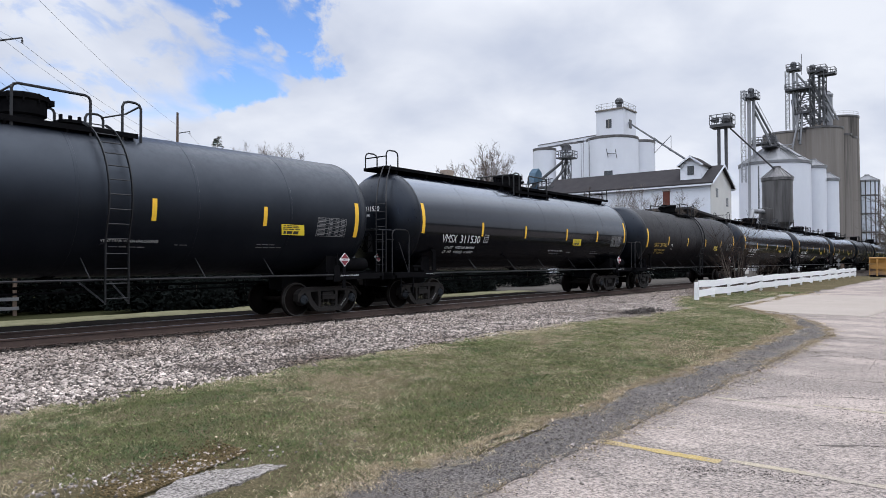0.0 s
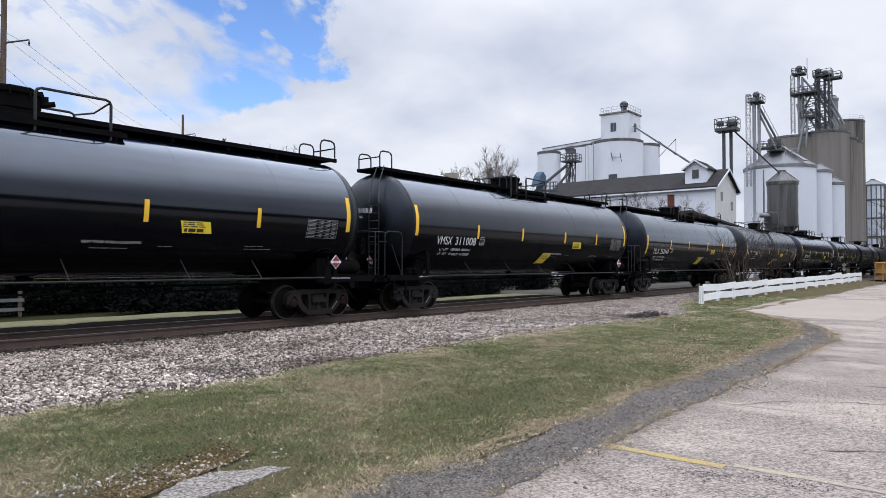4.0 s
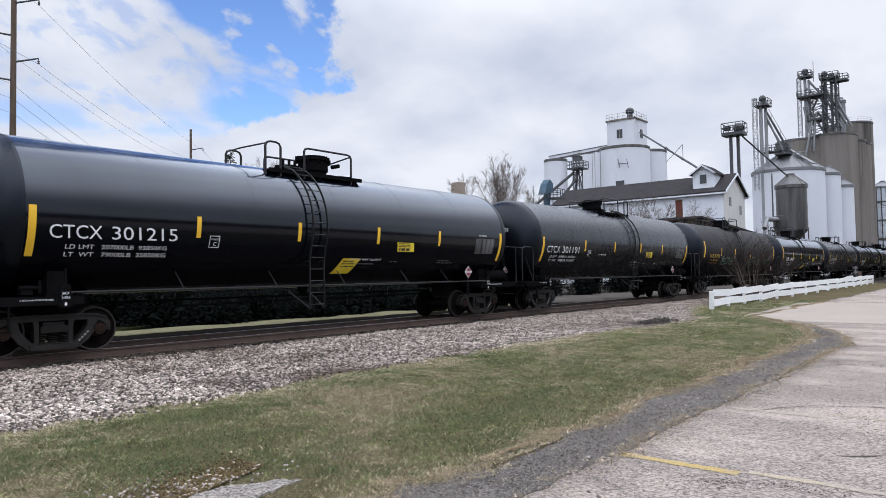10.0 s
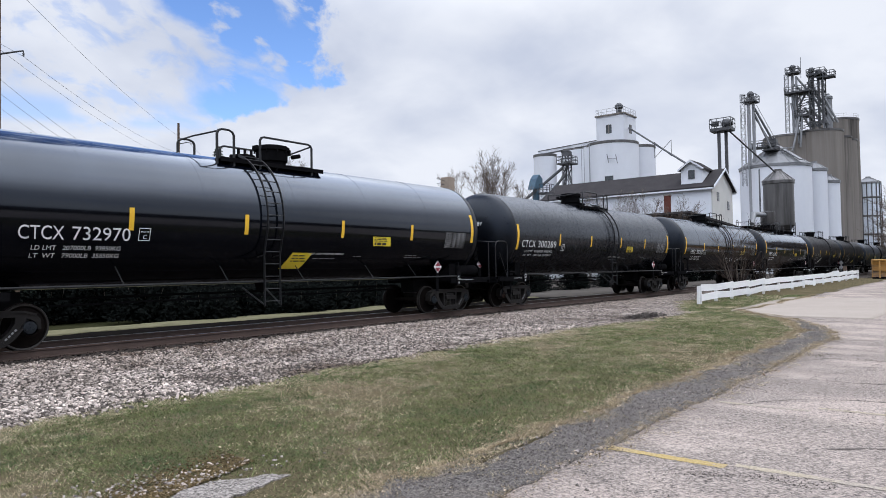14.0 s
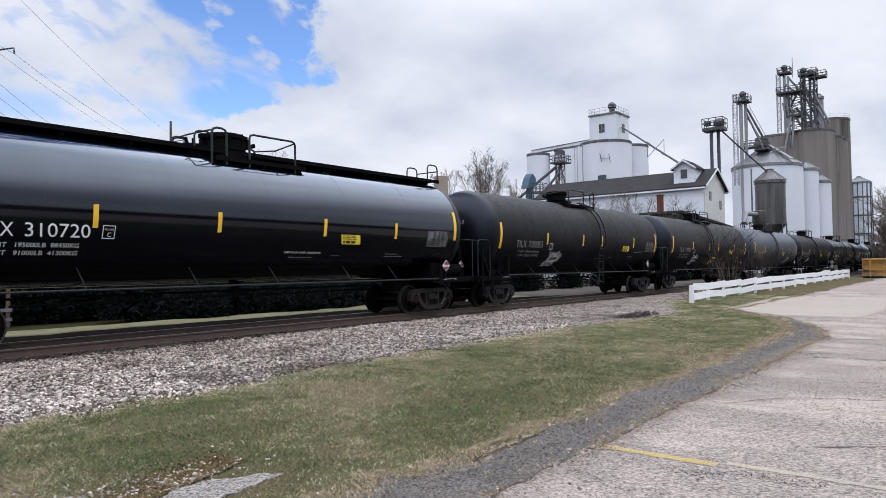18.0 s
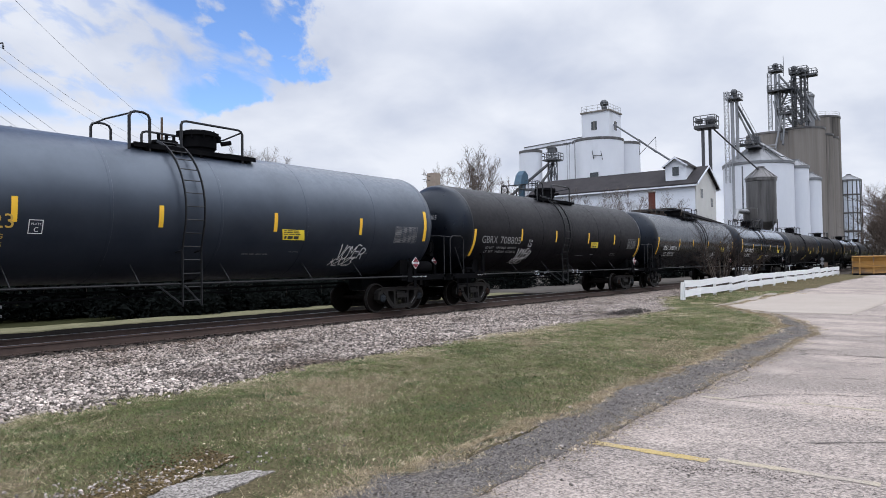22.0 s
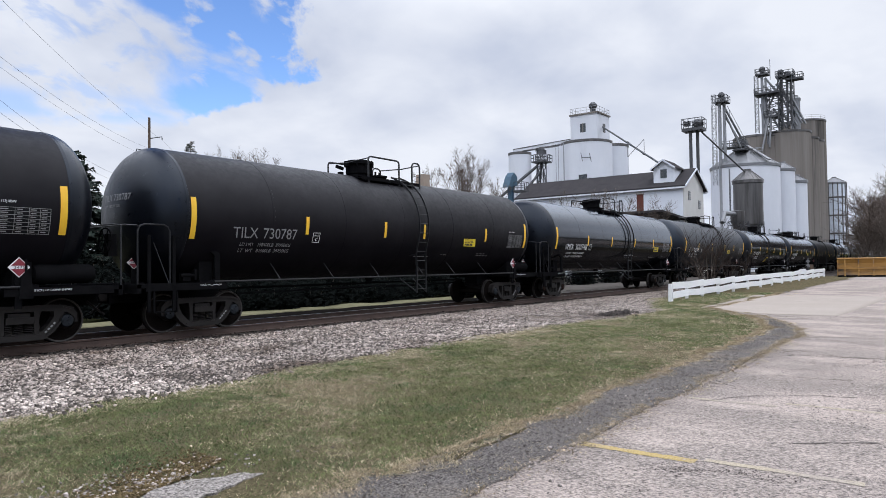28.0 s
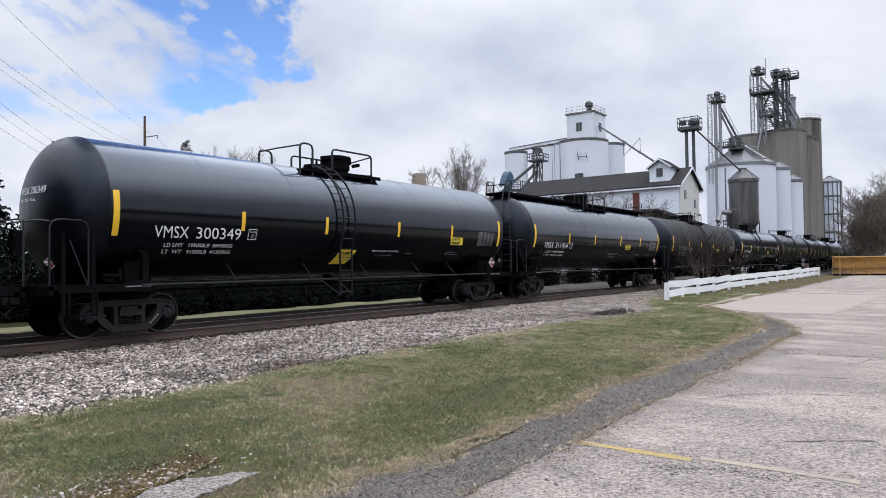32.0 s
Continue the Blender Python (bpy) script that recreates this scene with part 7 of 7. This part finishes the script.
def vase_tree(at, height, crown, base, label, seed, limbs=9, kids=7, group="bare trees", thick=1.0):
    """A tree whose limbs fan upward from a fork at height base, ending in fine twigs."""
    rng = random.Random(seed)
    limb, twig = Geo(), Geo()
    limb.rod((0, 0, -0.2), (0.1, 0, base), height * 0.016, 9, height * 0.012)
    rise_ = height - base
    for i in range(limbs):
        a = 6.28 * (i + rng.uniform(-0.3, 0.3)) / limbs
        out = rng.uniform(0.25, 1.0) if i else 0.05
        top_ = rise_ * (1.0 - 0.28 * out * out) * rng.uniform(0.85, 1.0)
        reach = crown / 2 * out * 0.9
        p0 = Vector((0.1, 0, base * rng.uniform(0.86, 1.0)))
        pts = [p0]
        for k in range(1, 6):
            t = k / 5
            r = reach * (t ** 0.75)
            pts.append(Vector((math.cos(a) * r + rng.uniform(-0.12, 0.12), math.sin(a) * r + rng.uniform(-0.12, 0.12), p0.z + top_ * t)))
        for k in range(5):
            r0, r1 = (max(0.016, height * 0.0065 * (1 - q / 5.4)) * thick for q in (k, k + 1))
            limb.rod(pts[k], pts[k + 1], r0, 6, r1)
        for j in range(kids * 2):
            t = rng.uniform(0.12, 1.0) * 5
            k = min(4, int(t))
            q = pts[k].lerp(pts[k + 1], t - k)
            d = (pts[k + 1] - pts[k]).normalized()
            b = rng.uniform(0, 6.28)
            nd = (d * 0.9 + Vector((math.cos(b), math.sin(b), 0.25)) * 0.75).normalized()
            grow(limb, twig, rng, q, nd, rise_ * rng.uniform(0.14, 0.30) * (1.15 - t / 7), height * 0.0026 * thick, 2, 4, -0.25, 4, 0.3)
    low = 0.011 * thick
    t = thing("bare_tree", at, label, "tree", group)
    part("trunk", limb.mesh("trunk", M["bark"], True, False), None, t)
    part("crown", twig.mesh("crown", M["twig"], False, False), None, t, "bare leafless twigs")
    return t


def shrub(name, at, height, label, seed, stems=9, lean=0.35, group="", mat="twig"):
    rng = random.Random(seed)
    limb, twig = Geo(), Geo()
    for i in range(stems):
        a = rng.uniform(0, 6.28)
        grow(limb, twig, rng, (0.12 * math.cos(a), 0.12 * math.sin(a), -0.1), (lean * math.cos(a), lean * math.sin(a), 1), height * rng.uniform(0.5, 0.85), height * 0.008, 1, 3, 0.0, 5, 0.25)
    t = thing(name, at, label, "shrub", group)
    part("branchwork", limb.mesh("branchwork", M["bark"], False, False), None, t)
    part("crown", twig.mesh("crown", M[mat], False, False), None, t)
    return t


def spruce(name, at, height, width, label, seed, group="spruces", boughs=12):
    """Whorls of drooping boughs, each hung with flat sprays of needles."""
    rng = random.Random(seed)
    wood, leaf = Geo(), Geo()
    wood.rod((0, 0, -0.2), (0, 0, height), height * 0.017, 8, 0.015)
    z = 0.35
    while z < height - 0.15:
        f = 1 - z / height
        ln = width * (0.12 + 0.95 * f ** 0.8) / 2
        for i in range(boughs if f > 0.2 else boughs // 2):
            a = rng.uniform(0, 6.28)
            l2 = ln * rng.uniform(0.7, 1.12)
            tip = Vector((math.cos(a) * l2, math.sin(a) * l2, z - 0.18 * l2 + rng.uniform(-0.1, 0.15)))
            root = Vector((0, 0, z))
            wood.rod(root, tip, 0.018, 3, 0.005)
            side = Vector((-math.sin(a), math.cos(a), 0))
            m = max(4, int(l2 / 0.085))
            for j in range(m):
                t = (j + 1) / m
                c = root.lerp(tip, t)
                w = (0.14 + 0.34 * (1 - t)) * rng.uniform(0.7, 1.2) * (0.6 + 0.4 * min(1, l2))
                for s in (-1, 1):
                    e = c + side * s * w + (tip - root).normalized() * w * 0.7 + Vector((0, 0, rng.uniform(-0.16, 0.05)))
                    b = (tip - root).normalized() * 0.05
                    leaf.add([c - b, c + b, e + b * 0.4 + Vector((0, 0, -0.02)), e - b * 0.5 + Vector((0, 0, 0.05))], [(0, 1, 2, 3)])
        z += 0.17 + 0.1 * f
    t = thing(name, at, label, "spruce tree", group)
    part("trunk", wood.mesh("trunk", M["bark"], False, False), None, t)
    part("crown", leaf.mesh("crown", M["needle"], False, False), None, t, "dark green needles")
    return t


def low_bush(name, at, w, d, h, label, seed, mat, group):
    rng = random.Random(seed)
    g = Geo()
    for i in range(2000):
        a, b = rng.uniform(0, 6.28), math.acos(rng.uniform(0, 1))
        k = rng.uniform(0.55, 1.0) * (1 + 0.25 * wav(math.cos(a) * 2 + seed, math.sin(a) * 2, 1.0, seed))
        c = Vector((math.cos(a) * math.sin(b) * w / 2 * k, math.sin(a) * math.sin(b) * d / 2 * k, math.cos(b) * h * k + 0.02))
        u = Vector((rng.uniform(-1, 1), rng.uniform(-1, 1), rng.uniform(-0.6, 1))).normalized() * rng.uniform(0.05, 0.13)
        v = u.orthogonal().normalized() * rng.uniform(0.025, 0.055)
        g.add([c - u, c + v, c + u, c - v], [(0, 1, 2, 3)])
    # broad dark leaves deep inside close the crown
    for i in range(260):
        a, b, k = rng.uniform(0, 6.28), math.acos(rng.uniform(0, 1)), rng.uniform(0.1, 0.62)
        c = Vector((math.cos(a) * math.sin(b) * w / 2 * k, math.sin(a) * math.sin(b) * d / 2 * k, math.cos(b) * h * k + 0.05))
        u = Vector((rng.uniform(-1, 1), rng.uniform(-1, 1), rng.uniform(-0.4, 1))).normalized() * rng.uniform(0.15, 0.3)
        v = u.orthogonal().normalized() * rng.uniform(0.10, 0.2)
        g.add([c - u, c + v, c + u, c - v], [(0, 1, 2, 3)])
    t = thing(name, at, label, "bush", group)
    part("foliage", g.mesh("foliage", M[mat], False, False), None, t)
    s = Geo()
    for i in range(6):
        a = 6.28 * i / 6
        s.rod((0, 0, -0.25), (math.cos(a) * w * 0.3, math.sin(a) * d * 0.3, h * 0.7), 0.02, 4, 0.006)
    part("branchwork", s, M["bark"], t)
    return t


def build_plants():
    spruce("spruce", (13.1, 13.3, -0.2), 6.8, 5.6, "dark green spruce behind the track", 1)
    spruce("spruce", (10.0, 13.8, -0.2), 6.1, 4.8, "dark green spruce behind the track", 2)
    spruce("spruce", (16.0, 14.4, -0.2), 4.9, 4.6, "dark green spruce behind the track", 3)
    spruce("spruce", (33.8, 37.0, -0.2), 12.9, 4.2, "tall far spruce with a thin pointed tip", 4, boughs=6)
    rng = random.Random(77)
    x, i = 4.0, 0
    while x < 33:
        for y, h in ((7.0, 1.2), (8.6, 1.8), (10.8, 3.1)):
            if (x < 8.6 and y < 9) or (9.4 < x < 10.7 and y < 9) or (y < 8 and rng.random() < 0.3):
                continue
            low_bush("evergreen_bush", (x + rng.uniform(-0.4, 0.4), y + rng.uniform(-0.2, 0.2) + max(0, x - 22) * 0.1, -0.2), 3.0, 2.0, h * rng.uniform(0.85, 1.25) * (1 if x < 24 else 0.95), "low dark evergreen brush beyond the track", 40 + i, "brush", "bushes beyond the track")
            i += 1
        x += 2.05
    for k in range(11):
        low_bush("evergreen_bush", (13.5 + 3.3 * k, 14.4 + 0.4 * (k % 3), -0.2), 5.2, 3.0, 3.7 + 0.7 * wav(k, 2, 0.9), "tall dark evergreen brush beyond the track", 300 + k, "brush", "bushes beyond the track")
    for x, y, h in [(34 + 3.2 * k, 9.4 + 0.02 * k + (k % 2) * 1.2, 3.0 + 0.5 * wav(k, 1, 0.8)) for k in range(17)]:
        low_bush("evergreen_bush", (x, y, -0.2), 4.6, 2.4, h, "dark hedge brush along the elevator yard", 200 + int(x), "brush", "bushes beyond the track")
    vase_tree((61.3, 27.0, -0.2), 14.7, 7.6, 8.2, "leafless broad tree before the grain elevator", 11, 13, 8, thick=0.55)
    vase_tree((66.5, 26.3, -0.2), 12.0, 4.2, 8.0, "smaller leafless tree before the grain elevator", 12, 7, 6, thick=0.5)
    vase_tree((56.5, 28.6, -0.2), 12.8, 3.6, 8.4, "leafless tree beside the tan brick stack", 13, 7, 6, thick=0.45)
    for i, (x, y, h, w) in enumerate(((40.2, 43.0, 13.5, 5.6), (42.6, 43.5, 14.4, 5.8), (45.0, 43.2, 14.6, 5.6), (47.0, 43.4, 14.0, 4.6))):
        vase_tree((x, y, -0.2), h, w, 8.5, "leafless tree with fine upright twigs", 40 + i, 12, 7, thick=0.3)
    vase_tree((13.5, 26.0, -0.2), 9.5, 5.0, 4.0, "leafless tree behind the spruces", 14, 7, 4, thick=0.5)
    vase_tree((9.0, 24.0, -0.2), 9.0, 5.0, 4.0, "leafless tree behind the spruces", 15, 7, 4, thick=0.5)
    for i, (x, y, h, w) in enumerate(((69.2, 15.6, 10.0, 5.4), (71.8, 14.2, 10.3, 5.6), (75.6, 11.0, 9.9, 5.2), (66.6, 18.0, 9.5, 4.6))):
        vase_tree((x, y, -0.2), h, w, 5.0, "small leafless tree before the white barn", 20 + i, 10, 7, thick=0.5)
    for i, (x, y, h) in enumerate(((108, -8.6, 13.5), (116, -9.4, 14.5), (112, -13.5, 15), (124, -7.0, 13.0), (134, -5.8, 12.0), (128, -11, 14), (150, -5.2, 12), (140, -9, 13), (165, -5.0, 11.5), (104, -12.5, 14.5), (185, -4.8, 11), (205, -4.6, 11), (98, -10.5, 13.5), (101, -7.6, 11), (110, -5.6, 10), (118, -13, 15), (120, -5.4, 10), (130, -4.9, 10), (145, -4.6, 10), (160, -8, 12))):
        bare_tree("bare_tree", (x, y, -0.2), h, "leafless brown tree at the edge of the wood", 60 + i, kids=6, group="wood beyond the lot", spread=1.15)
    shrub("bare_shrub", (37.2, -5.3, -0.2), 3.3, "leafless many-stemmed shrub at the white fence", 31, 9, 0.24, group="shrubs at the fence", mat="twig_dark")
    shrub("bare_shrub", (43.5, -5.0, -0.15), 2.2, "leafless many-stemmed shrub at the white fence", 32, 6, mat="twig_dark", group="shrubs at the fence")
    for i, (x, y) in enumerate(((31.5, -5.1), (33.2, -5.0), (39, -5.2))):
        shrub("bare_shrub", (x, y, -0.2), 0.7, "tuft of dead stalks at the white fence", 33 + i, 7, 0.5, group="shrubs at the fence")


# ---- poles and wires ----
def sag(g, a, b, drop, r=0.008, n=12):
    a, b = Vector(a), Vector(b)
    pts = []
    for i in range(n + 1):
        t = i / n
        p = a.lerp(b, t)
        p.z -= drop * 4 * t * (1 - t)
        pts.append(p)
    return g.pipe(pts, r, 4)


def build_lines():
    near, far = Vector((11.6, 20.9, 0)), Vector((34.5, 44.9, 0))
    d = (far - near).normalized()
    side = Vector((d.y, -d.x, 0))
    prev = near - d * 32
    tops = []
    for at, h, arms, nm in ((near, 17.5, ((15.2, 1), (13.6, -1), (12.3, 1), (11.4, -1)), "tall weathered wooden pole with steel arms"), (far, 16.0, ((14.2, 1), (13.0, -1)), "far wooden pole with two short arms"), (prev, 17.5, (), "weathered wooden pole out of sight")):
        if at is prev:
            tops.append([])
            continue
        p = thing("utility_pole", (at.x, at.y, -0.3), nm, "utility pole", "power line poles")
        part("post", Geo().rod((0, 0, 0), (0, 0, h + 0.3), 0.17, 12, 0.11), M["pole"], p, smooth=True)
        ends = []
        for z, s in arms:
            e = side * s * 1.15 + Vector((0, 0, z + 0.3))
            a = part("arm", Geo().rod((0, 0, z + 0.1), e, 0.05, 6, 0.035), M["steel_dark"], p)
            part("insulator", Geo().lathe([(0.03, -0.28), (0.06, -0.25), (0.03, -0.2), (0.06, -0.15), (0.03, -0.1), (0.02, 0)], 8, at=e), M["steel_dark"], a)
            ends.append(Vector((at.x, at.y, -0.3)) + e + Vector((0, 0, -0.28)))
        if at is near:
            c = part("crossarm", Geo().bar(side * -1.4 + Vector((0, 0, 8.4)), side * 1.6 + Vector((0, 0, 8.4)), 0.1, 0.12), M["pole"], p)
            for q in (-1.2, -0.5, 0.6, 1.0, 1.5):
                part("insulator", Geo().lathe([(0.02, 0.05), (0.05, 0.16), (0.05, 0.22), (0.01, 0.28)], 8, at=side * q + Vector((0, 0, 8.4))), M["steel_dark"], c)
            for z in (9.6, 10.3, 11.0):
                ends.append(Vector((at.x, at.y, z)))
        else:
            ends += [Vector((at.x, at.y, z)) for z in (8.4, 9.0, 9.6)]
        tops.append(ends)
    n_, f_ = tops[0], tops[1]
    pairs = [(n_[0], f_[0]), (n_[1], f_[1]), (n_[2], f_[0] - Vector((0, 0, 1.2))), (n_[4], f_[2]), (n_[5], f_[3]), (n_[6], f_[4])]
    for i, (a, b) in enumerate(pairs):
        drop = (0.5, 0.5, 0.7, 0.9, 0.9, 1.0)[i]
        w = sag(Geo(), a, b, drop)
        sag(w, a, a - d * 32 + Vector((0, 0, 1.0)), drop)
        sag(w, b, b + d * 60 - Vector((0, 0, 1.0)), drop * 2)
        if i > 2:
            m = a.lerp(b, 0.35) - Vector((0, 0, drop * 0.9))
            w.box(m, (0.3, 0.1, 0.1))
        tagged(new("overhead_wire", w.mesh("overhead_wire", M["wire"])), "thin dark overhead wire between poles", "wire", "overhead wires")


def build_pale_clutter():
    """Low pale boards between dark posts: stand-ins for unidentified clutter seen under the cars."""
    f = thing("garden_fence", (0, 0, 0), "low grey boards standing in for pale clutter beyond the track", "fence")
    for i in range(5):
        part("post", Geo().box((3.4 + 1.3 * i, 9.5, 0.4), (0.1, 0.1, 1.3)), M["pole"], f)
    for z in (0.0, 0.3):
        part("board", Geo().box((6.0, 9.43, z + 0.02 * math.sin(z * 9)), (5.4, 0.03, 0.11)), M["galv"], f)


# ---- by the crossing ----
def build_lot_things():
    b = thing("steel_box", (74.5, -10.6, 0.0), "scuffed yellow steel snow pusher standing in the lot", "snow pusher", rz=4)
    part("back_plate", Geo().prism([(-0.1, 0.05), (0.15, 0.05), (0.3, 0.6), (0.25, 1.3), (0.05, 1.72), (-0.1, 1.72), (0.08, 1.3), (0.12, 0.6)], -3.7, 3.7), M["plow"], b)
    for y in (-3.7, 3.7):
        part("side_plate", Geo().prism([(-0.1, 0.05), (1.6, 0.05), (1.6, 0.9), (0.9, 1.7), (-0.1, 1.7)], y - 0.04, y + 0.04), M["plow"], b)
    part("top_pipe", Geo().rod((-0.06, -3.74, 1.72), (-0.06, 3.74, 1.72), 0.09, 10), M["plow"], b, smooth=True)
    for y in (-2.4, -0.8, 0.8, 2.0, 3.1):
        part("rib", Geo().prism([(-0.34, 0.1), (-0.1, 0.05), (-0.1, 1.66), (-0.2, 1.66)], y - 0.05, y + 0.05), M["plow"], b)
    part("cross_rail", Geo().box((-0.2, 0, 0.85), (0.16, 7.2, 0.16)), M["plow"], b)
    part("cutting_edge", Geo().box((0.0, 0, 0.08), (0.3, 7.4, 0.16)), M["frame_black"], b)
    s = thing("crossing_marker", (79.5, -3.6, -0.05), "grey post with two white diamond boards", "sign")
    part("post", Geo().box((0, 0, 0.9), (0.1, 0.1, 1.8)), M["steel_dark"], s)
    for z in (1.15, 1.58):
        part("diamond_board", Geo().add([(-0.07, 0.22, z), (-0.07, 0, z + 0.22), (-0.07, -0.22, z), (-0.07, 0, z - 0.22), (-0.04, 0.22, z), (-0.04, 0, z + 0.22), (-0.04, -0.22, z), (-0.04, 0, z - 0.22)],
                                        [(0, 1, 2, 3), (7, 6, 5, 4), (0, 4, 5, 1), (1, 5, 6, 2), (2, 6, 7, 3), (3, 7, 4, 0)]), M["galv"], s)
    p = thing("timber_post", (76.3, -4.4, -0.05), "short dark timber post at the fence end", "post", geo=Geo().box((0, 0, 0.6), (0.3, 0.3, 1.3), taper=0.94), mat=M["pole"])
    # dark stones stand in for a twiggy clump at the ballast edge
    stones("rubble_heap", 300, lambda r, n: np.stack([r.normal(21.2, 0.55, n), r.normal(-6.9, 0.22, n), r.uniform(-0.21, -0.08, n)], 1), 0.065, M["crumb"], "dark lumps standing in for a twiggy clump at the ballast edge", 5)


build_plants()
build_lines()
build_pale_clutter()
build_lot_things()
stones("ballast_stones", 130000, ballast_place(0), 0.033, M["stone"], "pale crushed limestone ballast", 1)
stones("dusty_ballast", 150000, ballast_place(1), 0.037, M["stone_brown"], "rust-dusted ballast stones beside the rails", 6)
stones("oily_ballast", 50000, ballast_place(2), 0.045, M["shaded_stone"], "ballast stones between the rails, coloured dark as shade under the train", 8)
stones("loose_grit", 700, pebble_place, 0.02, M["aggregate"], "loose pale grit on turf and asphalt", 2)
stones("asphalt_crumbs", 11000, lump_place, 0.011, M["patch"], "loose crumbs of broken asphalt along the lot edge", 7)
stones("lot_debris", 1800, debris_place, 0.008, M["crumb"], "dark crumbs and dirt washed into streaks on the lot", 9)
grass("grass", 540000, M["blade"], "short green grass blades", 3, 0.018, False)
stones("lot_gravel", 34000, gravel_place, 0.008, M["aggregate"], "loose mixed aggregate on the worn asphalt", 12)
grass("dry_grass", 520000, M["straw"], "dry straw-coloured grass", 4, 0.012, True)
grass("edge_thatch", 60000, M["thatch"], "matted dead grass along the broken asphalt", 10, 0.016, True, True)

flecks("clover", 45000, clover_place, 0.014, M["clover"], "low clover and broad-leaved weeds in the turf", "clover", 14, 0.25)
flecks("leaf_litter", 22000, litter_place, 0.018, M["leaf"], "dry tan leaf litter along the broken asphalt", "leaves", 15, 0.45)
stones("slab_rubble", 200, rubble_place, 0.02, M["stone_brown"], "pale loose stones on bare soil by the slab", 16)
stones("bed_grit", 6500, rubble_place, 0.012, M["bed_soil"], "brown grit on bare soil by the slab", 17)


# ---- what moves ----
def motions():
    turn = math.degrees(SPEED / WHEEL_R) / FPS
    for k, car, wheels in TRAIN:
        def at(t):
            return CENTRE[k] - SPEED * (t - 6.0)
        walk(car, [(t, pose(at(t) + d, 0, 0)) for t, d in DRIFT])
        for w in wheels:
            x, _, z = w.location
            # the wheels roll while they pass near the camera
            f0 = max(0, math.floor((at(0) + x - 42) / SPEED * FPS))
            f1 = min(32 * FPS, math.ceil((at(0) + x - 1) / SPEED * FPS))
            fs = [0] + [f for f in range(f0, f1 + 1) if 0 < f < 32 * FPS] + [32 * FPS]
            if f1 <= 0 or f0 >= 32 * FPS:
                fs = [0, 32 * FPS]
            rows, n = [], 0
            for f in fs:
                a = -turn * min(max(f, f0), max(f1, f0))
                rows.append((f / FPS, pose(x, 0, z, 0, a % 360, 0)))
            walk(w, rows)


motions()
